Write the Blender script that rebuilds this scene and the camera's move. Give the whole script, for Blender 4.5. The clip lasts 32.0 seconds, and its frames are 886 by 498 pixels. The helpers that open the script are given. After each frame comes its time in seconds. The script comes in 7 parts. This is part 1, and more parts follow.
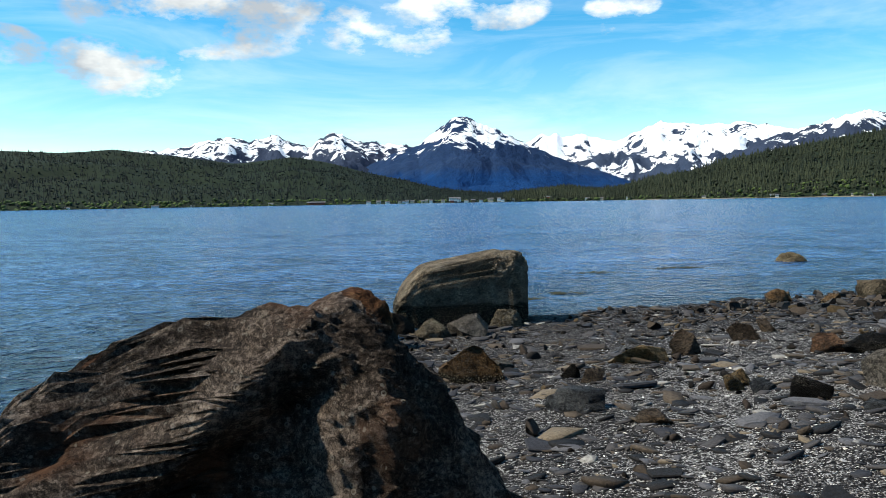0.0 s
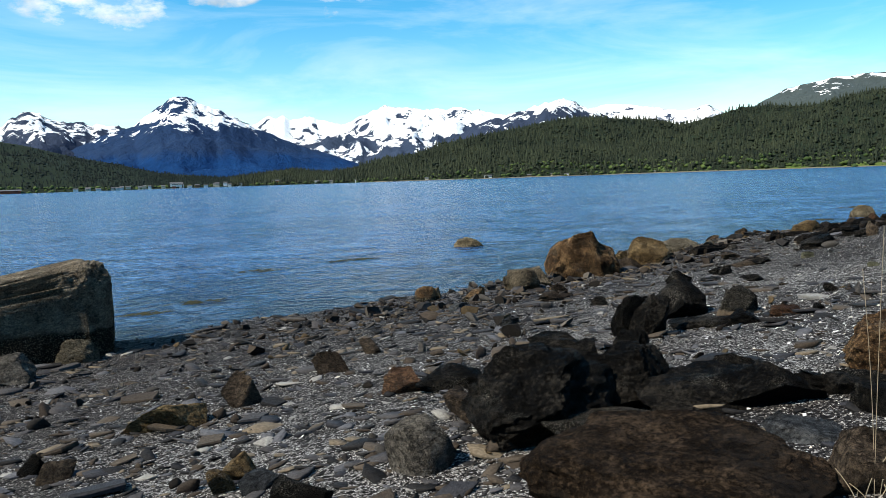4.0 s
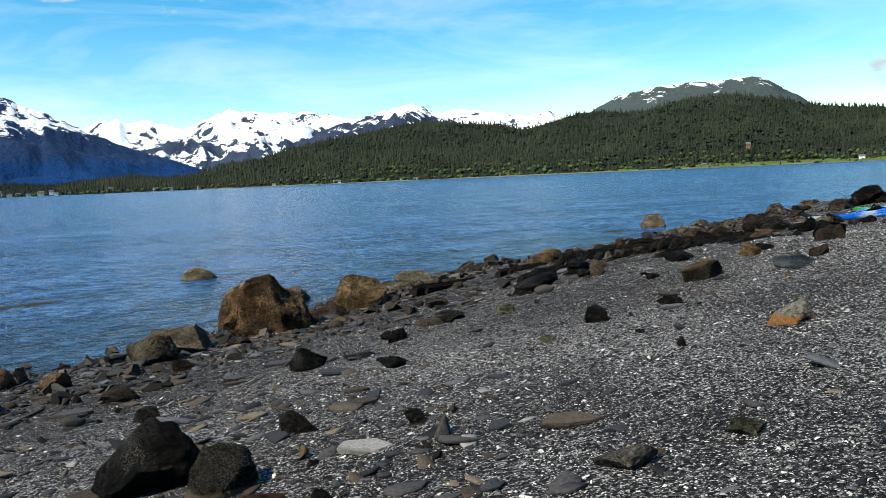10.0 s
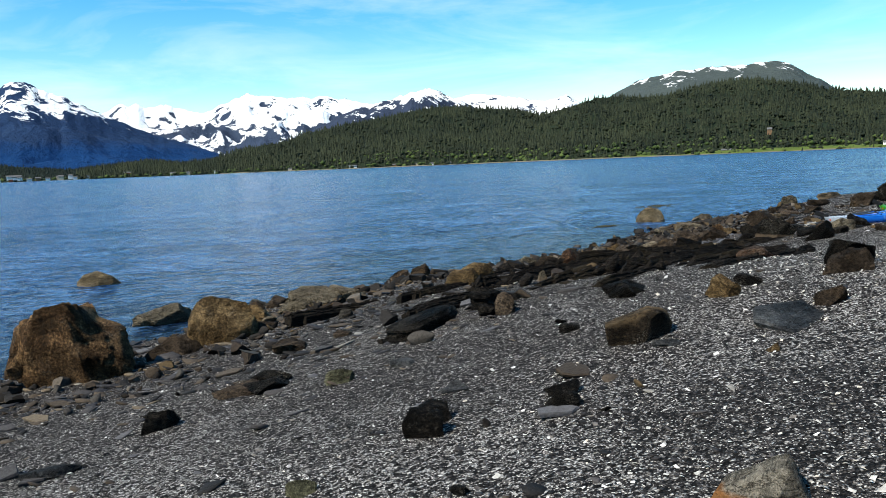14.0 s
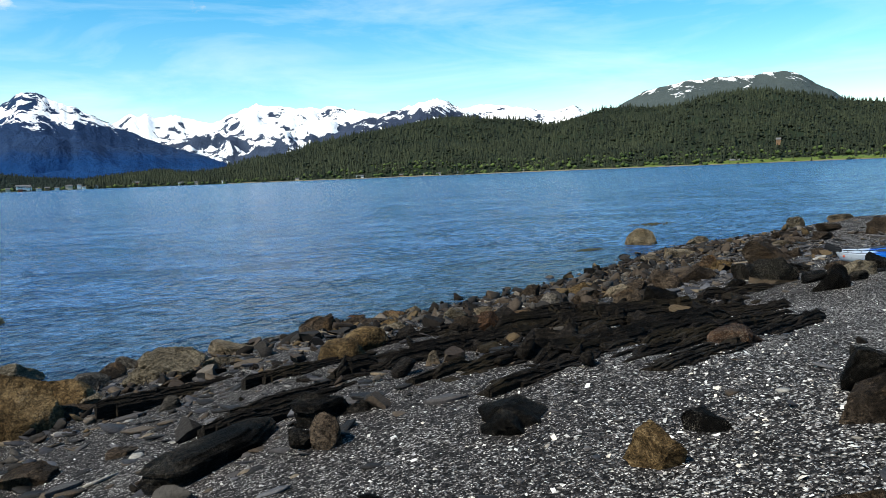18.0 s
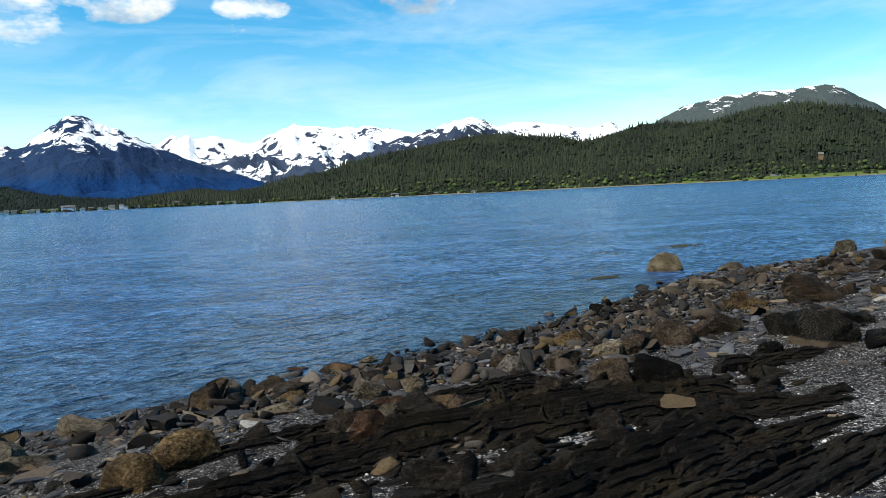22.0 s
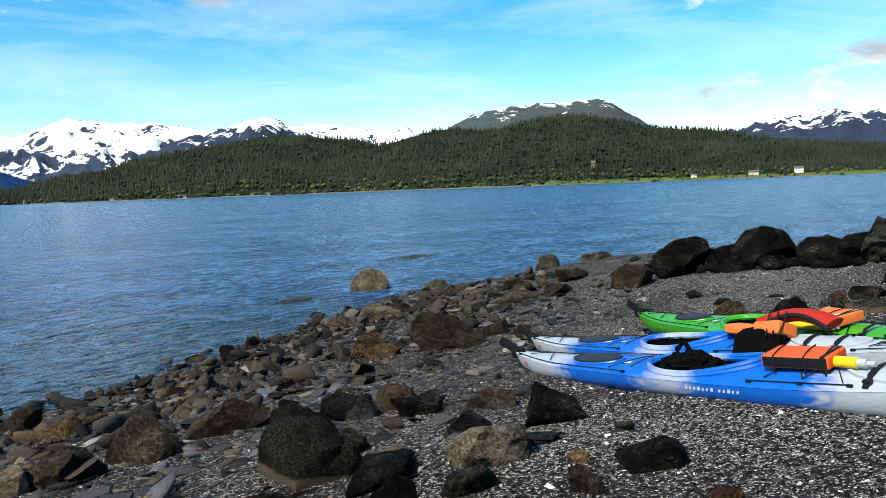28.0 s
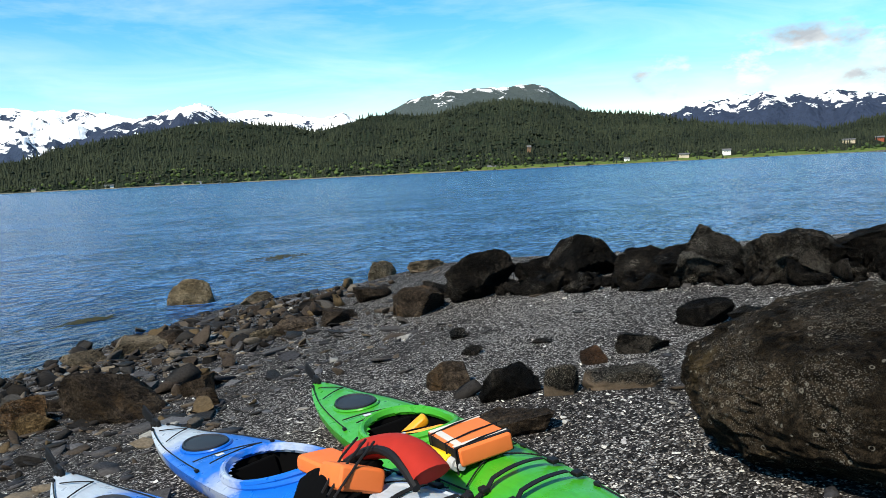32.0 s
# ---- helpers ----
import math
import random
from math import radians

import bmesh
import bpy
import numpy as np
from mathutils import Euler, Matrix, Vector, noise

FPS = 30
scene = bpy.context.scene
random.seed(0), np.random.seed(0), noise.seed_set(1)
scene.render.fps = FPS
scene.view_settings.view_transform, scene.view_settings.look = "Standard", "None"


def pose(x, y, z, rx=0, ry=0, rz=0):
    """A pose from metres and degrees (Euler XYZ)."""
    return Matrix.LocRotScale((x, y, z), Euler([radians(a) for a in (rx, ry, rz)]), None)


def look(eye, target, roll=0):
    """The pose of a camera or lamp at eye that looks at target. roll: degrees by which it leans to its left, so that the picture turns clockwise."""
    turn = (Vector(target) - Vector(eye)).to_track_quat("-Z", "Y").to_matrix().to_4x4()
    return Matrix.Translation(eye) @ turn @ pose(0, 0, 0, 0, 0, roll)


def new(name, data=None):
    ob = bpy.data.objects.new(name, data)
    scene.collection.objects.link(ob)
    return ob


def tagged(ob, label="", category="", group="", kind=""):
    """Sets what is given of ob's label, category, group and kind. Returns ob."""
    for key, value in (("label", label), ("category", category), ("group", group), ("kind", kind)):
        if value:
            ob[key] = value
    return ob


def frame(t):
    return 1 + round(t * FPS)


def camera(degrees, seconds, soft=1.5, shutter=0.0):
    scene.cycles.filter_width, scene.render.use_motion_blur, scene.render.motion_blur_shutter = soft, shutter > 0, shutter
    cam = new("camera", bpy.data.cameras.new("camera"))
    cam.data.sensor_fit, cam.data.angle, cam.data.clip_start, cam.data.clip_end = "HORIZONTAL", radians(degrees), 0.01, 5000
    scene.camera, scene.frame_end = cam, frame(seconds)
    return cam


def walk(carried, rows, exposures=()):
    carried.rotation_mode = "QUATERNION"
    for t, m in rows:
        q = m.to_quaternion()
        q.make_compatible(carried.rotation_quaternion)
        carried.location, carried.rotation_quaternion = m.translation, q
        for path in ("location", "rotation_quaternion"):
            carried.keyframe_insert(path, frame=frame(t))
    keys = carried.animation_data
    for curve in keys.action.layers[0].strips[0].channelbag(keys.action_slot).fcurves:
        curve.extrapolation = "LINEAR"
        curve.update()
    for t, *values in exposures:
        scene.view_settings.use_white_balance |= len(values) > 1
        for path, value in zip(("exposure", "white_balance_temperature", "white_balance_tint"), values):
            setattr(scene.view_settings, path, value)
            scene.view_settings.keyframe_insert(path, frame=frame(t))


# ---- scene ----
cam = camera(61.0, 32.0, 0.7)
PATH = [
    (0, (0.519, 0.178, 2.453), (0.513, 2.174, 2.328), -1.0),
    (0.5, (0.79, 0.603, 2.55), (0.869, 2.596, 2.409), -1.5),
    (1, (1.015, 0.918, 2.578), (1.195, 2.904, 2.435), -1.6),
    (1.5, (1.248, 1.138, 2.57), (1.475, 3.121, 2.433), -1.5),
    (2, (1.672, 1.324, 2.534), (1.947, 3.3, 2.395), -1.4),
    (2.5, (1.976, 1.642, 2.518), (2.308, 3.609, 2.369), -1.4),
    (3, (2.267, 1.937, 2.538), (2.711, 3.88, 2.376), -1.8),
    (3.5, (2.693, 2.168, 2.577), (3.315, 4.059, 2.391), -2.1),
    (4, (3.084, 2.423, 2.564), (3.764, 4.295, 2.377), -1.9),
    (4.5, (3.571, 2.493, 2.571), (4.42, 4.292, 2.362), -2.8),
    (6.5, (5.244, 2.88, 2.703), (6.313, 4.551, 2.451), -3.4),
    (7, (5.651, 3.122, 2.765), (6.715, 4.798, 2.522), -3.3),
    (7.5, (6.068, 3.272, 2.833), (7.131, 4.95, 2.601), -3.1),
    (8, (6.435, 3.504, 2.813), (7.489, 5.189, 2.586), -3.0),
    (8.5, (6.786, 3.81, 2.841), (7.831, 5.503, 2.628), -2.8),
    (9, (7.238, 4.068, 2.846), (8.273, 5.767, 2.646), -2.4),
    (9.5, (7.645, 4.404, 2.795), (8.666, 6.113, 2.601), -2.5),
    (10, (8.078, 4.683, 2.797), (9.107, 6.388, 2.607), -2.5),
    (10.5, (8.601, 4.886, 2.839), (9.653, 6.576, 2.641), -2.5),
    (11, (9.121, 5.205, 2.814), (10.18, 6.888, 2.598), -2.7),
    (11.5, (9.606, 5.456, 2.812), (10.665, 7.137, 2.582), -3.0),
    (12, (10.031, 5.682, 2.836), (11.091, 7.361, 2.595), -3.0),
    (12.5, (10.515, 6.034, 2.839), (11.556, 7.726, 2.604), -2.9),
    (13, (10.945, 6.311, 2.84), (11.972, 8.011, 2.611), -2.6),
    (13.5, (11.348, 6.596, 2.801), (12.346, 8.314, 2.569), -2.5),
    (15.5, (12.819, 7.754, 2.872), (13.797, 9.486, 2.658), -2.3),
    (16, (13.218, 7.968, 2.908), (14.209, 9.693, 2.696), -2.3),
    (16.5, (13.608, 8.256, 2.917), (14.605, 9.978, 2.71), -2.3),
    (17, (13.997, 8.414, 2.943), (15.003, 10.131, 2.742), -2.2),
    (17.5, (14.352, 8.609, 2.935), (15.336, 10.339, 2.731), -2.3),
    (18, (14.61, 8.844, 2.967), (15.58, 10.581, 2.767), -2.3),
    (18.5, (14.948, 9.046, 2.96), (15.911, 10.789, 2.773), -2.1),
    (19, (15.294, 9.336, 2.921), (16.229, 11.094, 2.74), -2.3),
    (19.5, (15.626, 9.635, 2.912), (16.54, 11.405, 2.734), -2.6),
    (20, (15.979, 9.844, 2.946), (16.866, 11.628, 2.771), -2.6),
    (20.5, (16.265, 10.121, 2.93), (17.123, 11.92, 2.766), -2.8),
    (21, (16.552, 10.401, 2.953), (17.413, 12.199, 2.798), -3.0),
    (21.5, (16.963, 10.664, 2.949), (17.839, 12.455, 2.794), -2.8),
    (22, (17.3, 10.94, 2.927), (18.19, 12.725, 2.778), -2.7),
    (22.5, (17.648, 11.136, 2.925), (18.563, 12.909, 2.781), -2.7),
    (23, (18.061, 11.309, 2.951), (18.986, 13.076, 2.803), -2.6),
    (23.5, (18.403, 11.555, 2.949), (19.32, 13.326, 2.803), -2.5),
    (24, (18.728, 11.754, 2.939), (19.657, 13.52, 2.794), -2.5),
    (24.5, (19.123, 11.891, 2.982), (20.074, 13.643, 2.832), -2.6),
    (26.5, (20.766, 12.462, 3.012), (21.958, 14.058, 2.846), -2.5),
    (27, (21.202, 12.301, 2.929), (22.445, 13.859, 2.762), -2.1),
    (27.5, (21.637, 12.249, 2.9), (22.924, 13.771, 2.736), -2.1),
    (28, (22.086, 12.245, 2.894), (23.414, 13.732, 2.73), -2.1),
    (28.5, (22.566, 12.158, 2.902), (23.933, 13.609, 2.733), -2.1),
    (29, (23.009, 12.214, 2.893), (24.415, 13.626, 2.715), -2.2),
    (29.5, (23.486, 12.172, 2.888), (24.918, 13.556, 2.704), -2.5),
    (30, (23.929, 12.064, 2.952), (25.373, 13.434, 2.763), -2.4),
    (30.5, (24.385, 12.158, 2.968), (25.822, 13.533, 2.761), -2.6),
    (31, (24.816, 12.177, 2.96), (26.242, 13.564, 2.748), -2.8),
    (31.5, (25.281, 12.209, 3.012), (26.718, 13.583, 2.8), -2.9),
    (32, (25.839, 12.317, 3.011), (27.276, 13.692, 2.803), -2.8),
]
walk(cam, [(t, look(eye, target, roll)) for t, eye, target, roll in PATH], [(t, stops, 7050, 4) for t, stops in ((0, 1.03), (4, 1.05), (7, 1.14), (9, 1.08), (11, 0.97), (13, 1.08), (16, 1.06), (20, 1.0), (22, 0.98), (24, 1.02), (28, 1.06), (32, 1.05))])

# ---- light ----
SUN_BEARING, SUN_HEIGHT = 264.0, 48.0
b, e = radians(SUN_BEARING), radians(SUN_HEIGHT)
sun_data = bpy.data.lights.new("sun", "SUN")
sun_data.energy, sun_data.angle, sun_data.color = 3.7, radians(1.5), (1.0, 0.93, 0.84)
sun = new("sun", sun_data)
sun.matrix_world = look((90 * math.sin(b) * math.cos(e), 90 * math.cos(b) * math.cos(e), 90 * math.sin(e)), (0, 0, 0))


def links(tree, *pairs):
    for a, c in pairs:
        tree.links.new(a, c)


def ramp_node(tree, fac, stops, interp="LINEAR"):
    r = tree.nodes.new("ShaderNodeValToRGB")
    r.color_ramp.interpolation = interp
    els = r.color_ramp.elements
    while len(els) < len(stops):
        els.new(0.5)
    for el, (p, c) in zip(els, stops):
        el.position = p
        el.color = (*c, 1) if isinstance(c, tuple) else (c, c, c, 1)
    tree.links.new(fac, r.inputs[0])
    return r.outputs[0]


def noise_node(tree, vec, scale, detail=6, rough=0.55, distort=0.0):
    n = tree.nodes.new("ShaderNodeTexNoise")
    n.inputs["Scale"].default_value = scale
    n.inputs["Detail"].default_value = detail
    n.inputs["Roughness"].default_value = rough
    n.inputs["Distortion"].default_value = distort
    if vec is not None:
        tree.links.new(vec, n.inputs["Vector"])
    return n.outputs["Fac"]


def math_node(tree, op, a, c=0.0, clamp=False):
    n = tree.nodes.new("ShaderNodeMath")
    n.operation, n.use_clamp = op, clamp
    for k, v in enumerate((a, c)):
        if isinstance(v, (int, float)):
            n.inputs[k].default_value = v
        else:
            tree.links.new(v, n.inputs[k])
    return n.outputs[0]


def mix_node(tree, fac, a, c, mode="MIX"):
    n = tree.nodes.new("ShaderNodeMix")
    n.data_type, n.blend_type = "RGBA", mode
    for k, v in ((0, fac), (6, a), (7, c)):
        if isinstance(v, (int, float)):
            n.inputs[k].default_value = v
        elif isinstance(v, tuple):
            n.inputs[k].default_value = (*v, 1)
        else:
            tree.links.new(v, n.inputs[k])
    return n.outputs[2]


def map_node(tree, vec, scale=(1, 1, 1), turn=(0, 0, 0), shift=(0, 0, 0)):
    m = tree.nodes.new("ShaderNodeMapping")
    m.inputs["Scale"].default_value, m.inputs["Location"].default_value = scale, shift
    m.inputs["Rotation"].default_value = [radians(a) for a in turn]
    tree.links.new(vec, m.inputs["Vector"])
    return m.outputs[0]


world = bpy.data.worlds.new("sky")
scene.world = world
world.use_nodes = True
wt = world.node_tree
back = wt.nodes["Background"]
sky = wt.nodes.new("ShaderNodeTexSky")
sky.sky_type, sky.sun_disc = "NISHITA", False
sky.sun_elevation, sky.sun_rotation = e, b
sky.air_density, sky.dust_density, sky.ozone_density = 1.0, 0.0, 2.5
back.inputs["Strength"].default_value = 0.10
way = wt.nodes.new("ShaderNodeTexCoord").outputs["Generated"]
split = wt.nodes.new("ShaderNodeSeparateXYZ")
links(wt, (way, split.inputs[0]))


def cloud_mask(bearing, height, wide, tall):
    """A soft oval of sky round a direction, 1 in the middle and 0 outside."""
    c = radians(bearing)
    side = math_node(wt, "ADD", math_node(wt, "MULTIPLY", split.outputs[0], math.cos(c)), math_node(wt, "MULTIPLY", split.outputs[1], -math.sin(c)))
    front = math_node(wt, "ADD", math_node(wt, "MULTIPLY", split.outputs[0], math.sin(c)), math_node(wt, "MULTIPLY", split.outputs[1], math.cos(c)))
    a = math_node(wt, "POWER", math_node(wt, "DIVIDE", side, wide), 2.0)
    d = math_node(wt, "POWER", math_node(wt, "DIVIDE", math_node(wt, "SUBTRACT", split.outputs[2], height), tall), 2.0)
    m = math_node(wt, "SUBTRACT", 1.0, math_node(wt, "ADD", a, d), clamp=True)
    return math_node(wt, "MULTIPLY", m, math_node(wt, "GREATER_THAN", front, 0.0))


puff = noise_node(wt, map_node(wt, way, (1, 1, 2.0), shift=(0.3, 0.1, 0.0)), 11.0, 10, 0.6)
veil = noise_node(wt, map_node(wt, way, (1, 1, 5.0), (0, 8, 0)), 3.2, 6, 0.6, 0.6)
heaps = None
for spec in ((-17, 0.245, 0.17, 0.07), (-23, 0.168, 0.085, 0.04), (-30.5, 0.18, 0.06, 0.03), (-4, 0.225, 0.10, 0.045), (4, 0.245, 0.075, 0.032), (13.3, 0.238, 0.05, 0.018),
             (12.2, 0.213, 0.017, 0.010), (26, 0.243, 0.06, 0.02), (60, 0.218, 0.06, 0.018), (74, 0.102, 0.24, 0.05)):
    m = cloud_mask(*spec)
    heaps = m if heaps is None else math_node(wt, "MAXIMUM", heaps, m)
cover = math_node(wt, "POWER", heaps, 0.5)
billow = math_node(wt, "MULTIPLY", math_node(wt, "SUBTRACT", puff, 0.5), 5.0)
thick = ramp_node(wt, math_node(wt, "MULTIPLY", math_node(wt, "ADD", math_node(wt, "SUBTRACT", cover, 0.42), billow), math_node(wt, "MINIMUM", math_node(wt, "MULTIPLY", heaps, 6.0), 1.0)), ((0.0, 0.0), (0.35, 0.5), (0.8, 1.0)))
thin = ramp_node(wt, veil, ((0.44, 0.0), (0.82, 0.32)))
grey = ramp_node(wt, noise_node(wt, map_node(wt, way, (1, 1, 2.0), shift=(0.3, 0.1, 0.05)), 7.0, 5), ((0.42, (2.6, 2.9, 3.5)), (0.62, (6.0, 6.3, 6.7))))
tint = wt.nodes.new("ShaderNodeHueSaturation")
tint.inputs["Saturation"].default_value, tint.inputs["Value"].default_value = 1.5, 0.97
tint.inputs["Hue"].default_value = 0.494
links(wt, (sky.outputs[0], tint.inputs["Color"]))
veiled = mix_node(wt, thin, tint.outputs[0], (7.0, 7.3, 7.6))
links(wt, (mix_node(wt, thick, veiled, grey), back.inputs["Color"]))


# ---- materials ----
def material(name, rough=0.8, spec=0.4):
    m = bpy.data.materials.new(name)
    m.use_nodes = True
    t = m.node_tree
    s = t.nodes["Principled BSDF"]
    s.inputs["Roughness"].default_value = rough
    s.inputs["Specular IOR Level"].default_value = spec
    return m, t, s


def bump(t, s, height, strength=0.5, distance=0.02, after=None):
    n = t.nodes.new("ShaderNodeBump")
    n.inputs["Strength"].default_value, n.inputs["Distance"].default_value = strength, distance
    t.links.new(height, n.inputs["Height"])
    if after is not None:
        t.links.new(after, n.inputs["Normal"])
    t.links.new(n.outputs[0], s.inputs["Normal"])
    return n.outputs[0]


def coords(t, kind="Object"):
    return t.nodes.new("ShaderNodeTexCoord").outputs[kind]


def place(t):
    return t.nodes.new("ShaderNodeNewGeometry").outputs["Position"]


def chance(t):
    return t.nodes.new("ShaderNodeObjectInfo").outputs["Random"]


def rock_material(name, dark, mid, light, rough=0.8, stain=None, stain_at=0.6, barnacles=0.0, grain=1.0, veins=0.0, crust=0.0, foot=None, rings=0.0):
    """Stone: three tones at two scales, cracks, an optional stain, barnacle flecks or a crust of them up to a height, a pale foot and pale veins."""
    warm = (1.05, 0.98, 0.91)
    dark, mid, light = (tuple(v * k * w for v, w in zip(c, warm)) for c, k in ((dark, 0.3), (mid, 0.72), (light, 1.12)))
    m, t, s = material(name, rough, 0.05)
    p = place(t)
    broad = noise_node(t, p, 2.4, 4, 0.6)
    fine = noise_node(t, p, 34.0 * grain, 8, 0.72)
    tiny = noise_node(t, p, 150.0 * grain, 4, 0.7)
    c = ramp_node(t, math_node(t, "ADD", math_node(t, "ADD", math_node(t, "MULTIPLY", broad, 0.32), math_node(t, "MULTIPLY", fine, 0.43)), math_node(t, "MULTIPLY", tiny, 0.25)),
                  ((0.41, dark), (0.5, mid), (0.6, light)))
    if stain:
        spot = ramp_node(t, noise_node(t, p, 1.9, 5, 0.62, 0.5), ((stain_at - 0.07, 0.0), (stain_at + 0.07, 1.0)))
        c = mix_node(t, math_node(t, "MULTIPLY", spot, 0.8), c, mix_node(t, fine, tuple(v * 0.5 for v in stain), tuple(v * 1.5 for v in stain)))
    if veins:
        w = noise_node(t, p, 0.45, 2, 0.4, 0.3)
        line = ramp_node(t, math_node(t, "ABSOLUTE", math_node(t, "SUBTRACT", w, 0.53)), ((0.001, 1.0), (0.003, 0.0)))
        c = mix_node(t, math_node(t, "MULTIPLY", line, veins), c, (0.42, 0.38, 0.33))
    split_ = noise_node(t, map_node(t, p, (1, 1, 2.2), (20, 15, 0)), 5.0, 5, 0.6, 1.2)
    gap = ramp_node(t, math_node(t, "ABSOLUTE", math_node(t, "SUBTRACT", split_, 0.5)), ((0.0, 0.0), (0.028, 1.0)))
    # Colour drops to 0.3 along the cracks that the bump also cuts.
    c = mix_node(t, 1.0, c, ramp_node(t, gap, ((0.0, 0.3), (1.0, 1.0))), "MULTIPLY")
    if barnacles:
        v = t.nodes.new("ShaderNodeTexVoronoi")
        v.inputs["Scale"].default_value = 110.0
        links(t, (p, v.inputs["Vector"]))
        ring = ramp_node(t, v.outputs["Distance"], ((0.10, 0.0), (0.2, 1.0), (0.27, 1.0), (0.36, 0.0)))
        where = ramp_node(t, noise_node(t, p, 3.2, 4, 0.6), ((0.6 - 0.25 * barnacles, 0.0), (0.72 - 0.2 * barnacles, 1.0)))
        c = mix_node(t, math_node(t, "MULTIPLY", math_node(t, "MULTIPLY", ring, where), 0.5), c, (0.42, 0.39, 0.34))
    if rings:
        v = t.nodes.new("ShaderNodeTexVoronoi")
        v.inputs["Scale"].default_value = 27.0
        links(t, (p, v.inputs["Vector"]))
        sp = t.nodes.new("ShaderNodeSeparateColor")
        links(t, (v.outputs["Color"], sp.inputs[0]))
        ring = ramp_node(t, math_node(t, "ADD", v.outputs["Distance"], math_node(t, "MULTIPLY", math_node(t, "SUBTRACT", fine, 0.5), 0.25)), ((0.15, 0.0), (0.21, 1.0), (0.27, 1.0), (0.33, 0.0)))
        some = math_node(t, "GREATER_THAN", math_node(t, "ADD", sp.outputs[0], math_node(t, "MULTIPLY", math_node(t, "SUBTRACT", broad, 0.5), 1.2)), 1.0 - rings)
        c = mix_node(t, math_node(t, "MULTIPLY", math_node(t, "MULTIPLY", ring, some), 0.45), c, (0.38, 0.35, 0.3))
    one = ramp_node(t, chance(t), ((0.0, 0.72), (1.0, 1.25)))
    c = mix_node(t, 1.0, c, one, "MULTIPLY")
    high = t.nodes.new("ShaderNodeSeparateXYZ")
    links(t, (coords(t), high.inputs[0]))
    level = math_node(t, "ADD", high.outputs[2], math_node(t, "MULTIPLY", math_node(t, "SUBTRACT", noise_node(t, p, 5.0, 4, 0.6), 0.5), 0.16 if crust else 0.12))
    lumps = None
    if crust:
        v = t.nodes.new("ShaderNodeTexVoronoi")
        v.inputs["Scale"].default_value = 46.0
        links(t, (p, v.inputs["Vector"]))
        lumps = ramp_node(t, level, ((crust - 0.03, 1.0), (crust + 0.03, 0.0)))
        sp = t.nodes.new("ShaderNodeSeparateColor")
        links(t, (v.outputs["Color"], sp.inputs[0]))
        shell = mix_node(t, sp.outputs[0], (0.07, 0.058, 0.04), (0.33, 0.285, 0.21))
        # Crust tone falls to near black away from each barnacle's middle.
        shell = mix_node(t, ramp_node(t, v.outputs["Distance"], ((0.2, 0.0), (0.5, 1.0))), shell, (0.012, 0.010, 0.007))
        c = mix_node(t, lumps, c, shell)
        lumps = math_node(t, "MULTIPLY", math_node(t, "SUBTRACT", 0.6, v.outputs["Distance"]), lumps)
    if foot:
        low = ramp_node(t, level, ((foot[0] - 0.012, 1.0), (foot[0] + 0.012, 0.0)))
        c = mix_node(t, low, c, mix_node(t, fine, tuple(v * 0.45 for v in foot[1]), tuple(v * 1.4 for v in foot[1])))
    links(t, (c, s.inputs["Base Color"]))
    links(t, (ramp_node(t, fine, ((0.3, rough - 0.15), (0.7, min(1.0, rough + 0.1)))), s.inputs["Roughness"]))
    crack = noise_node(t, p, 7.0, 6, 0.7, 0.8)
    nb = bump(t, s, math_node(t, "ADD", crack, math_node(t, "MULTIPLY", gap, 0.35)), 1.0, 0.13)
    nb = bump(t, s, fine, 1.0, 0.045, nb)
    if lumps is not None:
        nb = bump(t, s, lumps, 1.0, 0.03, nb)
    bump(t, s, tiny, 1.0, 0.012, nb)
    return m


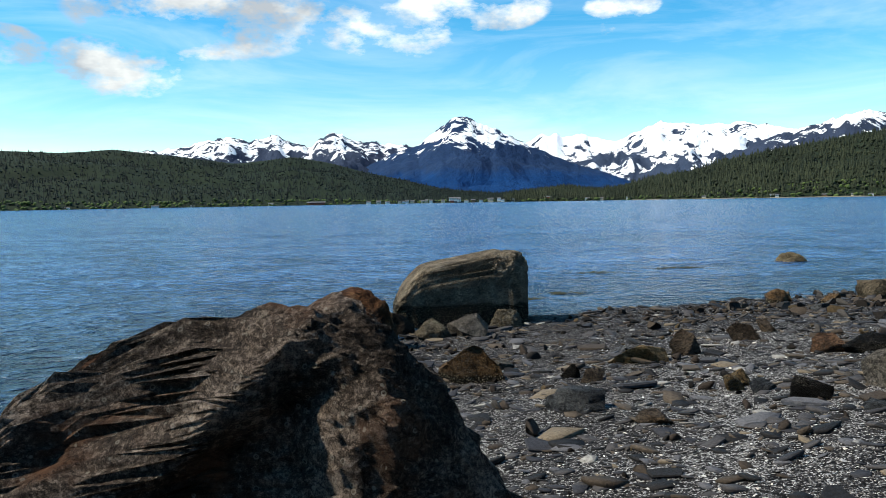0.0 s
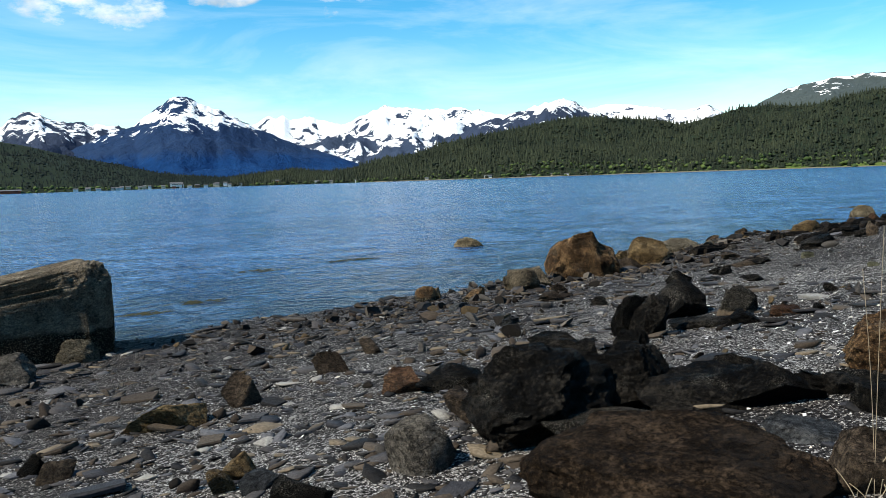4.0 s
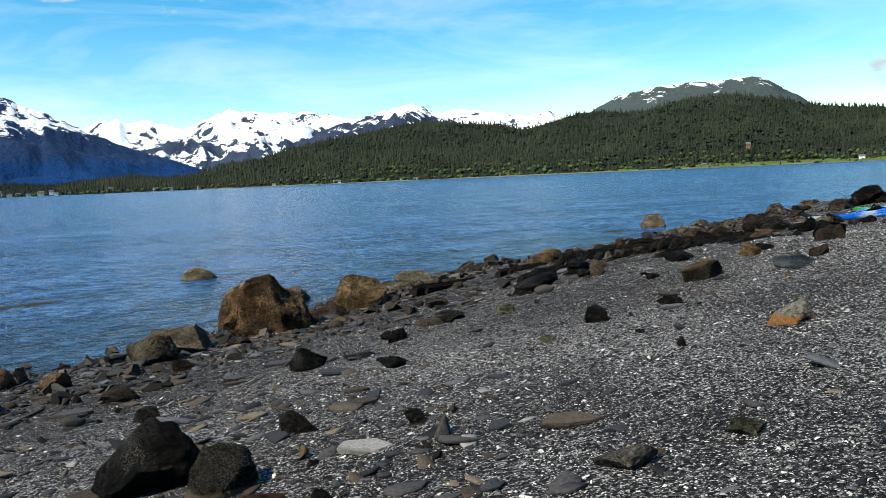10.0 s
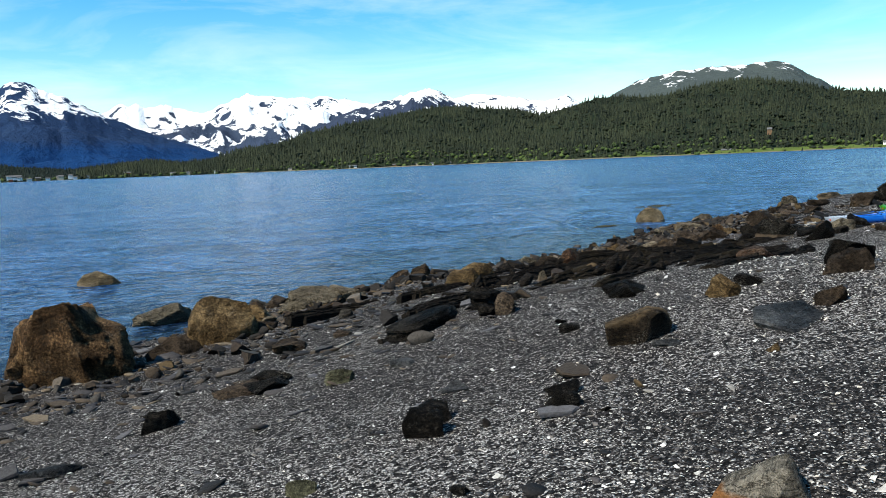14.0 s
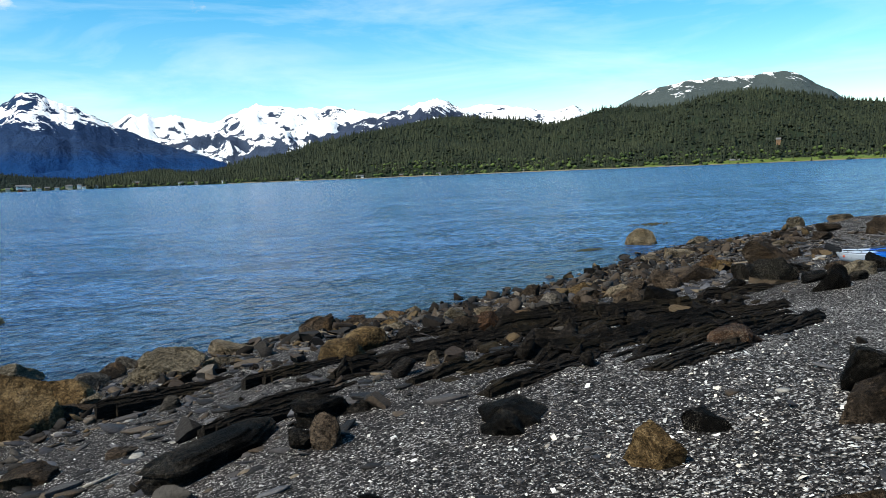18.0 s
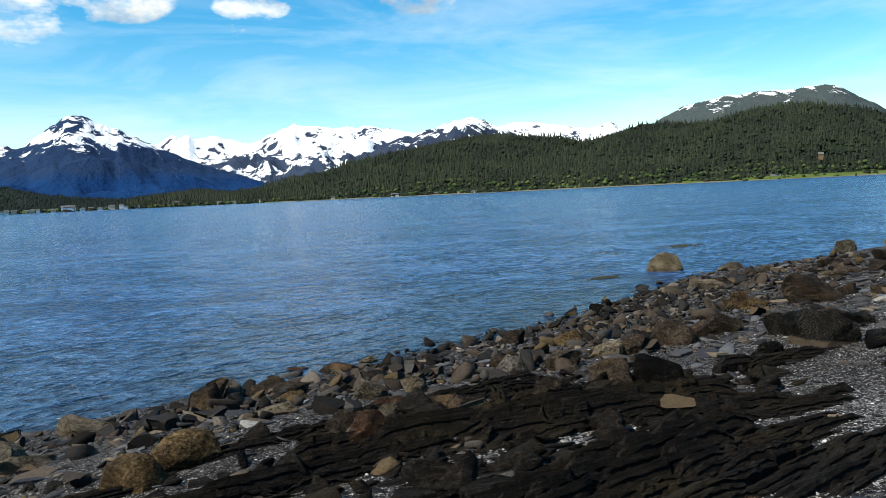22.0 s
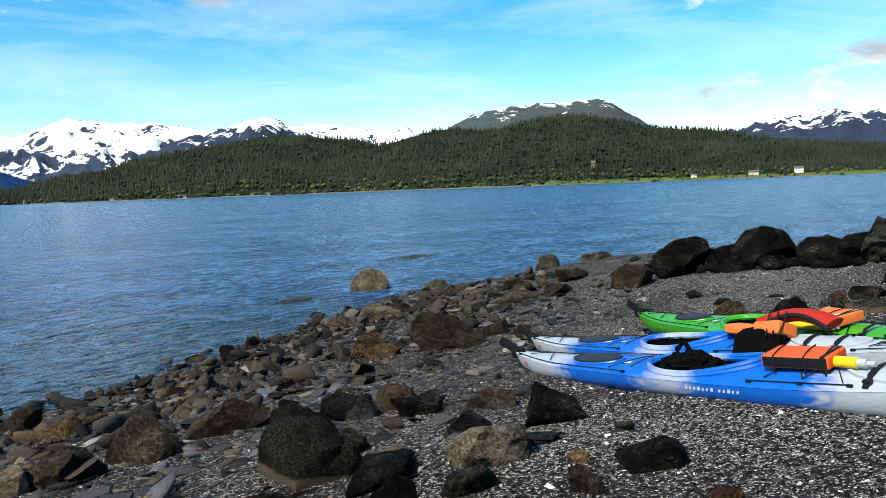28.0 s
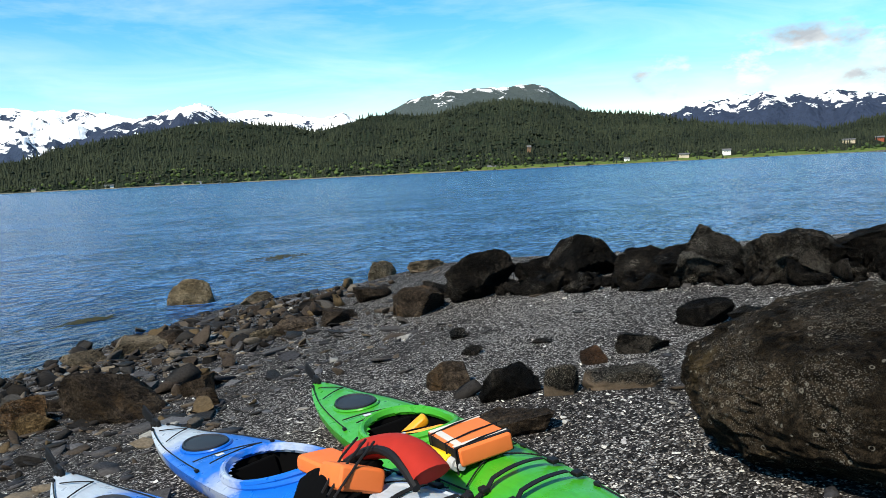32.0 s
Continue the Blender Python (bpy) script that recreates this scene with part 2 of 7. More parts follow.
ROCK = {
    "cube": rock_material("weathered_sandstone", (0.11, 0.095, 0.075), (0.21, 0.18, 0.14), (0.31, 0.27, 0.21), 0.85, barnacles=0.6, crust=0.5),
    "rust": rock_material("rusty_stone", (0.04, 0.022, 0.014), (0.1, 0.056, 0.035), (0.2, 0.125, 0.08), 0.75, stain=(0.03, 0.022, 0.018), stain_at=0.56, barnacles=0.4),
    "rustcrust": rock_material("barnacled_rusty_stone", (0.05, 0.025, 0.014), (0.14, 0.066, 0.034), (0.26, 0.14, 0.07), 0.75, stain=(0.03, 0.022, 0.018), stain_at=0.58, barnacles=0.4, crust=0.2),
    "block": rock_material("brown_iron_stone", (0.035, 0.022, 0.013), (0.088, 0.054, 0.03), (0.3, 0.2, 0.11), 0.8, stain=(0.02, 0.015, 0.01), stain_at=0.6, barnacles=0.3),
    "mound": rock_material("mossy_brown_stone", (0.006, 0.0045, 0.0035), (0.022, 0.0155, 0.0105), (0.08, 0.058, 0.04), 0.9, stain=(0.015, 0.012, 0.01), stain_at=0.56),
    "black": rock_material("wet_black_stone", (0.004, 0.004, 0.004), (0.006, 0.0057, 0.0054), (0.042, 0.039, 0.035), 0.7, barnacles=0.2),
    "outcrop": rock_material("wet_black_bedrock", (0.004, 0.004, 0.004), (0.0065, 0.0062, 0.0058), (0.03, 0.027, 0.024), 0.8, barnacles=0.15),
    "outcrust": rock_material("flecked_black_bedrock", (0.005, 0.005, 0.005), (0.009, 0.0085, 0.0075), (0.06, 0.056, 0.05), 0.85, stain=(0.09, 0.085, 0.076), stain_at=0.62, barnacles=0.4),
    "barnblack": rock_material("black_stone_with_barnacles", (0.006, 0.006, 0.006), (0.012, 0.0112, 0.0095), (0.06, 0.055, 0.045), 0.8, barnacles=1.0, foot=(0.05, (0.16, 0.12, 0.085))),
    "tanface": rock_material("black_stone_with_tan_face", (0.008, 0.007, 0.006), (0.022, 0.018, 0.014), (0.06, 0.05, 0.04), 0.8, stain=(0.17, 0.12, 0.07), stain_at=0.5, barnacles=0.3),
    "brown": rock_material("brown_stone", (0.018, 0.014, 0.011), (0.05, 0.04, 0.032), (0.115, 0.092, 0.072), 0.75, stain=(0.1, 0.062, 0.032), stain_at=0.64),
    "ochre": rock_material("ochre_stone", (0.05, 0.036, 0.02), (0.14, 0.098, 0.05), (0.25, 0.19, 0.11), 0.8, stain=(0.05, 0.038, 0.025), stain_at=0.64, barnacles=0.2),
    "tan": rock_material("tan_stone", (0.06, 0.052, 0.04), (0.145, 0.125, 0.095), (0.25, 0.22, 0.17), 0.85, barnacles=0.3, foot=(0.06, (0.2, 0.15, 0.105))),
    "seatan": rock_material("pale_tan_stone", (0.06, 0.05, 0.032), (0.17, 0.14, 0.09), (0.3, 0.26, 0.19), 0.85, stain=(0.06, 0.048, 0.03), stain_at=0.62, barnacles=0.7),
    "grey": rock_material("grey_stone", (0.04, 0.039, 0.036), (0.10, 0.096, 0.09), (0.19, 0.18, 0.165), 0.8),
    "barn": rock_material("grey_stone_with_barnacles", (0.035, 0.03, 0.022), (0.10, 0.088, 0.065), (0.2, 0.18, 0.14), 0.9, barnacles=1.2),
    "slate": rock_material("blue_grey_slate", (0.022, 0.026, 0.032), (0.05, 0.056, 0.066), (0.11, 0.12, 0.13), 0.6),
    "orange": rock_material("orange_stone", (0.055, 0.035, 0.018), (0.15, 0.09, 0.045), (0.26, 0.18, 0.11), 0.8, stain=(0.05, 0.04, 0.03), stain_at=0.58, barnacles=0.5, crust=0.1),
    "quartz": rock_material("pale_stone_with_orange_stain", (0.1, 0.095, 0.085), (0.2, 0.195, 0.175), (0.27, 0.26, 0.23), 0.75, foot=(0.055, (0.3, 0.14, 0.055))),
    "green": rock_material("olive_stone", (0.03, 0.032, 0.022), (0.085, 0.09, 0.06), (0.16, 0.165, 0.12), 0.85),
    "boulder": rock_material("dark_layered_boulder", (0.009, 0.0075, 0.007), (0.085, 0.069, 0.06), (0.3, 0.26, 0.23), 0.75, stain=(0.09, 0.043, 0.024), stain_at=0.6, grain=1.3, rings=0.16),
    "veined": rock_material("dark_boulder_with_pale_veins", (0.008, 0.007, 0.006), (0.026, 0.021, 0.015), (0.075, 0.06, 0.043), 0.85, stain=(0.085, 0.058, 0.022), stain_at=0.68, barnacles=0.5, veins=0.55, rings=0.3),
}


def ground_material():
    """Shingle of dark slate chips and white shell pieces, more shell in some stretches than in others."""
    m, t, s = material("shell_gravel", 0.9, 0.08)
    p = place(t)
    big = noise_node(t, p, 0.45, 5, 0.6)
    warped = mix_node(t, 0.02, p, t.nodes.new("ShaderNodeTexNoise").outputs["Color"])
    tone, white = None, None
    out = []
    for scale, stretch in ((40.0, (1.0, 1.35, 1.0)), (88.0, (1.3, 1.0, 1.0))):
        v = t.nodes.new("ShaderNodeTexVoronoi")
        v.inputs["Scale"].default_value = scale
        links(t, (map_node(t, warped, stretch, (0, 0, 20)), v.inputs["Vector"]))
        sp = t.nodes.new("ShaderNodeSeparateColor")
        links(t, (v.outputs["Color"], sp.inputs[0]))
        out.append((v.outputs["Distance"], sp.outputs[0], sp.outputs[1]))
    (d1, r1, g1), (d2, r2, g2) = out
    sp = t.nodes.new("ShaderNodeSeparateXYZ")
    links(t, (p, sp.inputs[0]))
    along = math_node(t, "ADD", math_node(t, "MULTIPLY", sp.outputs[0], 0.941), math_node(t, "MULTIPLY", sp.outputs[1], 0.338))
    across = math_node(t, "ADD", math_node(t, "MULTIPLY", sp.outputs[0], -0.338), math_node(t, "MULTIPLY", sp.outputs[1], 0.941))
    share = math_node(t, "MULTIPLY", ramp_node(t, math_node(t, "DIVIDE", along, 40.0), ((0.12, 0.9), (0.2, 1.0), (0.42, 0.95), (0.56, 0.9), (0.8, 0.85))), ramp_node(t, math_node(t, "DIVIDE", across, 20.0), ((0.32, 1.0), (0.5, 0.35))))
    edge = math_node(t, "MULTIPLY", ramp_node(t, big, ((0.38, 0.3), (0.62, 1.0))), math_node(t, "MULTIPLY", share, 0.5))
    chips = ((0.0, (0.0096, 0.0089, 0.0090)), (0.4, (0.0408, 0.0378, 0.0384)), (0.7, (0.1176, 0.1092, 0.1104)), (0.9, (0.2280, 0.2100, 0.2040)), (1.0, (0.3480, 0.3180, 0.2940)))
    pale = ((0.0, (0.26, 0.25, 0.245)), (1.0, (0.78, 0.75, 0.73)))
    tones = []
    for r, g, d, k in ((r1, g1, d1, 0.7), (r2, g2, d2, 1.0)):
        shell = math_node(t, "GREATER_THAN", math_node(t, "ADD", r, math_node(t, "MULTIPLY", edge, k)), 1.0)
        tone = mix_node(t, shell, ramp_node(t, g, chips), ramp_node(t, g, pale))
        # Shade between the stones is put into the colour: chips darken towards their gaps.
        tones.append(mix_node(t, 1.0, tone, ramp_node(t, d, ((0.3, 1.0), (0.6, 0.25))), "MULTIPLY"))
    c = mix_node(t, math_node(t, "GREATER_THAN", g1, 0.45), tones[0], tones[1])
    links(t, (c, s.inputs["Base Color"]))
    h = math_node(t, "SUBTRACT", math_node(t, "MULTIPLY", r1, 0.6), d1)
    nb = bump(t, s, h, 0.9, 0.02)
    bump(t, s, math_node(t, "SUBTRACT", math_node(t, "MULTIPLY", r2, 0.6), d2), 0.8, 0.01, nb)
    return m


def water_material():
    m, t, s = material("sea_water", 0.2, 0.5)
    s.inputs["IOR"].default_value = 1.33
    p = place(t)
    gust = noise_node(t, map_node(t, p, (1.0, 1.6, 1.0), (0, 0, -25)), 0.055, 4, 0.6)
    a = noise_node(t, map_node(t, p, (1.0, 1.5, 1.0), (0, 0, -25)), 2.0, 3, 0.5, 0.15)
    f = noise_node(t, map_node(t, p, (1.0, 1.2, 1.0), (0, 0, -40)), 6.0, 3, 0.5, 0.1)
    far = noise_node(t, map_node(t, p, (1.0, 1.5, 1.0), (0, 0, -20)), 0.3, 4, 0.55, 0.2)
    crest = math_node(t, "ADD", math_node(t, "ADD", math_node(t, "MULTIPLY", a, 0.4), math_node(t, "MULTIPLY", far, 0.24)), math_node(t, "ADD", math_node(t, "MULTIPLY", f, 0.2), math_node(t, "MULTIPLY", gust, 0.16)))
    sp = t.nodes.new("ShaderNodeSeparateXYZ")
    links(t, (p, sp.inputs[0]))
    out = math_node(t, "ADD", math_node(t, "MULTIPLY", sp.outputs[0], -0.338), math_node(t, "MULTIPLY", sp.outputs[1], 0.941))
    out = math_node(t, "ADD", math_node(t, "DIVIDE", out, 40.0), math_node(t, "MULTIPLY", math_node(t, "SUBTRACT", far, 0.5), 0.12))
    along = math_node(t, "ADD", math_node(t, "MULTIPLY", sp.outputs[0], 0.941), math_node(t, "MULTIPLY", sp.outputs[1], 0.338))
    beside = ramp_node(t, math_node(t, "DIVIDE", along, 60.0), ((0.6, 1.0), (0.72, 0.0)))
    shallow = math_node(t, "MULTIPLY", beside, ramp_node(t, out, ((0.35, 0.85), (0.42, 0.6), (0.62, 0.0))))
    # Sky glint on crests and dark wave faces put into the base colour.
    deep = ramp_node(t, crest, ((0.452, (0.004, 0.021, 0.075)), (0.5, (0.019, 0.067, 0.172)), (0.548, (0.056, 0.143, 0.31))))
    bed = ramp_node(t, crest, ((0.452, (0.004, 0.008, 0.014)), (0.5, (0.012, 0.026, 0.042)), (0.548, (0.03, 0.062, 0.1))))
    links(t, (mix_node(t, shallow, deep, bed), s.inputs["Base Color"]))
    force = ramp_node(t, gust, ((0.35, 0.45), (0.65, 1.0)))
    n1 = bump(t, s, math_node(t, "MULTIPLY", far, force), 1.0, 0.7)
    n2 = bump(t, s, math_node(t, "MULTIPLY", a, force), 1.0, 0.6, n1)
    bump(t, s, f, 1.0, 0.14, n2)
    return m


def mountain_material(name, low, rock, snow_line, snow_full, snow_amount=0.5, patches=0.0085, streaks=0.55):
    """Forest below, rock above, snow in broken sheets and gullies that grows with height."""
    m, t, s = material(name, 0.9, 0.1)
    g = t.nodes.new("ShaderNodeNewGeometry")
    p, nrm = g.outputs["Position"], g.outputs["Normal"]
    sx = t.nodes.new("ShaderNodeSeparateXYZ")
    links(t, (p, sx.inputs[0]))
    nz = t.nodes.new("ShaderNodeSeparateXYZ")
    links(t, (nrm, nz.inputs[0]))
    patch = noise_node(t, map_node(t, p, (1, 1, 1.2), (0, 30, 0)), patches, 9, 0.64, 0.25)
    streak = noise_node(t, map_node(t, p, (1, 1, 0.3), (0, 38, 0)), 0.016, 8, 0.68, 0.4)
    fine = noise_node(t, p, 0.05, 6, 0.7)
    both = math_node(t, "ADD", math_node(t, "MULTIPLY", patch, 1 - streaks), math_node(t, "MULTIPLY", streak, streaks))
    hh = t.nodes.new("ShaderNodeMapRange")
    hh.inputs["From Min"].default_value, hh.inputs["From Max"].default_value = snow_line, snow_full
    hh.inputs["To Min"].default_value, hh.inputs["To Max"].default_value = -0.9, snow_amount
    links(t, (sx.outputs[2], hh.inputs["Value"]))
    flat = math_node(t, "MULTIPLY", math_node(t, "SUBTRACT", nz.outputs[2], 0.9), 0.5)
    key = math_node(t, "ADD", math_node(t, "ADD", hh.outputs[0], flat), math_node(t, "MULTIPLY", math_node(t, "SUBTRACT", both, 0.5), 5.0))
    snow = ramp_node(t, key, ((0.0, 0.0), (0.06, 1.0)))
    edge = ramp_node(t, math_node(t, "ADD", math_node(t, "DIVIDE", sx.outputs[2], snow_line), math_node(t, "SUBTRACT", both, 0.5)), ((0.7, 0.0), (1.0, 1.0)))
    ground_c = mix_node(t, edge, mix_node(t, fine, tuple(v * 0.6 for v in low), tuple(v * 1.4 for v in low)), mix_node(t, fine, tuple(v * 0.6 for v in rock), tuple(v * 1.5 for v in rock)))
    links(t, (mix_node(t, snow, ground_c, (0.88, 0.89, 0.92)), s.inputs["Base Color"]))
    bump(t, s, both, 1.0, 45.0)
    return m


def leafy(name, a, c):
    m, t, s = material(name, 0.85, 0.15)
    isl = t.nodes.new("ShaderNodeNewGeometry").outputs["Random Per Island"]
    n = ramp_node(t, noise_node(t, place(t), 0.012, 5, 0.6), ((0.38, 0.0), (0.62, 1.0)))
    links(t, (mix_node(t, math_node(t, "ADD", math_node(t, "MULTIPLY", isl, 0.65), math_node(t, "MULTIPLY", n, 0.5)), a, c), s.inputs["Base Color"]))
    return m


def plain(name, colour, rough=0.6, spec=0.4, vary=0.15, scale=8.0, metal=0.0):
    m, t, s = material(name, rough, spec)
    s.inputs["Metallic"].default_value = metal
    n = noise_node(t, coords(t), scale, 5, 0.6)
    links(t, (mix_node(t, n, tuple(v * (1 - vary) for v in colour), tuple(min(1, v * (1 + vary)) for v in colour)), s.inputs["Base Color"]))
    return m


GRAVEL, WATER = ground_material(), water_material()
FOREST_FLOOR = plain("forest_floor", (0.012, 0.019, 0.01), 0.95, 0.1, 0.5, 0.02)
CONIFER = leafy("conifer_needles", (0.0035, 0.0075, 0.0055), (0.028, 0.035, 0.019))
# Darker, bluer copy of the needles: cloud shade and haze put into the colour.
CONIFER_SHADED = leafy("shade_toned_conifer_needles", (0.0035, 0.008, 0.008), (0.011, 0.018, 0.015))
SHRUB = leafy("shore_shrub_leaves", (0.018, 0.036, 0.011), (0.075, 0.105, 0.03))


# ---- the beach ----
def shore(x, y):
    """Along the shore, and across it towards the water."""
    return 0.941 * x + 0.338 * y, -0.338 * x + 0.941 * y


def beach(x, y):
    """The height of the beach: a slope to the water with a few low swells, falling away under the water and at both ends."""
    u, v = shore(x, y)
    uc, vc = np.clip(u, 2.0, 44.0), np.clip(v, -3.0, 14.3)
    a, c = (uc - 22) / 20, (vc - 8) / 8
    z = 0.738 - 1.234 * c + 0.098 * c * c + 0.256 * c ** 3 + a * (0.11 - 0.112 * c - 0.19 * c * c) + a * a * (-0.136 + 0.292 * c - 0.033 * c * c) + a ** 3 * (0.343 - 0.27 * c)
    for p, q, r, w, h in ((21.5, 3.2, 6, 6, 0.397), (24, 3, 11, 3.5, 0.367), (41, 4, 8, 4, 0.235), (33, 4, 4, 4, 0.044), (29, 3, 9, 4, 0.224)):
        z = z + h * np.exp(-((uc - p) / q) ** 2 - ((vc - r) / w) ** 2)
    z = z - np.minimum(5.0, 0.55 * np.maximum(0, u - 40.6 - 2.4 * np.clip((v - 6) / 4, 0, 1)))
    z = z - np.minimum(4.0, 0.13 * np.maximum(0, v - 14.3) + 0.10 * np.maximum(0, 2 - u) * np.clip((v + 2) / 6, 0, 1))
    z = z + np.clip((-5 - v) * 0.7, 0, 9) * np.clip((44 - u) / 12, 0, 1) + 0.04 * np.maximum(0, -16 - v)
    return z + 0.022 * np.sin(1.9 * x + 0.7 * y) * np.sin(1.3 * y - 0.5 * x) + 0.012 * np.sin(4.3 * x + 1.1) * np.sin(3.7 * y) + 0.006 * np.sin(9.1 * x + 2 * y) * np.sin(8.3 * y - 3 * x)


def mesh_object(name, verts, faces, mat, smooth=True):
    me = bpy.data.meshes.new(name)
    me.from_pydata(verts, [], faces)
    me.materials.append(mat)
    if smooth:
        me.polygons.foreach_set("use_smooth", [True] * len(me.polygons))
    return new(name, me)


def steps(*spans):
    out = []
    for a, c, n in spans:
        out += [a + (c - a) * i / n for i in range(n)]
    return out + [spans[-1][1]]


us = steps((-4600, -400, 6), (-400, -40, 10), (-40, -4, 18), (-4, 46, 360), (46, 100, 24), (100, 500, 10), (500, 4600, 6))
vs = steps((-4600, -300, 5), (-300, -30, 10), (-30, -4, 22), (-4, 16, 150), (16, 60, 12), (60, 400, 6), (400, 4600, 5))
uu, vv = np.meshgrid(us, vs)
xx, yy = 0.941 * uu - 0.338 * vv, 0.338 * uu + 0.941 * vv
verts = np.stack((xx, yy, beach(xx, yy)), -1).reshape(-1, 3).tolist()
nu = len(us)
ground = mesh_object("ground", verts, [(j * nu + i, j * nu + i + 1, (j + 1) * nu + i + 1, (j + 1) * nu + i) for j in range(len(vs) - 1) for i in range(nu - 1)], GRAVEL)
tagged(ground, "dark slate shingle beach speckled with broken white shells", "beach", kind="structure")

wv = [(-4700, -4700), (4700, -4700), (4700, 4700), (-4700, 4700)]
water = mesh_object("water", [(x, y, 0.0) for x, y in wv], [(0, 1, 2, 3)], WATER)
tagged(water, "blue rippled sea water of a wide bay", "water", kind="structure")


# ---- the far shore ----
def ridge(name, profile, foot, crest, mat, label, rough=0.12, step=0.2, rows=34, seed=0, bend=1.25, kind="structure", back=1.25, category="mountain", jag=0.0):
    """A mountain range: (bearing, height over distance) along its crest, with gullied slopes down to its foot."""
    bs, hs = [p[0] for p in profile], [p[1] for p in profile]
    n = int((bs[-1] - bs[0]) / step)
    verts, faces = [], []
    for i in range(n + 1):
        bearing = bs[0] + (bs[-1] - bs[0]) * i / n
        h = float(np.interp(bearing, bs, hs))
        tall = h * crest * (1 + jag * noise.fractal((bearing * 1.7, seed, 0.5), 0.8, 2.2, 5)) + 2.5
        f0 = foot(bearing) if callable(foot) else foot
        sb, cb = math.sin(radians(bearing)), math.cos(radians(bearing))
        for j in range(rows + 5):
            if j <= rows:
                s = j / rows
                d = f0 + (crest - f0) * s
                x, y = d * sb, d * cb
                k = noise.fractal((x * 0.0045 + seed, y * 0.0045, 0.3 * seed), 1.0, 2.1, 4)
                g = 1 - abs(noise.noise((x * 0.004 + seed, y * 0.004, 7.1)))
                z = tall * (s ** bend + rough * s * (1 - s) * 4 * (0.8 * k + 0.7 * (g - 0.75)))
            else:
                q = (j - rows) / 4
                d = crest * (1 + (back - 1) * q)
                x, y, z = d * sb, d * cb, tall * (1 - q)
            verts.append((x, y, z - (3.0 if j == 0 else 0)))
    w = rows + 5
    faces = [(i * w + j, i * w + j + 1, (i + 1) * w + j + 1, (i + 1) * w + j) for i in range(n) for j in range(w - 1)]
    ob = mesh_object(name, verts, [f[::-1] for f in faces], mat)
    return tagged(ob, label, category, kind=kind), verts, w


# SNOWY, GLACIER and DARK_PEAK: distance haze painted into the base colours as blue.
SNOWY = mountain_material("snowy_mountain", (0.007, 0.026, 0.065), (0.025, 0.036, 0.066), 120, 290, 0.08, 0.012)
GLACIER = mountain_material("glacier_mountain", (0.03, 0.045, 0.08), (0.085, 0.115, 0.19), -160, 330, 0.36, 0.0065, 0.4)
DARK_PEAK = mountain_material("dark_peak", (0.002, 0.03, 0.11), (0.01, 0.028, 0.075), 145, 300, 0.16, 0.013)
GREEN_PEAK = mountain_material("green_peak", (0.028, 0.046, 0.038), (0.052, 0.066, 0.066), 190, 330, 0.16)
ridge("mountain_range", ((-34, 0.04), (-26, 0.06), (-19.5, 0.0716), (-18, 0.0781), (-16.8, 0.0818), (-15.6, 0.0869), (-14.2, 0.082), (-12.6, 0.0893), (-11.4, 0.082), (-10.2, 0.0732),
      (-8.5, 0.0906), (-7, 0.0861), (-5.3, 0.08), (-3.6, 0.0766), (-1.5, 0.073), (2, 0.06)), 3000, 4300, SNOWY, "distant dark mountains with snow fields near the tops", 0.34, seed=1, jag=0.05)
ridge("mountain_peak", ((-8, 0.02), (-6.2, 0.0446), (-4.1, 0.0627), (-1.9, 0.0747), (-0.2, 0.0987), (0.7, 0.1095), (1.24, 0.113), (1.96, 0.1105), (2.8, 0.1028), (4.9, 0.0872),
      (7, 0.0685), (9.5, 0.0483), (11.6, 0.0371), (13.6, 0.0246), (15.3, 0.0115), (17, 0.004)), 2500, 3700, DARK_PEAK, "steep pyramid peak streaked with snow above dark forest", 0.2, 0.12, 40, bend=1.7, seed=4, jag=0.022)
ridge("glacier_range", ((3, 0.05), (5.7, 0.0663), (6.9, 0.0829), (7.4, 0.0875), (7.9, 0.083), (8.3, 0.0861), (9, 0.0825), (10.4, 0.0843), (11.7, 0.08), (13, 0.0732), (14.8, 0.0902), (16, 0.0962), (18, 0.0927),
      (20, 0.0897), (21.7, 0.0911), (23.8, 0.0843), (25.9, 0.0758), (27.6, 0.0638), (30, 0.05)), 3500, 4600, GLACIER, "snow covered glacier mountains with rock patches in haze blue", 0.34, 0.15, 36, seed=9, jag=0.03)
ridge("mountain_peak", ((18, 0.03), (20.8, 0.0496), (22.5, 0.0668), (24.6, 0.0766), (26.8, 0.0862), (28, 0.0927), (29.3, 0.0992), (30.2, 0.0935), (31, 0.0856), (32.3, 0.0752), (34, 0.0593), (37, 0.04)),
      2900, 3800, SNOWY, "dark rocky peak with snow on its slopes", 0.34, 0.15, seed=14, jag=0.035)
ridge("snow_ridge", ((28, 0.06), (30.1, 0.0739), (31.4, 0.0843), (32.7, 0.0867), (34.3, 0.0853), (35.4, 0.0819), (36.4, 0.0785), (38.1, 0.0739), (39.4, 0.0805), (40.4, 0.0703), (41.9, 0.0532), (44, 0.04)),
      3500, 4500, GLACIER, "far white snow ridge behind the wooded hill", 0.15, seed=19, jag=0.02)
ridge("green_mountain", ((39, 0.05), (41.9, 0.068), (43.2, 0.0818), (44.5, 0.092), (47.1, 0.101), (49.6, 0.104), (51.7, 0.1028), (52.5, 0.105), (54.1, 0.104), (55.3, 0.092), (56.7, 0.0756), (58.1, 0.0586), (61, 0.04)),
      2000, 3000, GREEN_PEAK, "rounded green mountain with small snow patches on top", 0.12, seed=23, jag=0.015)
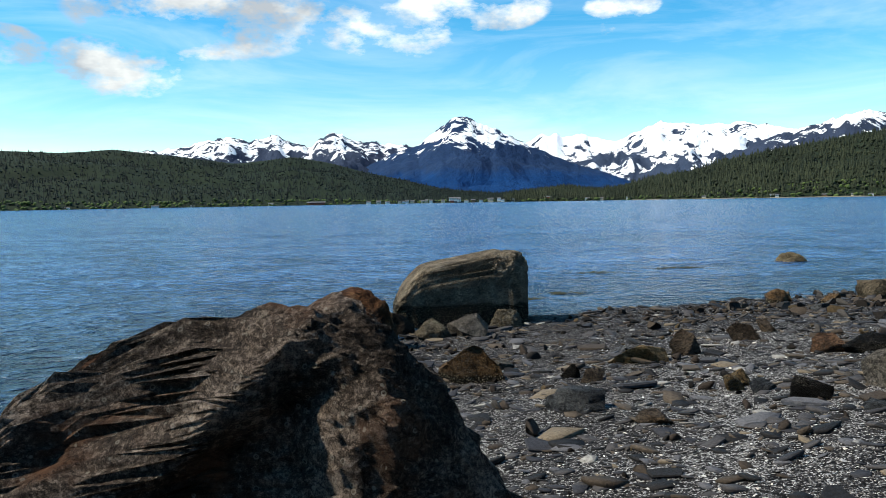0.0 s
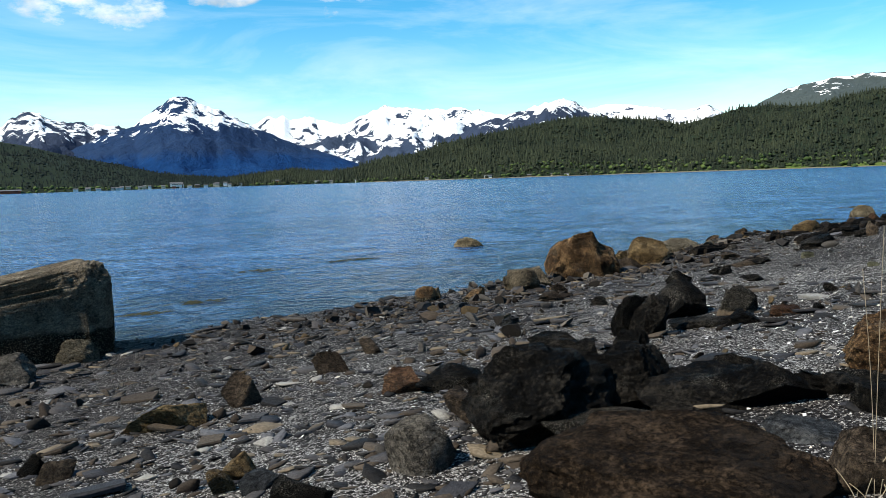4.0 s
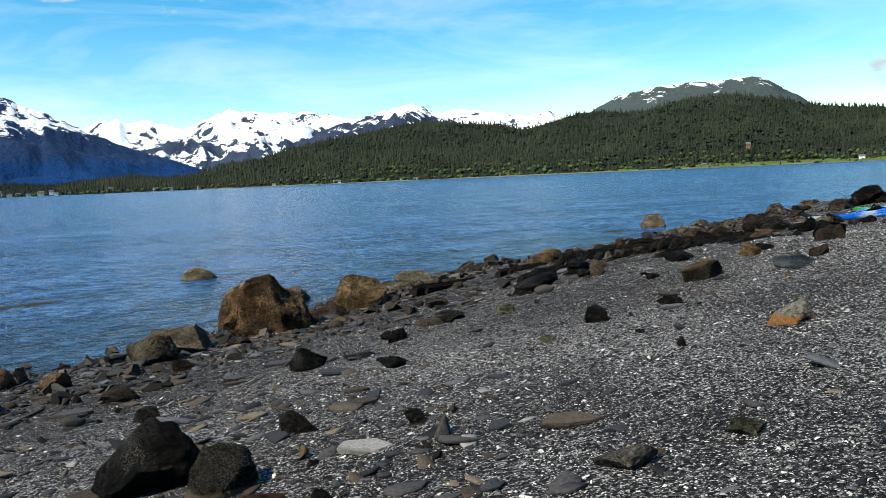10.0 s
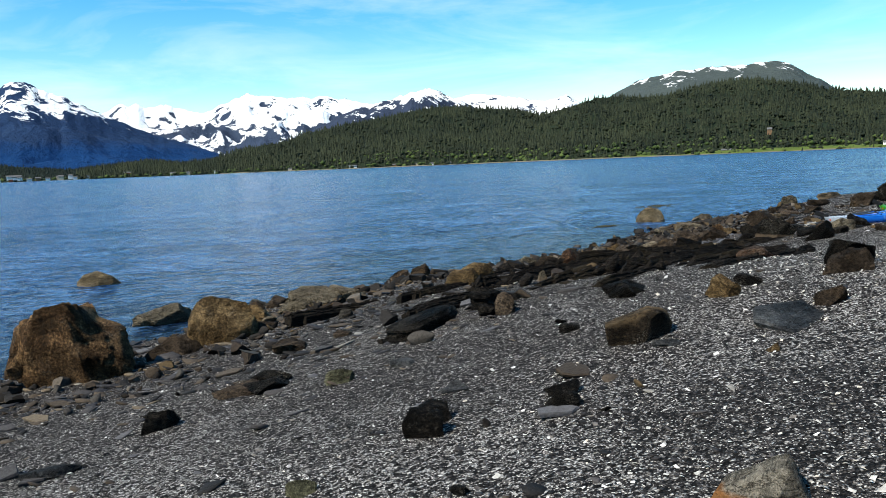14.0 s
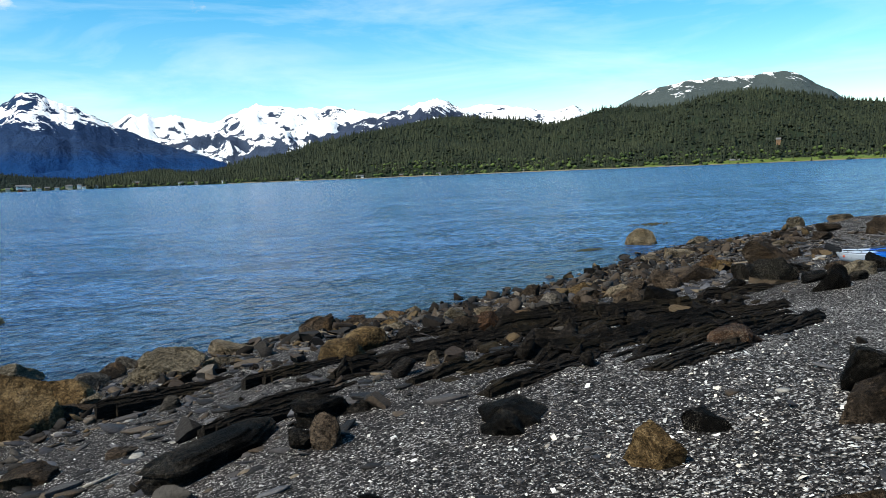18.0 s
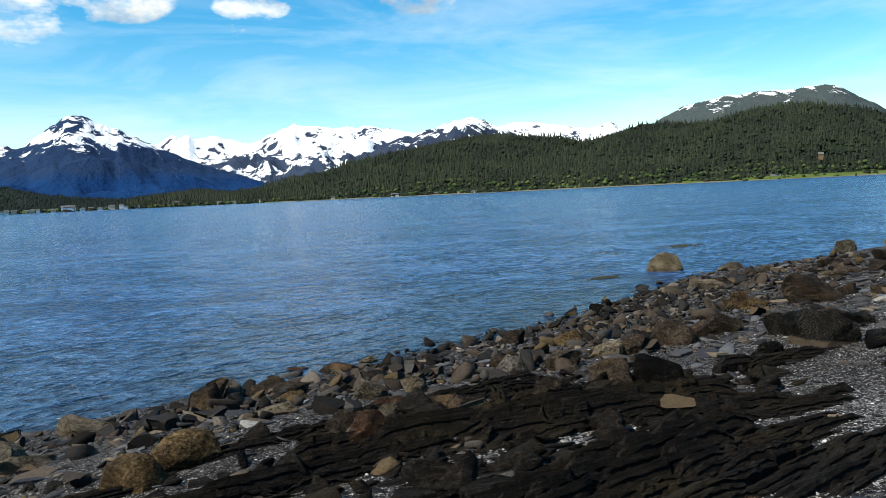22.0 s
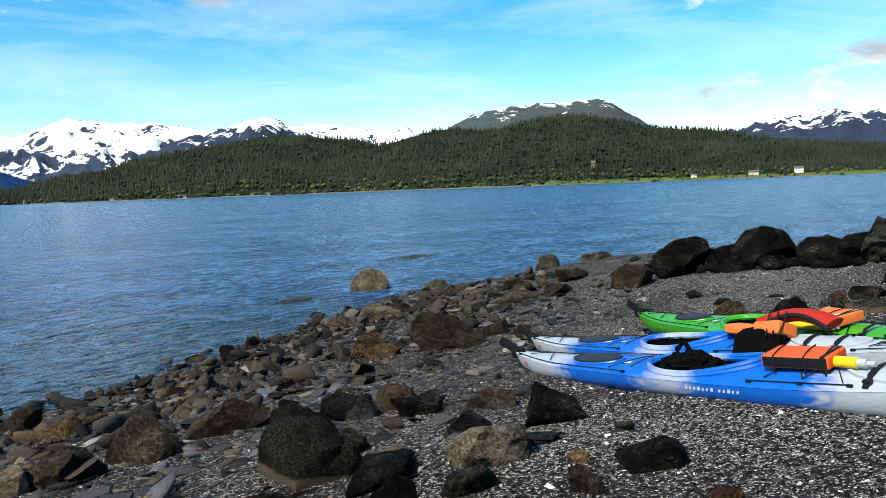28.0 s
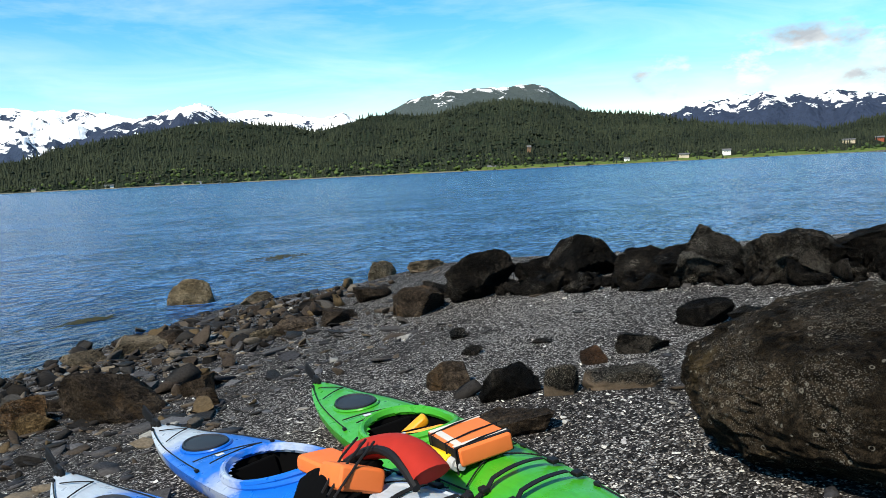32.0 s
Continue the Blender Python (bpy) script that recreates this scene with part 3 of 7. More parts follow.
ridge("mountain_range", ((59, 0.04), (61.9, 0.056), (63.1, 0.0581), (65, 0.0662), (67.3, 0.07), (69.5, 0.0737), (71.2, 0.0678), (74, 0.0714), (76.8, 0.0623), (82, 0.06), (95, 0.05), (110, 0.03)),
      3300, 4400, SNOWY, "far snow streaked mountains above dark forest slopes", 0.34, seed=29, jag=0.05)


def far_edge(bearing):
    """How far off the opposite shore lies."""
    return float(np.interp(bearing, (-60, -30, -16, 1, 13, 24, 42, 51, 67, 90, 110), (1500, 1650, 1720, 1700, 1350, 1110, 1060, 1035, 1150, 1200, 1300)))


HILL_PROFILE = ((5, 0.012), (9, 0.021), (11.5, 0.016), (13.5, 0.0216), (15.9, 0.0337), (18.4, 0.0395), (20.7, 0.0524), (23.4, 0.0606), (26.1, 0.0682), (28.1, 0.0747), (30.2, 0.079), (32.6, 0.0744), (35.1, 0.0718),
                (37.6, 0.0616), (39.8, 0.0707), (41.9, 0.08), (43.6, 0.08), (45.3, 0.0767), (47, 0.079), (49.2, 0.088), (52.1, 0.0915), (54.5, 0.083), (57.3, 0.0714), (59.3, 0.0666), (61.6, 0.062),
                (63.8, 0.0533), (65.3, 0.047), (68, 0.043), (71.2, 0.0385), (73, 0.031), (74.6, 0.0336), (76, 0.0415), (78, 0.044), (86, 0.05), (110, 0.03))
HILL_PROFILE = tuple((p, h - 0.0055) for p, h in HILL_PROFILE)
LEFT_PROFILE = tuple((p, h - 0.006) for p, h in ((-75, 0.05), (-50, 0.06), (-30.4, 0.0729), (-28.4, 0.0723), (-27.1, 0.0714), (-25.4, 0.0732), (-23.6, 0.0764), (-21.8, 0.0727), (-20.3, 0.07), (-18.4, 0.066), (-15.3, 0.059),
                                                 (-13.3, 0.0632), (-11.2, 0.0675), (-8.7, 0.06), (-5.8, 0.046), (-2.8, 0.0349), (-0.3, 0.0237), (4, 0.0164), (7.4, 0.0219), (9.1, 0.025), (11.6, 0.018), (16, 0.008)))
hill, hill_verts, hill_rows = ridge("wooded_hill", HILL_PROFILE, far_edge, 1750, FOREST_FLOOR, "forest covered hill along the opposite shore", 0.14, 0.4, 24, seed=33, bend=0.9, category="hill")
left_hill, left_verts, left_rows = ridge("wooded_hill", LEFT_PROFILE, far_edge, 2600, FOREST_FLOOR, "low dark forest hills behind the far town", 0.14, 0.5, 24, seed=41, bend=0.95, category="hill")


def merged(name, pieces, mat, smooth=False):
    """One mesh from many (vertices, faces) arrays of triangles."""
    vs_, fs_, at = [], [], 0
    for v_, f_ in pieces:
        vs_.append(v_)
        fs_.append(f_ + at)
        at += len(v_)
    vs_, fs_ = np.concatenate(vs_).astype(np.float32), np.concatenate(fs_).astype(np.int32)
    me = bpy.data.meshes.new(name)
    me.vertices.add(len(vs_)), me.loops.add(fs_.size), me.polygons.add(len(fs_))
    me.vertices.foreach_set("co", vs_.ravel())
    me.loops.foreach_set("vertex_index", fs_.ravel())
    me.polygons.foreach_set("loop_start", np.arange(0, fs_.size, 3, dtype=np.int32))
    me.polygons.foreach_set("loop_total", np.full(len(fs_), 3, dtype=np.int32))
    if smooth:
        me.polygons.foreach_set("use_smooth", np.ones(len(fs_), dtype=bool))
    me.update(calc_edges=True)
    me.validate()
    me.materials.append(mat)
    return new(name, me)


def conifer(rng, tall, wide):
    """A ragged spire of three skirts of branches."""
    vs_, fs_ = [], []
    for k, (z0, z1, r) in enumerate(((0.08, 0.55, 1.0), (0.35, 0.8, 0.72), (0.62, 1.0, 0.42))):
        n = 5
        at = len(vs_)
        turn = rng.uniform(0, 6.3)
        for i in range(n):
            a = turn + 2 * math.pi * i / n
            rr = wide * r * rng.uniform(0.7, 1.15)
            vs_.append((rr * math.cos(a), rr * math.sin(a), tall * (z0 + rng.uniform(-0.04, 0.04))))
        vs_.append((rng.uniform(-0.1, 0.1) * wide, rng.uniform(-0.1, 0.1) * wide, tall * z1))
        fs_ += [(at + i, at + (i + 1) % n, at + n) for i in range(n)]
    return np.array(vs_), np.array(fs_)


def clump(rng, size):
    vs_ = np.array([(0, 0, 1), (1, 0, 0.4), (0.3, 0.95, 0.5), (-0.8, 0.6, 0.35), (-0.8, -0.6, 0.5), (0.3, -0.95, 0.4), (0, 0, -0.3)]) * rng.uniform(0.7, 1.2, (7, 3)) * size
    f = [(0, i, i % 5 + 1) for i in range(1, 6)] + [(6, i % 5 + 1, i) for i in range(1, 6)]
    return vs_, np.array(f)


def forest(name, verts, rows, count, tall, seed, mat, label, clumps=False, lo=0.0, hi=1.0, bmin=-90, bmax=120, leafy_share=0.0):
    rng = np.random.RandomState(seed)
    pieces = []
    cols = len(verts) // (rows + 0)
    while len(pieces) < count:
        i, j = rng.randint(0, cols - 1), rng.uniform(lo, hi) * (rows - 6)
        k = int(j)
        a, c = np.array(verts[i * rows + k]), np.array(verts[(i + 1) * rows + k + 1])
        f = rng.uniform(0, 1, 3)
        p = a + (c - a) * f
        bearing = math.degrees(math.atan2(p[0], p[1]))
        if p[2] < 1.5 or not bmin < bearing < bmax:
            continue
        p[2] = a[2] + (c[2] - a[2]) * 0.5 * (f[0] + f[1])
        p[:2] += rng.normal(0, 9, 2)
        if clumps or rng.uniform() < leafy_share:
            v_, f_ = clump(rng, (tall if clumps else 0.42 * tall) * rng.uniform(0.6, 1.3))
        else:
            h = tall * rng.choice((rng.uniform(0.4, 0.9), rng.uniform(0.7, 1.5)))
            v_, f_ = conifer(rng, h, h * rng.uniform(0.16, 0.26))
        pieces.append((v_ + p - np.array((0, 0, 1.0)), f_))
    return tagged(merged(name, pieces, mat), label, "forest", kind="stuff")


forest("forest", hill_verts, hill_rows, 40000, 9.5, 5, CONIFER, "dense dark green conifers on the hill across the water", hi=1.0, bmin=2, bmax=84, leafy_share=0.3)
forest("forest", left_verts, left_rows, 16000, 9, 6, CONIFER_SHADED, "conifer forest behind the far shore, cloud shade in its colour", hi=1.0, bmin=-42, bmax=16, leafy_share=0.25)
forest("shore_bushes", hill_verts, hill_rows, 1500, 4, 7, SHRUB, "light green bushes and grass along the opposite shore", True, 0.0, 0.12, 2, 84)
forest("shore_bushes", left_verts, left_rows, 700, 5, 8, SHRUB, "light green bushes along the far shore", True, 0.0, 0.08, -42, 16)


def shore_strip(name, lo, hi, spans, mat, label, category):
    """A low bank along the opposite shore: rows of (distance past the waterline, height)."""
    n = int((hi - lo) / 0.25)
    verts = []
    for i in range(n + 1):
        bearing = lo + (hi - lo) * i / n
        sb, cb = math.sin(radians(bearing)), math.cos(radians(bearing))
        k = 0.35 + 0.65 * min(1.0, max(0.0, 0.5 + 1.6 * noise.fractal((bearing * 0.35, 0.5, len(name)), 0.8, 2.0, 4)))
        for out, z in spans:
            d = far_edge(bearing) - 16 + out
            verts.append((d * sb, d * cb, z * k if z > 0 else z))
    m = len(spans)
    faces = [(i * m + j, (i + 1) * m + j, (i + 1) * m + j + 1, i * m + j + 1) for i in range(n) for j in range(m - 1)]
    tagged(mesh_object(name, verts, faces, mat), label, category, kind="structure")


SHORE_SAND = plain("far_shore_shingle", (0.13, 0.115, 0.085), 0.95, 0.1, 0.4, 0.05)
SHORE_GRASS = plain("far_shore_grass", (0.075, 0.105, 0.025), 0.95, 0.1, 0.5, 0.04)
shore_strip("far_beach", 14, 88, ((0, -0.4), (4, 0.7), (9, 1.3), (11, 0.8)), SHORE_SAND, "thin tan beach along the opposite shore", "beach")
shore_strip("far_meadow", 42, 88, ((8, 0.6), (12, 2.0), (22, 4.2), (40, 5.5), (44, -1.0)), SHORE_GRASS, "light green meadow along the opposite shore", "meadow")


# ---- stones ----
def ball(level):
    bm = bmesh.new()
    bmesh.ops.create_icosphere(bm, subdivisions=level, radius=1.0)
    v_ = np.array([v.co[:] for v in bm.verts])
    f_ = np.array([[v.index for v in f.verts] for f in bm.faces])
    bm.free()
    return v_, f_


BALLS = {n: ball(n) for n in (1, 2, 3, 4, 5, 6, 7)}


def stone(level, seed, facets=10, rough=0.08, layers=0, lean=0.0, cut=(0.42, 0.82), boxy=1.0, strata=0.0, fine=1.0, aspect=(1, 1, 1)):
    """A broken stone in a unit box that stands on z = 0: planes cut off, then worn; layers gives bedded slate."""
    rng = np.random.RandomState(seed)
    v_, f_ = BALLS[level]
    p = np.sign(v_) * np.abs(v_) ** boxy
    for _ in range(facets + 4):
        n = rng.normal(size=3)
        n /= np.linalg.norm(n)
        d = rng.uniform(*cut)
        over = np.maximum(p @ n - d, 0)
        p -= over[:, None] * n
    off = rng.uniform(-50, 50, 3)
    if rough:
        k = np.array([noise.fractal(Vector(q * 1.7 + off), 0.6, 2.2, 6) + 0.5 * noise.noise(Vector(q * 0.9 - off)) - 0.9 * abs(noise.noise(Vector(q * 2.6 + off))) for q in p * np.array(aspect)])
        p *= (1 + rough * k)[:, None]
    if level >= 4 and rough and not layers:
        k = []
        for q in p * np.array(aspect) * fine:
            w = Vector(q * 1.5 - off) + 0.5 * noise.noise_vector(Vector(q * 1.1 + off))
            k.append(0.35 * noise.fractal(Vector(q * 4.5 + off), 0.6, 2.1, 4) - 0.6 * math.exp(-(noise.noise(w) / 0.06) ** 2))
        p *= (1 + max(0.05, rough) * np.array(k) / math.sqrt(fine))[:, None]
    if strata:
        k = np.array([1 - 2 * abs(noise.noise(Vector((q[0] * 1.2 + q[2] * 2.0, q[1] * 1.5, q[2] * 9 - q[0] * 5)) + Vector(off))) + 0.5 * noise.noise(Vector(q * 11 + off)) for q in p])
        p *= (1 + strata * k)[:, None]
    if layers:
        zz = p[:, 2] + lean * p[:, 0] + 0.03 * np.sin(p[:, 1] * 3 + seed)
        step = 2.0 / layers
        lay = np.floor(zz / step)
        wob = np.random.RandomState(seed + 7).uniform(0.84, 1.06, 64)
        p[:, :2] *= wob[(lay + 20).astype(int) % 64][:, None]
        p[:, 2] += 0.35 * (np.round(zz / step) * step - zz)
    lo, hi = p.min(0), p.max(0)
    p = (p - (lo + hi) / 2) / (hi - lo)
    p[:, 2] += 0.5
    return p, f_


def stone_mesh(name, p, f_, mat, smooth=True):
    me = bpy.data.meshes.new(name)
    me.from_pydata([tuple(q) for q in p], [], [tuple(int(i) for i in f) for f in f_])
    me.materials.append(mat)
    if smooth:
        me.polygons.foreach_set("use_smooth", [True] * len(me.polygons))
        me.set_sharp_from_angle(angle=radians(32))
    return me


# kind: object name, material, label, facets, roughness, layers, share of the height under the ground
KINDS = {
    "cube": ("boulder", "cube", "large angular grey brown boulder with a barnacle covered foot", 5, 0.035, 0, 0.12),
    "rustboulder": ("boulder", "rustcrust", "rust red boulder with a barnacled foot at the water's edge", 9, 0.06, 0, 0.12),
    "redbig": ("boulder", "rustcrust", "upright rust red rock on the shell gravel", 8, 0.06, 0, 0.15),
    "block": ("boulder", "block", "large brown blocky rock with a dark top at the water's edge", 9, 0.08, 0, 0.12),
    "brownboulder": ("boulder", "block", "rounded brown boulder with dark cracks", 7, 0.08, 0, 0.15),
    "brownmound": ("boulder", "mound", "broad dark brown rock mound", 6, 0.1, 0, 0.2),
    "greyround": ("boulder", "barnblack", "low rounded dark grey rock", 6, 0.06, 0, 0.2),
    "blackbig": ("boulder", "black", "jagged black boulder with pale flecks on top", 10, 0.12, 0, 0.15),
    "blacklong": ("rock", "black", "long low black rock", 10, 0.12, 0, 0.2),
    "blacklow": ("rock", "black", "flat broken black rock", 10, 0.14, 0, 0.25),
    "blackgrey": ("rock", "barnblack", "dark grey rock among black rocks", 9, 0.08, 0, 0.18),
    "greyblack": ("rock", "barnblack", "dark grey rock on the gravel", 9, 0.08, 0, 0.18),
    "black": ("rock", "black", "black angular rock with rough broken faces", 10, 0.10, 0, 0.2),
    "barnblack": ("rock", "barnblack", "black rock flecked with barnacles", 8, 0.08, 0, 0.18),
    "blacktan": ("rock", "tanface", "dark squarish rock with a tan face", 8, 0.05, 0, 0.18),
    "tandark": ("rock", "barnblack", "flat tan rock with a dark top", 8, 0.06, 0, 0.2),
    "barn": ("rock", "barn", "grey brown rock crusted with barnacles", 8, 0.09, 0, 0.18),
    "brown": ("rock", "brown", "dark brown angular rock on the shingle", 10, 0.07, 0, 0.2),
    "ochre": ("rock", "ochre", "ochre yellow rock among the shore stones", 9, 0.06, 0, 0.18),
    "ochreround": ("boulder", "ochre", "smooth ochre yellow boulder", 6, 0.05, 0, 0.18),
    "tan": ("rock", "tan", "tan weathered rock near the waterline", 9, 0.06, 0, 0.2),
    "grey": ("rock", "grey", "grey angular rock lying on the shingle", 9, 0.06, 0, 0.2),
    "rust": ("rock", "rust", "rusty brown rock on the shingle", 9, 0.07, 0, 0.2),
    "rustflat": ("rock", "rust", "flat rusty red rock", 9, 0.07, 0, 0.25),
    "orange": ("rock", "orange", "orange brown rock with a dark foot", 9, 0.07, 0, 0.18),
    "slategrey": ("slate_piece", "slate", "flat piece of blue grey slate", 8, 0.04, 5, 0.3),
    "slateflat": ("slate_slab", "slate", "broad flat slab of grey slate lying in the gravel", 7, 0.03, 5, 0.35),
    "ledgeslab": ("rock", "black", "long black slate rock with split layers", 8, 0.05, 7, 0.2),
    "quartz": ("rock", "quartz", "pale grey angular stone with an orange stain", 7, 0.03, 0, 0.15),
    "greenish": ("rock", "green", "small olive grey stone", 8, 0.05, 0, 0.3),
    "weed": ("seaweed_clump", "black", "clump of dry black seaweed on the gravel", 6, 0.35, 0, 0.2),
    "water1": ("boulder", "seatan", "tan rock standing in the shallow water", 8, 0.06, 0, 0.25),
    "water2": ("boulder", "seatan", "tan boulder standing in the shallow water", 8, 0.06, 0, 0.2),
    "veined": ("boulder", "veined", "big dark rounded boulder crossed by pale veins and dotted with barnacles", -1, 0.03, 0, 0.12),
    "bigboulder": ("boulder", "boulder", "huge dark brown boulder with rough layered faces", 3, 0.065, 0, 0.1),
    "outcrop": ("rock_outcrop", "outcrop", "rounded black bedrock hump beside the gravel", 9, 0.11, 0, 0.15),
    "outcroplong": ("rock_outcrop", "outcrust", "broad black outcrop with a pale barnacle crust", 9, 0.12, 0, 0.15),
}
count = [100]


def rock(kind, x, y, w, d, h, yaw, tilt=0.0, seed=None, crest=None, cut=(0.4, 0.8), boxy=0.85, strata=0.0, carve=None):
    """One stone, w wide, d deep and h high above the beach; crest gives its height across its width, carve shapes it further."""
    name, mat, label, facets, rough, layers, sunk = KINDS[kind]
    sunk += 0.2
    count[0] += 1
    level = 7 if carve else 6 if w > 1.9 else 5 if w > 0.75 else 4 if w > 0.3 else 3
    p, f_ = stone(level, seed or count[0], facets, rough, layers, cut=cut, boxy=boxy, strata=strata, fine=min(5.0, max(1.0, w / 0.5)) if w < 1.9 else 2.2, aspect=(1, 1, 1) if w < 1.9 else (w / h, d / h, 1))
    if crest:
        at = np.linspace(-0.5, 0.5, 101)
        line = np.interp(at, [q[0] for q in crest], [q[1] for q in crest])
        line = np.convolve(np.pad(line, 4, mode="edge"), np.ones(9) / 9, "valid")
        p[:, 2] *= np.interp(p[:, 0], at, line)
        p[:, 2] /= p[:, 2].max()
    p = p * np.array((w, d, h / (1 - sunk))) - np.array((0, 0, h / (1 - sunk) * sunk))
    if carve:
        p = carve(p)
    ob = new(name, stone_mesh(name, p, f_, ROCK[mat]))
    ob.matrix_world = pose(x, y, max(float(beach(x, y)), -0.15), tilt, tilt * 0.5, yaw)
    return tagged(ob, label, name.replace("_", " "), "stones on the beach")


rock("cube", 0.76, 15.86, 2.76, 2.21, 1.5, 4, crest=((-0.5, 0.5), (-0.4, 0.72), (-0.28, 0.86), (-0.05, 0.93), (0.2, 0.97), (0.42, 1.03), (0.5, 1.03)), cut=(1.25, 1.6), boxy=0.2)
rock("rustboulder", -1.22, 12.55, 1.98, 1.58, 1.04, 14, crest=((-0.5, 0.55), (-0.2, 0.9), (0.2, 1.0), (0.5, 0.9)), cut=(0.72, 1.0), boxy=0.5)
rock("barn", 0.27, 13.61, 0.70, 0.56, 0.33, 7, cut=(0.6, 0.92))
rock("grey", 0.91, 13.64, 0.76, 0.61, 0.36, 4)
rock("barn", 1.67, 14.76, 0.63, 0.50, 0.37, -0, cut=(0.6, 0.92))
rock("brown", -0.37, 14.20, 0.61, 0.49, 0.42, 9)
rock("barn", -1.00, 11.01, 0.70, 0.56, 0.29, 15, cut=(0.6, 0.92))
rock("orange", 0.81, 9.49, 0.78, 0.62, 0.47, 6)
rock("brown", -1.98, 10.36, 0.39, 0.31, 0.21, 22)
rock("barn", -1.11, 8.65, 0.55, 0.44, 0.27, 21, cut=(0.6, 0.92))
rock("ochre", 2.96, 9.66, 0.79, 0.63, 0.26, -9)
rock("brown", 3.66, 9.97, 0.42, 0.33, 0.33, -13)
rock("brown", 4.69, 10.66, 0.46, 0.37, 0.24, -18)
rock("brown", 5.35, 11.46, 0.28, 0.22, 0.19, -20)
rock("black", 3.70, 6.66, 0.36, 0.29, 0.19, -21)
rock("grey", 4.48, 6.82, 0.47, 0.38, 0.34, -27)
rock("slategrey", 1.73, 7.21, 0.56, 0.44, 0.19, -1)
rock("ochre", 3.30, 7.39, 0.20, 0.16, 0.16, -15)
rock("rust", 5.03, 9.04, 0.42, 0.34, 0.22, -23)
rock("tan", 10.74, 17.70, 1.09, 0.87, 0.44, -29)
rock("brown", 2.17, 8.64, 0.28, 0.23, 0.16, -4)
rock("grey", 1.20, 9.96, 0.40, 0.32, 0.15, 3)
rock("brown", 2.24, 6.36, 0.32, 0.26, 0.09, -6)
rock("brown", 3.89, 5.40, 0.43, 0.35, 0.15, -29)
rock("slategrey", 3.90, 5.99, 0.24, 0.19, 0.07, -25)
rock("slategrey", 3.54, 7.28, 0.27, 0.21, 0.10, -17)
rock("grey", 0.35, 9.00, 0.36, 0.29, 0.16, 10)
rock("black", 1.96, 8.90, 0.23, 0.19, 0.17, -2)
rock("blackbig", 5.32, 6.85, 1.10, 0.88, 0.57, -27, strata=0.05, boxy=0.85)
rock("brownmound", 5.37, 5.46, 1.54, 1.23, 0.36, -37, cut=(0.7, 0.98), boxy=0.8)
rock("greyround", 5.57, 6.45, 0.84, 0.67, 0.19, -32)
rock("blacklong", 6.43, 6.45, 1.02, 0.82, 0.23, -40)
rock("black", 7.74, 8.99, 0.44, 0.35, 0.44, -35)
rock("black", 7.18, 8.54, 0.39, 0.31, 0.23, -34)
rock("slateflat", 6.38, 5.63, 0.45, 0.36, 0.09, -46)
rock("ochre", 3.43, 7.59, 0.24, 0.19, 0.16, -4)
rock("brownboulder", 7.93, 6.21, 0.84, 0.67, 0.40, -39, cut=(0.68, 0.97), boxy=0.85, strata=0.025)
rock("redbig", 9.41, 6.72, 0.50, 0.40, 0.48, -47, crest=((-0.5, 0.75), (-0.2, 0.97), (0.1, 1.0), (0.3, 0.96), (0.5, 0.75)), cut=(0.78, 1.05), boxy=0.6)
rock("ochre", 9.47, 7.33, 0.33, 0.26, 0.10, -44)
rock("black", 8.94, 6.47, 0.39, 0.31, 0.14, -46)
rock("black", 9.04, 6.01, 0.32, 0.26, 0.12, -51)
rock("grey", 10.85, 7.51, 0.34, 0.27, 0.13, -50)
rock("rustflat", 7.79, 5.70, 0.34, 0.27, 0.09, -42)
rock("black", 7.37, 6.07, 0.35, 0.28, 0.10, -34)
rock("black", 7.00, 6.28, 0.34, 0.27, 0.09, -27)
rock("barnblack", 10.22, 6.12, 0.54, 0.43, 0.15, -57, cut=(0.62, 0.95))
rock("tandark", 10.11, 5.57, 0.49, 0.39, 0.09, -61)
rock("black", 7.70, 5.06, 0.22, 0.17, 0.08, -48)
rock("slategrey", 7.54, 5.17, 0.19, 0.15, 0.05, -45)
rock("black", 8.12, 5.66, 0.21, 0.17, 0.03, -46)
rock("black", 8.46, 5.89, 0.17, 0.14, 0.06, -47)
rock("black", 8.86, 9.98, 0.71, 0.56, 0.44, -27)
rock("blackgrey", 9.18, 9.33, 0.47, 0.38, 0.29, -31)
rock("rustflat", 9.21, 8.65, 0.33, 0.26, 0.10, -34)
rock("black", 9.99, 10.11, 0.35, 0.28, 0.16, -33)
rock("black", 11.14, 12.94, 0.46, 0.37, 0.26, -30)
rock("blacklow", 8.49, 8.99, 0.85, 0.68, 0.12, -28)
rock("black", 7.76, 9.29, 0.55, 0.44, 0.43, -21)
rock("tan", 10.12, 16.93, 0.80, 0.64, 0.45, -19)
rock("orange", 8.65, 16.08, 0.49, 0.40, 0.27, -14)
rock("orange", 7.98, 17.08, 0.44, 0.35, 0.34, -11)
rock("brown", 9.20, 13.88, 0.48, 0.38, 0.17, -20)
rock("black", 9.26, 12.45, 0.28, 0.23, 0.15, -23)
rock("block", 12.28, 18.05, 1.78, 1.4, 1.1, -25, crest=((-0.5, 0.6), (-0.42, 0.9), (-0.3, 1.0), (0.12, 1.0), (0.18, 0.84), (0.42, 0.68), (0.5, 0.5)), cut=(0.62, 1.0), boxy=0.5, strata=0.03)
rock("ochre", 14.95, 18.9, 0.62, 0.5, 0.36, -31)
rock("brown", 13.97, 18.52, 0.70, 0.56, 0.25, -29)
rock("black", 13.86, 14.15, 0.45, 0.36, 0.12, -37)
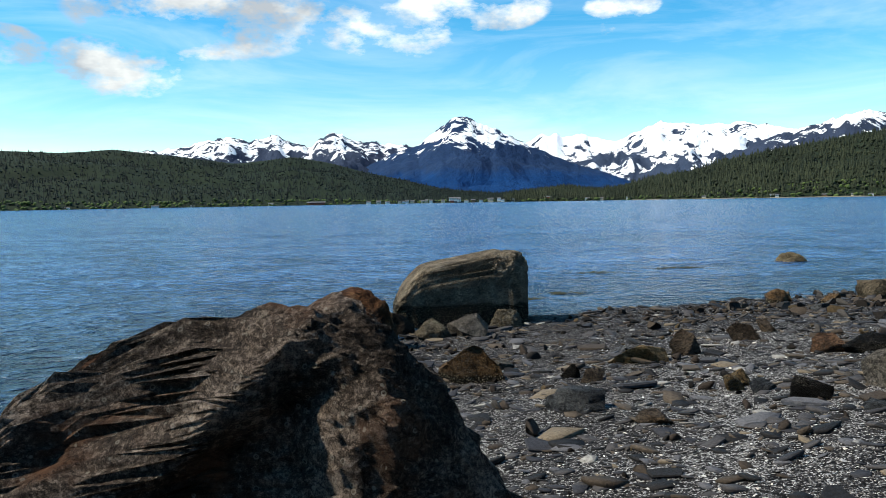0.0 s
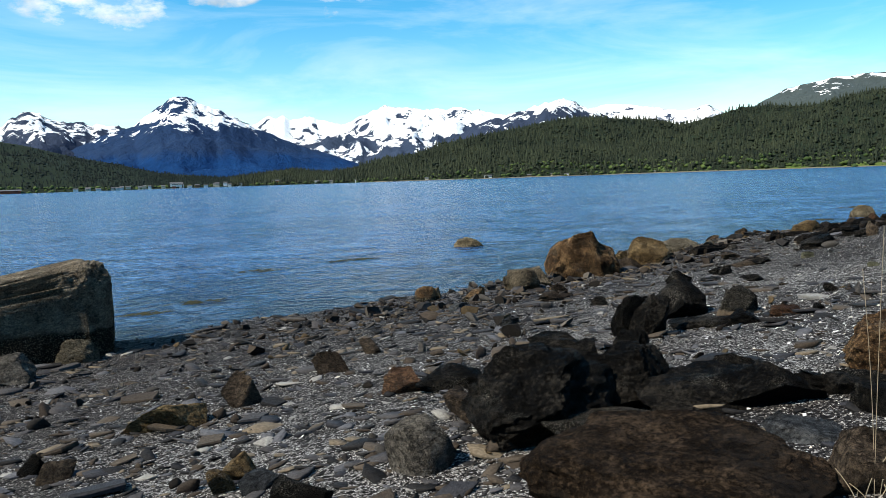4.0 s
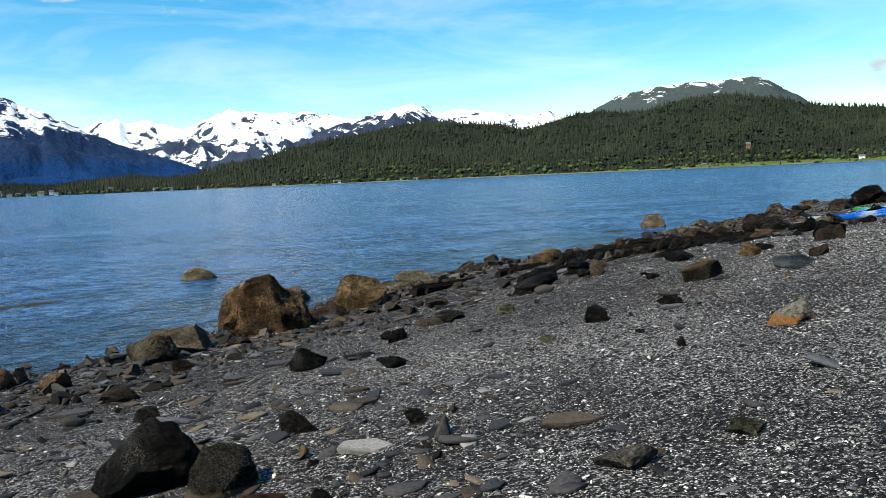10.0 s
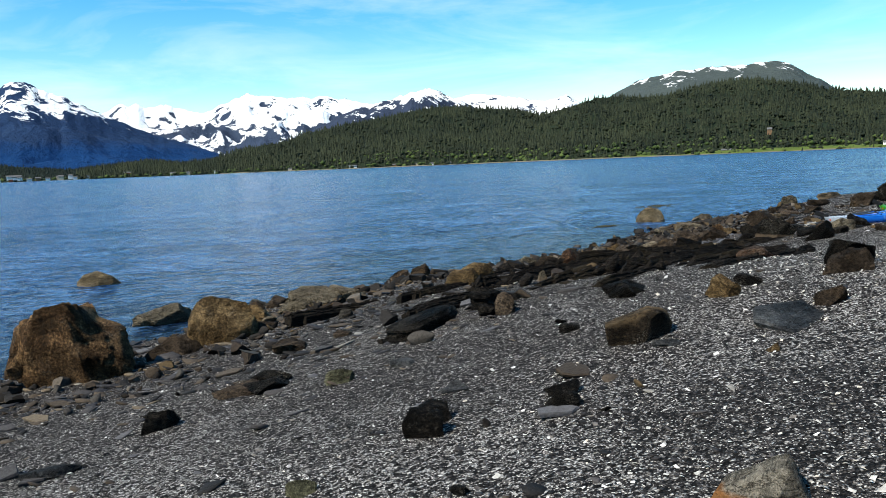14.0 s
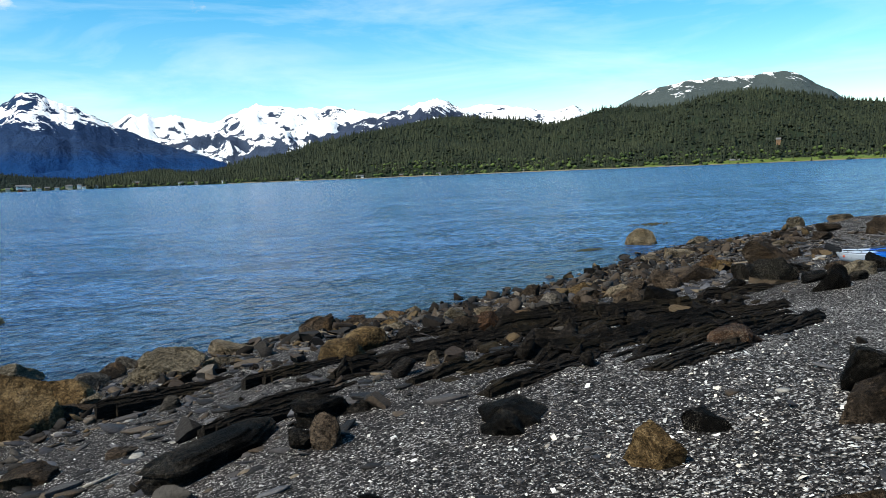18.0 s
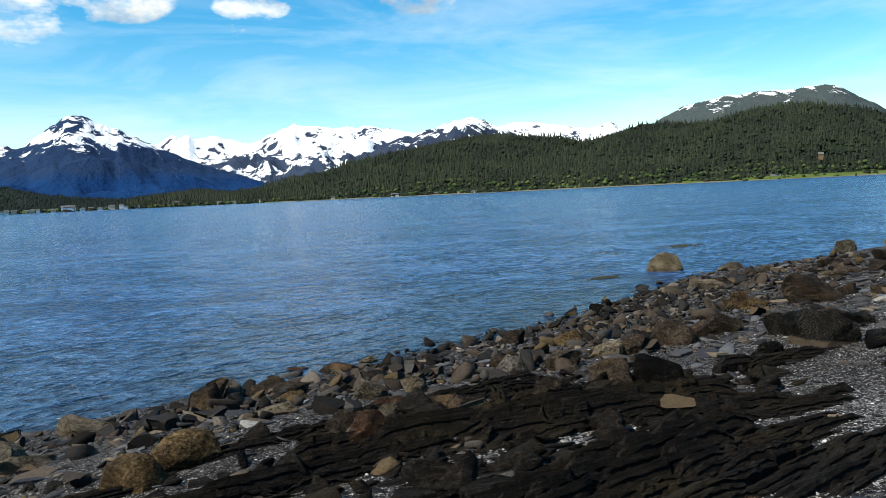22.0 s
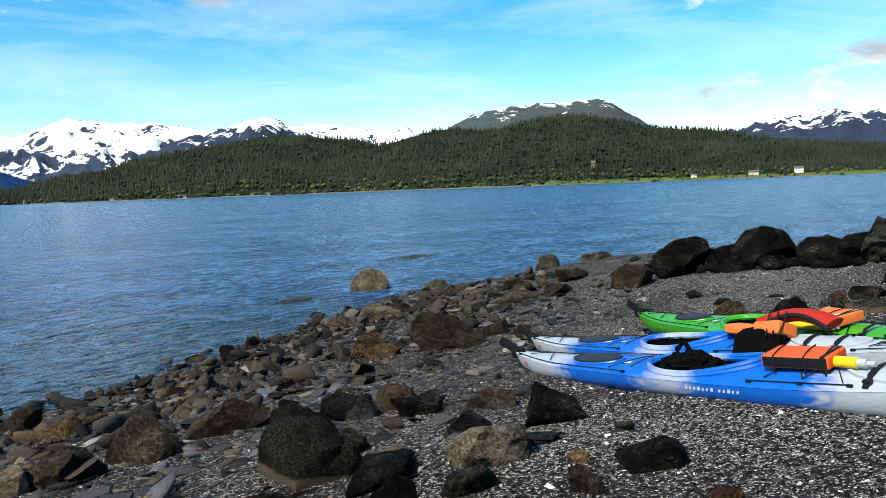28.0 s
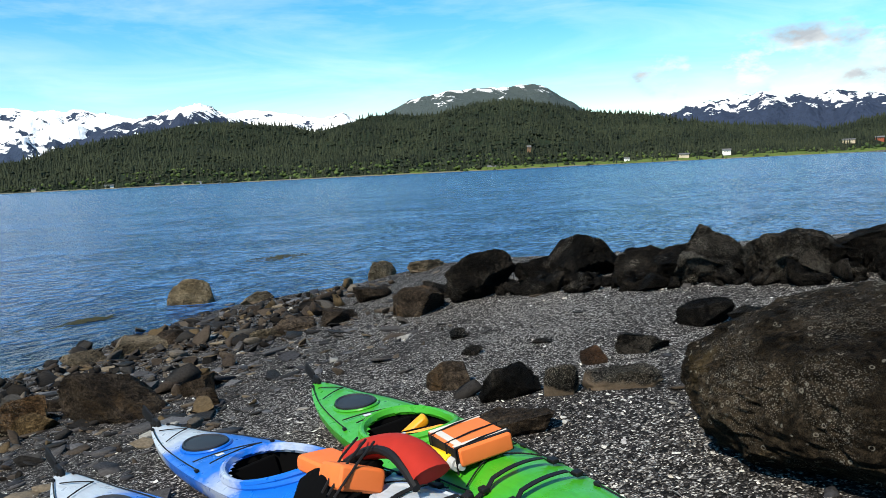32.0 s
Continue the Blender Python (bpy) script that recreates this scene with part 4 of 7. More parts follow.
rock("blacktan", 16.03, 11.32, 0.54, 0.4, 0.25, -48, cut=(0.7, 1.0), boxy=0.45)
rock("black", 14.64, 10.57, 0.24, 0.19, 0.11, -51)
rock("black", 14.09, 11.22, 0.29, 0.23, 0.14, -47)
rock("water1", 13.61, 28.56, 1.20, 0.95, 0.5, -18, cut=(0.7, 1.0), boxy=1.0)
rock("black", 7.77, 4.81, 0.23, 0.19, 0.06, -53)
rock("black", 13.87, 11.00, 0.27, 0.21, 0.18, -32)
rock("quartz", 14.29, 8.87, 0.42, 0.34, 0.21, -53, crest=((-0.5, 0.4), (0.05, 0.75), (0.3, 1.0), (0.5, 0.6)), cut=(0.6, 0.95), boxy=0.7)
rock("black", 13.68, 13.78, 0.47, 0.38, 0.13, -20)
rock("black", 13.52, 9.99, 0.10, 0.08, 0.04, -35)
rock("black", 12.67, 13.62, 0.32, 0.26, 0.18, -13)
rock("greenish", 12.95, 10.72, 0.18, 0.15, 0.06, -24)
rock("slateflat", 11.84, 12.97, 0.47, 0.37, 0.09, -8)
rock("blacklow", 11.72, 11.80, 0.37, 0.30, 0.11, -8)
rock("slategrey", 14.59, 11.83, 0.25, 0.20, 0.06, -33)
rock("ochre", 17.24, 11.49, 0.31, 0.25, 0.19, -49)
rock("brown", 17.30, 10.49, 0.24, 0.19, 0.14, -58)
rock("black", 18.70, 11.21, 0.45, 0.36, 0.24, -59)
rock("ochreround", 14.36, 18.37, 1.04, 0.83, 0.70, -6, cut=(0.65, 0.95), boxy=0.85)
rock("brown", 13.61, 18.19, 0.81, 0.64, 0.31, -2)
rock("barn", 14.13, 22.03, 1.24, 0.99, 0.49, -4, cut=(0.6, 0.92))
rock("tan", 15.16, 18.81, 0.65, 0.52, 0.15, -10)
rock("grey", 15.27, 20.33, 0.55, 0.44, 0.25, -9)
rock("grey", 15.92, 21.89, 0.45, 0.36, 0.20, -11)
rock("barn", 16.31, 19.61, 0.97, 0.78, 0.39, -15, cut=(0.6, 0.92))
rock("tan", 16.79, 19.02, 0.53, 0.42, 0.18, -18)
rock("grey", 19.19, 21.60, 0.43, 0.34, 0.35, -24)
rock("ochre", 17.59, 16.60, 0.55, 0.44, 0.24, -27)
rock("rust", 20.70, 23.68, 0.39, 0.32, 0.18, -25)
rock("brown", 21.17, 23.11, 0.59, 0.47, 0.19, -28)
rock("tan", 21.93, 23.37, 0.40, 0.32, 0.16, -29)
rock("brown", 19.16, 16.52, 0.41, 0.33, 0.19, -35)
rock("ledgeslab", 15.72, 14.32, 1.12, 0.42, 0.2, 16, crest=((-0.5, 0.6), (-0.2, 0.8), (0.3, 1.0), (0.5, 0.95)), cut=(0.9, 1.3), boxy=0.35)
rock("ledgeslab", 16.52, 14.26, 0.50, 0.40, 0.22, -28)
rock("brown", 16.30, 13.60, 0.23, 0.18, 0.24, -29)
rock("black", 17.24, 12.75, 0.46, 0.37, 0.12, -40)
rock("brown", 14.49, 15.57, 0.43, 0.34, 0.13, -10)
rock("brown", 13.50, 13.92, 0.58, 0.47, 0.10, -3)
rock("greenish", 14.15, 13.12, 0.29, 0.23, 0.10, -10)
rock("slategrey", 14.76, 13.07, 0.24, 0.19, 0.06, -17)
rock("black", 17.75, 11.61, 0.28, 0.23, 0.09, -51)
rock("black", 28.70, 25.26, 0.31, 0.25, 0.21, -42)
rock("ochre", 17.63, 14.39, 0.23, 0.18, 0.09, -34)
rock("brown", 15.19, 15.54, 0.28, 0.22, 0.06, -15)
rock("black", 15.95, 12.09, 0.19, 0.15, 0.07, -34)
rock("ochre", 16.09, 10.12, 0.10, 0.08, 0.06, -53)
rock("black", 16.10, 12.38, 0.16, 0.13, 0.04, -33)
rock("slategrey", 15.95, 10.94, 0.22, 0.18, 0.03, -43)
rock("black", 17.11, 12.60, 0.33, 0.26, 0.13, -29)
rock("black", 16.77, 14.17, 0.26, 0.21, 0.09, -17)
rock("black", 16.20, 13.77, 0.22, 0.18, 0.13, -11)
rock("ochre", 14.95, 20.23, 0.73, 0.58, 0.30, 2)
rock("brown", 14.93, 18.52, 0.60, 0.48, 0.13, 2)
rock("barn", 15.95, 19.53, 0.70, 0.56, 0.25, -4, cut=(0.6, 0.92))
rock("orange", 17.78, 14.47, 0.19, 0.16, 0.09, -26)
rock("grey", 15.81, 17.00, 0.24, 0.19, 0.12, -4)
rock("tan", 17.34, 20.72, 0.69, 0.55, 0.23, -4)
rock("brown", 16.26, 21.59, 0.51, 0.41, 0.23, 2)
rock("ochreround", 17.94, 16.83, 0.60, 0.48, 0.26, -12, cut=(0.65, 0.95), boxy=0.85)
rock("brown", 18.59, 19.82, 0.41, 0.33, 0.32, -12)
rock("tan", 19.08, 18.43, 0.40, 0.32, 0.12, -17)
rock("tan", 20.52, 18.23, 0.32, 0.26, 0.18, -27)
rock("rust", 19.17, 15.97, 0.40, 0.32, 0.26, -25)
rock("barn", 19.99, 18.20, 0.40, 0.32, 0.18, -24, cut=(0.6, 0.92))
rock("brown", 20.24, 23.37, 0.37, 0.30, 0.15, -16)
rock("brown", 21.36, 22.88, 0.37, 0.29, 0.15, -21)
rock("tan", 17.89, 15.04, 0.15, 0.12, 0.14, -16)
rock("orange", 17.89, 14.57, 0.22, 0.18, 0.08, -18)
rock("brown", 19.73, 20.72, 0.62, 0.50, 0.21, -17)
rock("brown", 21.87, 16.58, 0.49, 0.40, 0.33, -41)
rock("black", 22.22, 16.35, 0.47, 0.38, 0.31, -44)
rock("brown", 24.13, 18.16, 0.63, 0.51, 0.30, -44)
rock("brown", 24.76, 18.23, 0.48, 0.38, 0.27, -46)
rock("brown", 28.83, 19.66, 1.12, 0.89, 0.50, -53)
rock("black", 27.84, 24.38, 0.33, 0.26, 0.23, -39)
rock("tan", 23.21, 18.34, 0.41, 0.33, 0.21, -40)
rock("tan", 31.20, 24.45, 0.94, 0.75, 0.28, -46)
rock("grey", 21.73, 18.29, 0.42, 0.33, 0.29, -33)
rock("brown", 21.20, 16.71, 0.32, 0.26, 0.20, -36)
rock("brown", 20.17, 16.70, 0.37, 0.29, 0.18, -30)
rock("ochre", 24.12, 20.41, 0.57, 0.45, 0.23, -37)
rock("rustflat", 19.65, 12.98, 0.47, 0.37, 0.13, -50)
rock("brown", 16.15, 18.50, 0.56, 0.45, 0.17, 3)
rock("brown", 15.60, 21.18, 0.50, 0.40, 0.22, 5)
rock("black", 24.94, 17.18, 0.41, 0.33, 0.26, -50)
rock("barnblack", 24.50, 16.29, 0.71, 0.57, 0.38, -52, cut=(0.62, 0.95))
rock("black", 25.56, 17.36, 0.47, 0.37, 0.18, -51)
rock("black", 23.59, 16.29, 0.35, 0.28, 0.21, -48)
rock("black", 25.79, 16.80, 0.40, 0.32, 0.17, -55)
rock("brown", 22.43, 18.19, 0.45, 0.36, 0.23, -32)
rock("brown", 21.40, 16.99, 0.39, 0.31, 0.20, -30)
rock("brown", 22.17, 19.09, 0.42, 0.33, 0.22, -28)
rock("brown", 19.72, 21.19, 0.70, 0.56, 0.27, -10)
rock("brown", 18.89, 21.38, 0.51, 0.41, 0.33, -5)
rock("ochre", 19.42, 19.28, 0.45, 0.36, 0.10, -10)
rock("orange", 21.19, 22.78, 0.38, 0.31, 0.18, -15)
rock("rust", 19.94, 17.52, 0.48, 0.38, 0.11, -17)
rock("tan", 19.51, 16.65, 0.30, 0.24, 0.17, -15)
rock("brown", 19.78, 16.36, 0.46, 0.36, 0.16, -19)
rock("brown", 37.29, 25.95, 0.87, 0.69, 0.39, -53)
rock("black", 24.10, 15.09, 0.49, 0.39, 0.32, -58)
rock("brown", 24.97, 18.08, 0.45, 0.36, 0.27, -26)
rock("brown", 23.54, 18.20, 0.51, 0.41, 0.24, -14)
rock("brown", 24.09, 21.98, 0.46, 0.37, 0.25, -12)
rock("orange", 23.85, 19.93, 0.30, 0.24, 0.12, -13)
rock("orange", 24.43, 20.75, 0.54, 0.43, 0.16, -15)
rock("tan", 26.05, 21.92, 0.48, 0.38, 0.15, -22)
rock("barn", 25.20, 15.39, 0.54, 0.43, 0.24, -45, cut=(0.6, 0.92))
rock("black", 24.81, 15.17, 0.33, 0.26, 0.15, -43)
rock("black", 24.64, 15.70, 0.45, 0.36, 0.14, -36)
rock("brown", 24.85, 16.49, 0.44, 0.35, 0.17, -33)
rock("black", 24.98, 17.02, 0.36, 0.29, 0.23, -31)
rock("black", 25.60, 15.99, 0.33, 0.27, 0.16, -43)
rock("brown", 26.28, 16.43, 0.40, 0.32, 0.15, -45)
rock("brown", 25.94, 17.23, 0.37, 0.29, 0.19, -38)
rock("black", 26.04, 16.91, 0.24, 0.19, 0.16, -40)
rock("black", 26.15, 15.62, 0.50, 0.40, 0.27, -50)
rock("black", 25.60, 14.53, 0.40, 0.32, 0.16, -57)
rock("brown", 25.13, 14.60, 0.20, 0.16, 0.11, -52)
rock("rust", 25.41, 13.99, 0.18, 0.14, 0.07, -62)
rock("slategrey", 25.55, 17.20, 0.26, 0.21, 0.21, -35)
rock("brown", 29.27, 18.78, 0.29, 0.24, 0.18, -48)
rock("black", 27.97, 24.56, 0.39, 0.32, 0.23, -26)
rock("ochre", 25.43, 14.89, 0.14, 0.11, 0.06, -52)
rock("slategrey", 25.65, 15.35, 0.26, 0.21, 0.06, -49)
rock("slategrey", 26.68, 16.39, 0.29, 0.23, 0.09, -48)
rock("ochre", 28.26, 20.46, 0.47, 0.37, 0.19, -37)
rock("orange", 28.46, 21.06, 0.33, 0.27, 0.15, -36)
rock("black", 31.64, 17.69, 0.25, 0.20, 0.10, -60)
rock("slategrey", 26.06, 15.01, 0.14, 0.11, 0.06, -55)
rock("brown", 26.45, 20.08, 0.32, 0.25, 0.13, -29)
rock("grey", 26.38, 21.61, 0.36, 0.29, 0.15, -25)
rock("black", 32.24, 15.25, 0.54, 0.43, 0.23, -65)
rock("black", 32.14, 14.78, 0.39, 0.31, 0.16, -69)
rock("black", 31.31, 15.35, 0.44, 0.35, 0.14, -61)
rock("rust", 30.82, 15.50, 0.22, 0.17, 0.14, -57)
rock("black", 29.91, 15.62, 0.45, 0.36, 0.23, -51)
rock("barnblack", 30.00, 15.24, 0.24, 0.20, 0.21, -55, cut=(0.62, 0.95))
rock("barnblack", 30.29, 14.93, 0.56, 0.44, 0.14, -60, cut=(0.62, 0.95))
rock("brown", 29.34, 15.16, 0.53, 0.42, 0.14, -51)
rock("brown", 30.06, 16.33, 0.41, 0.33, 0.20, -46)
rock("black", 31.00, 16.95, 0.21, 0.17, 0.08, -48)
rock("brown", 32.93, 19.63, 0.70, 0.56, 0.29, -44)
rock("brown", 37.38, 25.39, 0.65, 0.52, 0.38, -41)
rock("brown", 29.62, 19.63, 0.38, 0.30, 0.21, -27)
rock("water2", 35.01, 29.97, 1.21, 0.97, 0.75, -27, cut=(0.7, 1.0), boxy=1.0)
rock("tan", 35.34, 27.50, 0.81, 0.64, 0.24, -32)
rock("tan", 37.10, 26.63, 0.82, 0.65, 0.30, -38)
rock("tan", 36.46, 22.89, 0.89, 0.71, 0.21, -45)
rock("brown", 32.15, 21.47, 0.67, 0.53, 0.19, -35)
rock("brown", 32.48, 20.81, 0.57, 0.45, 0.19, -38)
rock("brown", 33.75, 23.05, 0.50, 0.40, 0.20, -36)
rock("brown", 33.75, 21.52, 0.64, 0.51, 0.22, -41)
rock("tan", 31.72, 21.56, 0.46, 0.37, 0.17, -32)
rock("brown", 31.82, 24.54, 0.68, 0.54, 0.21, -26)
rock("tan", 30.36, 24.74, 0.70, 0.56, 0.23, -20)
rock("orange", 28.21, 20.86, 0.61, 0.49, 0.33, -16)
rock("brown", 28.74, 21.45, 0.44, 0.35, 0.14, -18)
rock("black", 34.04, 14.88, 0.39, 0.31, 0.11, -73)
rock("black", 31.45, 16.46, 0.21, 0.17, 0.03, -54)
rock("greenish", 11.55, 7.29, 0.21, 0.17, 0.06, -53)
rock("orange", 10.40, 6.87, 0.16, 0.13, 0.03, -48)
rock("black", 9.51, 8.48, 0.14, 0.11, 0.07, -27)
rock("black", 8.71, 8.66, 0.35, 0.28, 0.14, -18)
rock("weed", 10.60, 9.35, 0.17, 0.13, 0.10, -32)
rock("weed", 12.73, 13.82, 0.42, 0.34, 0.13, -29)
rock("black", 14.84, 10.83, 0.25, 0.20, 0.09, -48)
rock("brown", 18.26, 10.94, 0.43, 0.34, 0.20, -58)
rock("brown", 10.30, 15.60, 0.42, 0.33, 0.16, -15)
rock("orange", 8.18, 17.15, 0.52, 0.41, 0.29, -4)
rock("slategrey", 7.51, 11.92, 0.36, 0.29, 0.13, -2)
rock("slategrey", 7.92, 14.87, 0.49, 0.40, 0.13, -4)
rock("black", 5.44, 8.80, 0.67, 0.53, 0.21, -20)
rock("blackbig", 6.08, 7.73, 0.69, 0.55, 0.42, -29, strata=0.05, boxy=0.85)
rock("brown", 5.11, 7.56, 0.38, 0.31, 0.20, -22)
rock("black", 7.15, 6.21, 0.46, 0.37, 0.12, -47)
rock("brown", 6.08, 4.97, 0.39, 0.31, 0.27, -45)
rock("black", 6.99, 5.59, 0.42, 0.34, 0.15, -48)
rock("barn", 6.40, 4.51, 0.41, 0.33, 0.36, -55, cut=(0.6, 0.92))
rock("black", 6.89, 4.92, 0.35, 0.28, 0.23, -54)
rock("black", 7.12, 6.00, 0.34, 0.28, 0.12, -45)
rock("blackbig", 6.13, 6.93, 0.81, 0.65, 0.41, -34, strata=0.05, boxy=0.85)
rock("black", 6.74, 6.19, 0.59, 0.48, 0.24, -44)
rock("blackbig", 5.50, 7.63, 0.48, 0.39, 0.30, -25, strata=0.05, boxy=0.85)
rock("black", 6.73, 8.98, 0.78, 0.63, 0.25, -29)
rock("blackbig", 6.94, 6.76, 0.53, 0.42, 0.20, -42, strata=0.05, boxy=0.85)


def boulder_faces(p):
    """A hollow under a slanting brow, a rib beside it, and fractures that run up across the stone."""
    q = p.copy()
    front = np.clip((0.25 - p[:, 1]) / 0.5, 0, 1)
    brow = (p[:, 2] - 1.65) - 0.67 * (p[:, 0] - 0.67)
    under = np.clip(-brow / 0.24, 0, 1) * np.clip((brow + 1.1) / 0.9, 0, 1)
    left_of_rib = np.clip((0.86 - p[:, 0] - 0.12 * (p[:, 2] - 1.4)) / 0.34, 0, 1)
    q[:, 1] += 0.3 * front * under * left_of_rib
    q[:, 1] += 0.55 * front * np.clip((p[:, 2] - 0.45) / 1.3, 0, 1) * np.clip(0.4 + brow / 0.3, 0, 1) * np.clip((0.75 - p[:, 0]) / 0.6, 0, 1)
    right = np.clip((p[:, 0] - 0.9) / 0.4, 0, 1)
    q[:, 1] += 0.22 * front * right * np.clip((1.75 - p[:, 2]) / 0.4, 0, 1)
    c, s = math.cos(radians(36)), math.sin(radians(36))
    out = p / (np.linalg.norm(p * np.array((0.5, 1.2, 1.0)), axis=1)[:, None] + 1e-6) * np.array((0.5, 1.2, 1.0))
    k = []
    for x, y, z in q:
        a, d = x * c + z * s, -x * s + z * c
        w = 0.35 * noise.noise((x * 2, y * 2, z * 2))
        grooves = abs(noise.noise((a * 1.6 + w, y * 3.0, d * 8.0 + w))) + 0.5 * abs(noise.noise((a * 4.0, y * 7.0, d * 19.0 + 3)))
        k.append(0.06 * (grooves - 0.3) + 0.03 * noise.fractal((x * 7, y * 7, z * 7), 0.7, 2.1, 5) + 0.02 * abs(noise.noise((x * 17, y * 17, z * 17))))
    return q + out * np.array(k)[:, None]


rock("bigboulder", -0.66, 3.27, 3.85, 1.59, 1.71, 9, seed=51, crest=((-0.5, 0.6), (-0.3, 0.73), (-0.19, 0.85), (-0.09, 0.945), (0.04, 0.985), (0.13, 0.975), (0.21, 0.985), (0.25, 0.95), (0.29, 0.87), (0.335, 0.788), (0.37, 0.65), (0.5, 0.46)), cut=(0.8, 1.0), boxy=0.5, carve=boulder_faces)
rock("veined", 29.98, 12.72, 2.3, 3.0, 0.69, 0, cut=(0.8, 0.97), boxy=0.9)
rock("outcrop", 33.60, 19.06, 1.00, 0.88, 0.63, -49)
rock("brown", 32.77, 19.42, 0.67, 0.53, 0.37, -44)
rock("barn", 36.89, 24.81, 0.65, 0.52, 0.44, -41, cut=(0.6, 0.92))
rock("outcrop", 34.53, 18.70, 0.85, 0.74, 0.32, -54)
rock("outcrop", 34.76, 18.22, 1.34, 1.16, 0.58, -57, crest=((-0.5, 0.55), (-0.25, 0.85), (0.0, 1.0), (0.25, 0.9), (0.42, 0.6), (0.5, 0.5)))
rock("outcrop", 34.74, 17.22, 0.74, 0.64, 0.38, -61)
rock("outcrop", 34.42, 16.44, 0.78, 0.68, 0.41, -64)
rock("outcroplong", 34.38, 15.98, 1.08, 0.84, 0.63, -67, crest=((-0.5, 0.7), (-0.2, 0.95), (0.1, 1.0), (0.5, 0.98)))
rock("outcroplong", 34.52, 15.26, 1.20, 0.91, 0.51, -71, crest=((-0.5, 0.97), (0.0, 1.0), (0.3, 0.85), (0.5, 0.6)))
rock("outcrop", 34.76, 14.78, 0.56, 0.47, 0.30, -75)
rock("outcrop", 35.00, 14.50, 0.98, 0.84, 0.46, -77)


# ---- slate ledges ----
def part(name, me, parent, label=""):
    ob = new(name, me)
    ob.parent = parent
    return tagged(ob, label) if label else ob


def outline(rng, n, ragged=0.22):
    a = np.sort(np.linspace(0, 2 * math.pi, n, endpoint=False) + rng.uniform(-0.35, 0.35, n) * min(1.0, 8 / n))
    r = 1 + rng.uniform(-ragged, ragged, n)
    return np.stack((np.cos(a) * r, np.sin(a) * r), -1)


def slab_arrays(rng, n=8, ragged=0.22, thick=1.0):
    """A split stone plate in a box of 2 x 2 x thick, its rim bevelled and its top slightly uneven, as triangles."""
    o = outline(rng, n, ragged)
    top = np.c_[o * rng.uniform(0.9, 0.98, (n, 1)), thick * (0.5 + rng.uniform(-0.2, 0.15, n))]
    mid = np.c_[o, thick * rng.uniform(-0.1, 0.25, n)]
    low = np.c_[o * 0.93, np.full(n, -0.5 * thick)]
    v_ = np.concatenate((top, mid, low, [[0, 0, thick * 0.52]]))
    f_ = []
    for i in range(n):
        k = (i + 1) % n
        f_ += [(i, k, 3 * n), (n + i, n + k, k), (n + i, k, i), (2 * n + i, 2 * n + k, n + k), (2 * n + i, n + k, n + i)]
    return v_, np.array(f_)


def arrays_mesh(name, v_, f_, mat, smooth=False):
    return stone_mesh(name, v_, f_, mat, smooth)


def grid_faces(n, m, skip=None):
    f_ = []
    for i in range(n - 1):
        for j in range(m - 1):
            if skip is None or not skip(i, j):
                f_ += [(i * m + j, (i + 1) * m + j, (i + 1) * m + j + 1), (i * m + j, (i + 1) * m + j + 1, i * m + j + 1)]
    return np.array(f_)


def bedded_material():
    """Black slate in thin beds: fine laminations along the strike, rusty and olive films, rough split edges."""
    m, t, s = material("black_slate", 0.85, 0.07)
    p = place(t)
    lam = noise_node(t, map_node(t, p, (1.6, 16.0, 26.0), (0, 0, 4)), 2.2, 7, 0.68, 0.3)
    grit = noise_node(t, p, 60.0, 6, 0.7)
    broad = noise_node(t, p, 1.3, 5, 0.6)
    c = ramp_node(t, math_node(t, "ADD", math_node(t, "MULTIPLY", lam, 0.6), math_node(t, "MULTIPLY", grit, 0.4)), ((0.4, (0.004, 0.0037, 0.0035)), (0.52, (0.0145, 0.012, 0.0102)), (0.66, (0.056, 0.046, 0.038))))
    film = ramp_node(t, broad, ((0.5, 0.0), (0.66, 0.75)))
    c = mix_node(t, film, c, mix_node(t, lam, (0.008, 0.0065, 0.004), (0.055, 0.042, 0.024)))
    links(t, (c, s.inputs["Base Color"]))
    nb = bump(t, s, lam, 1.0, 0.06)
    bump(t, s, grit, 1.0, 0.02, nb)
    return m


LEDGE = bedded_material()


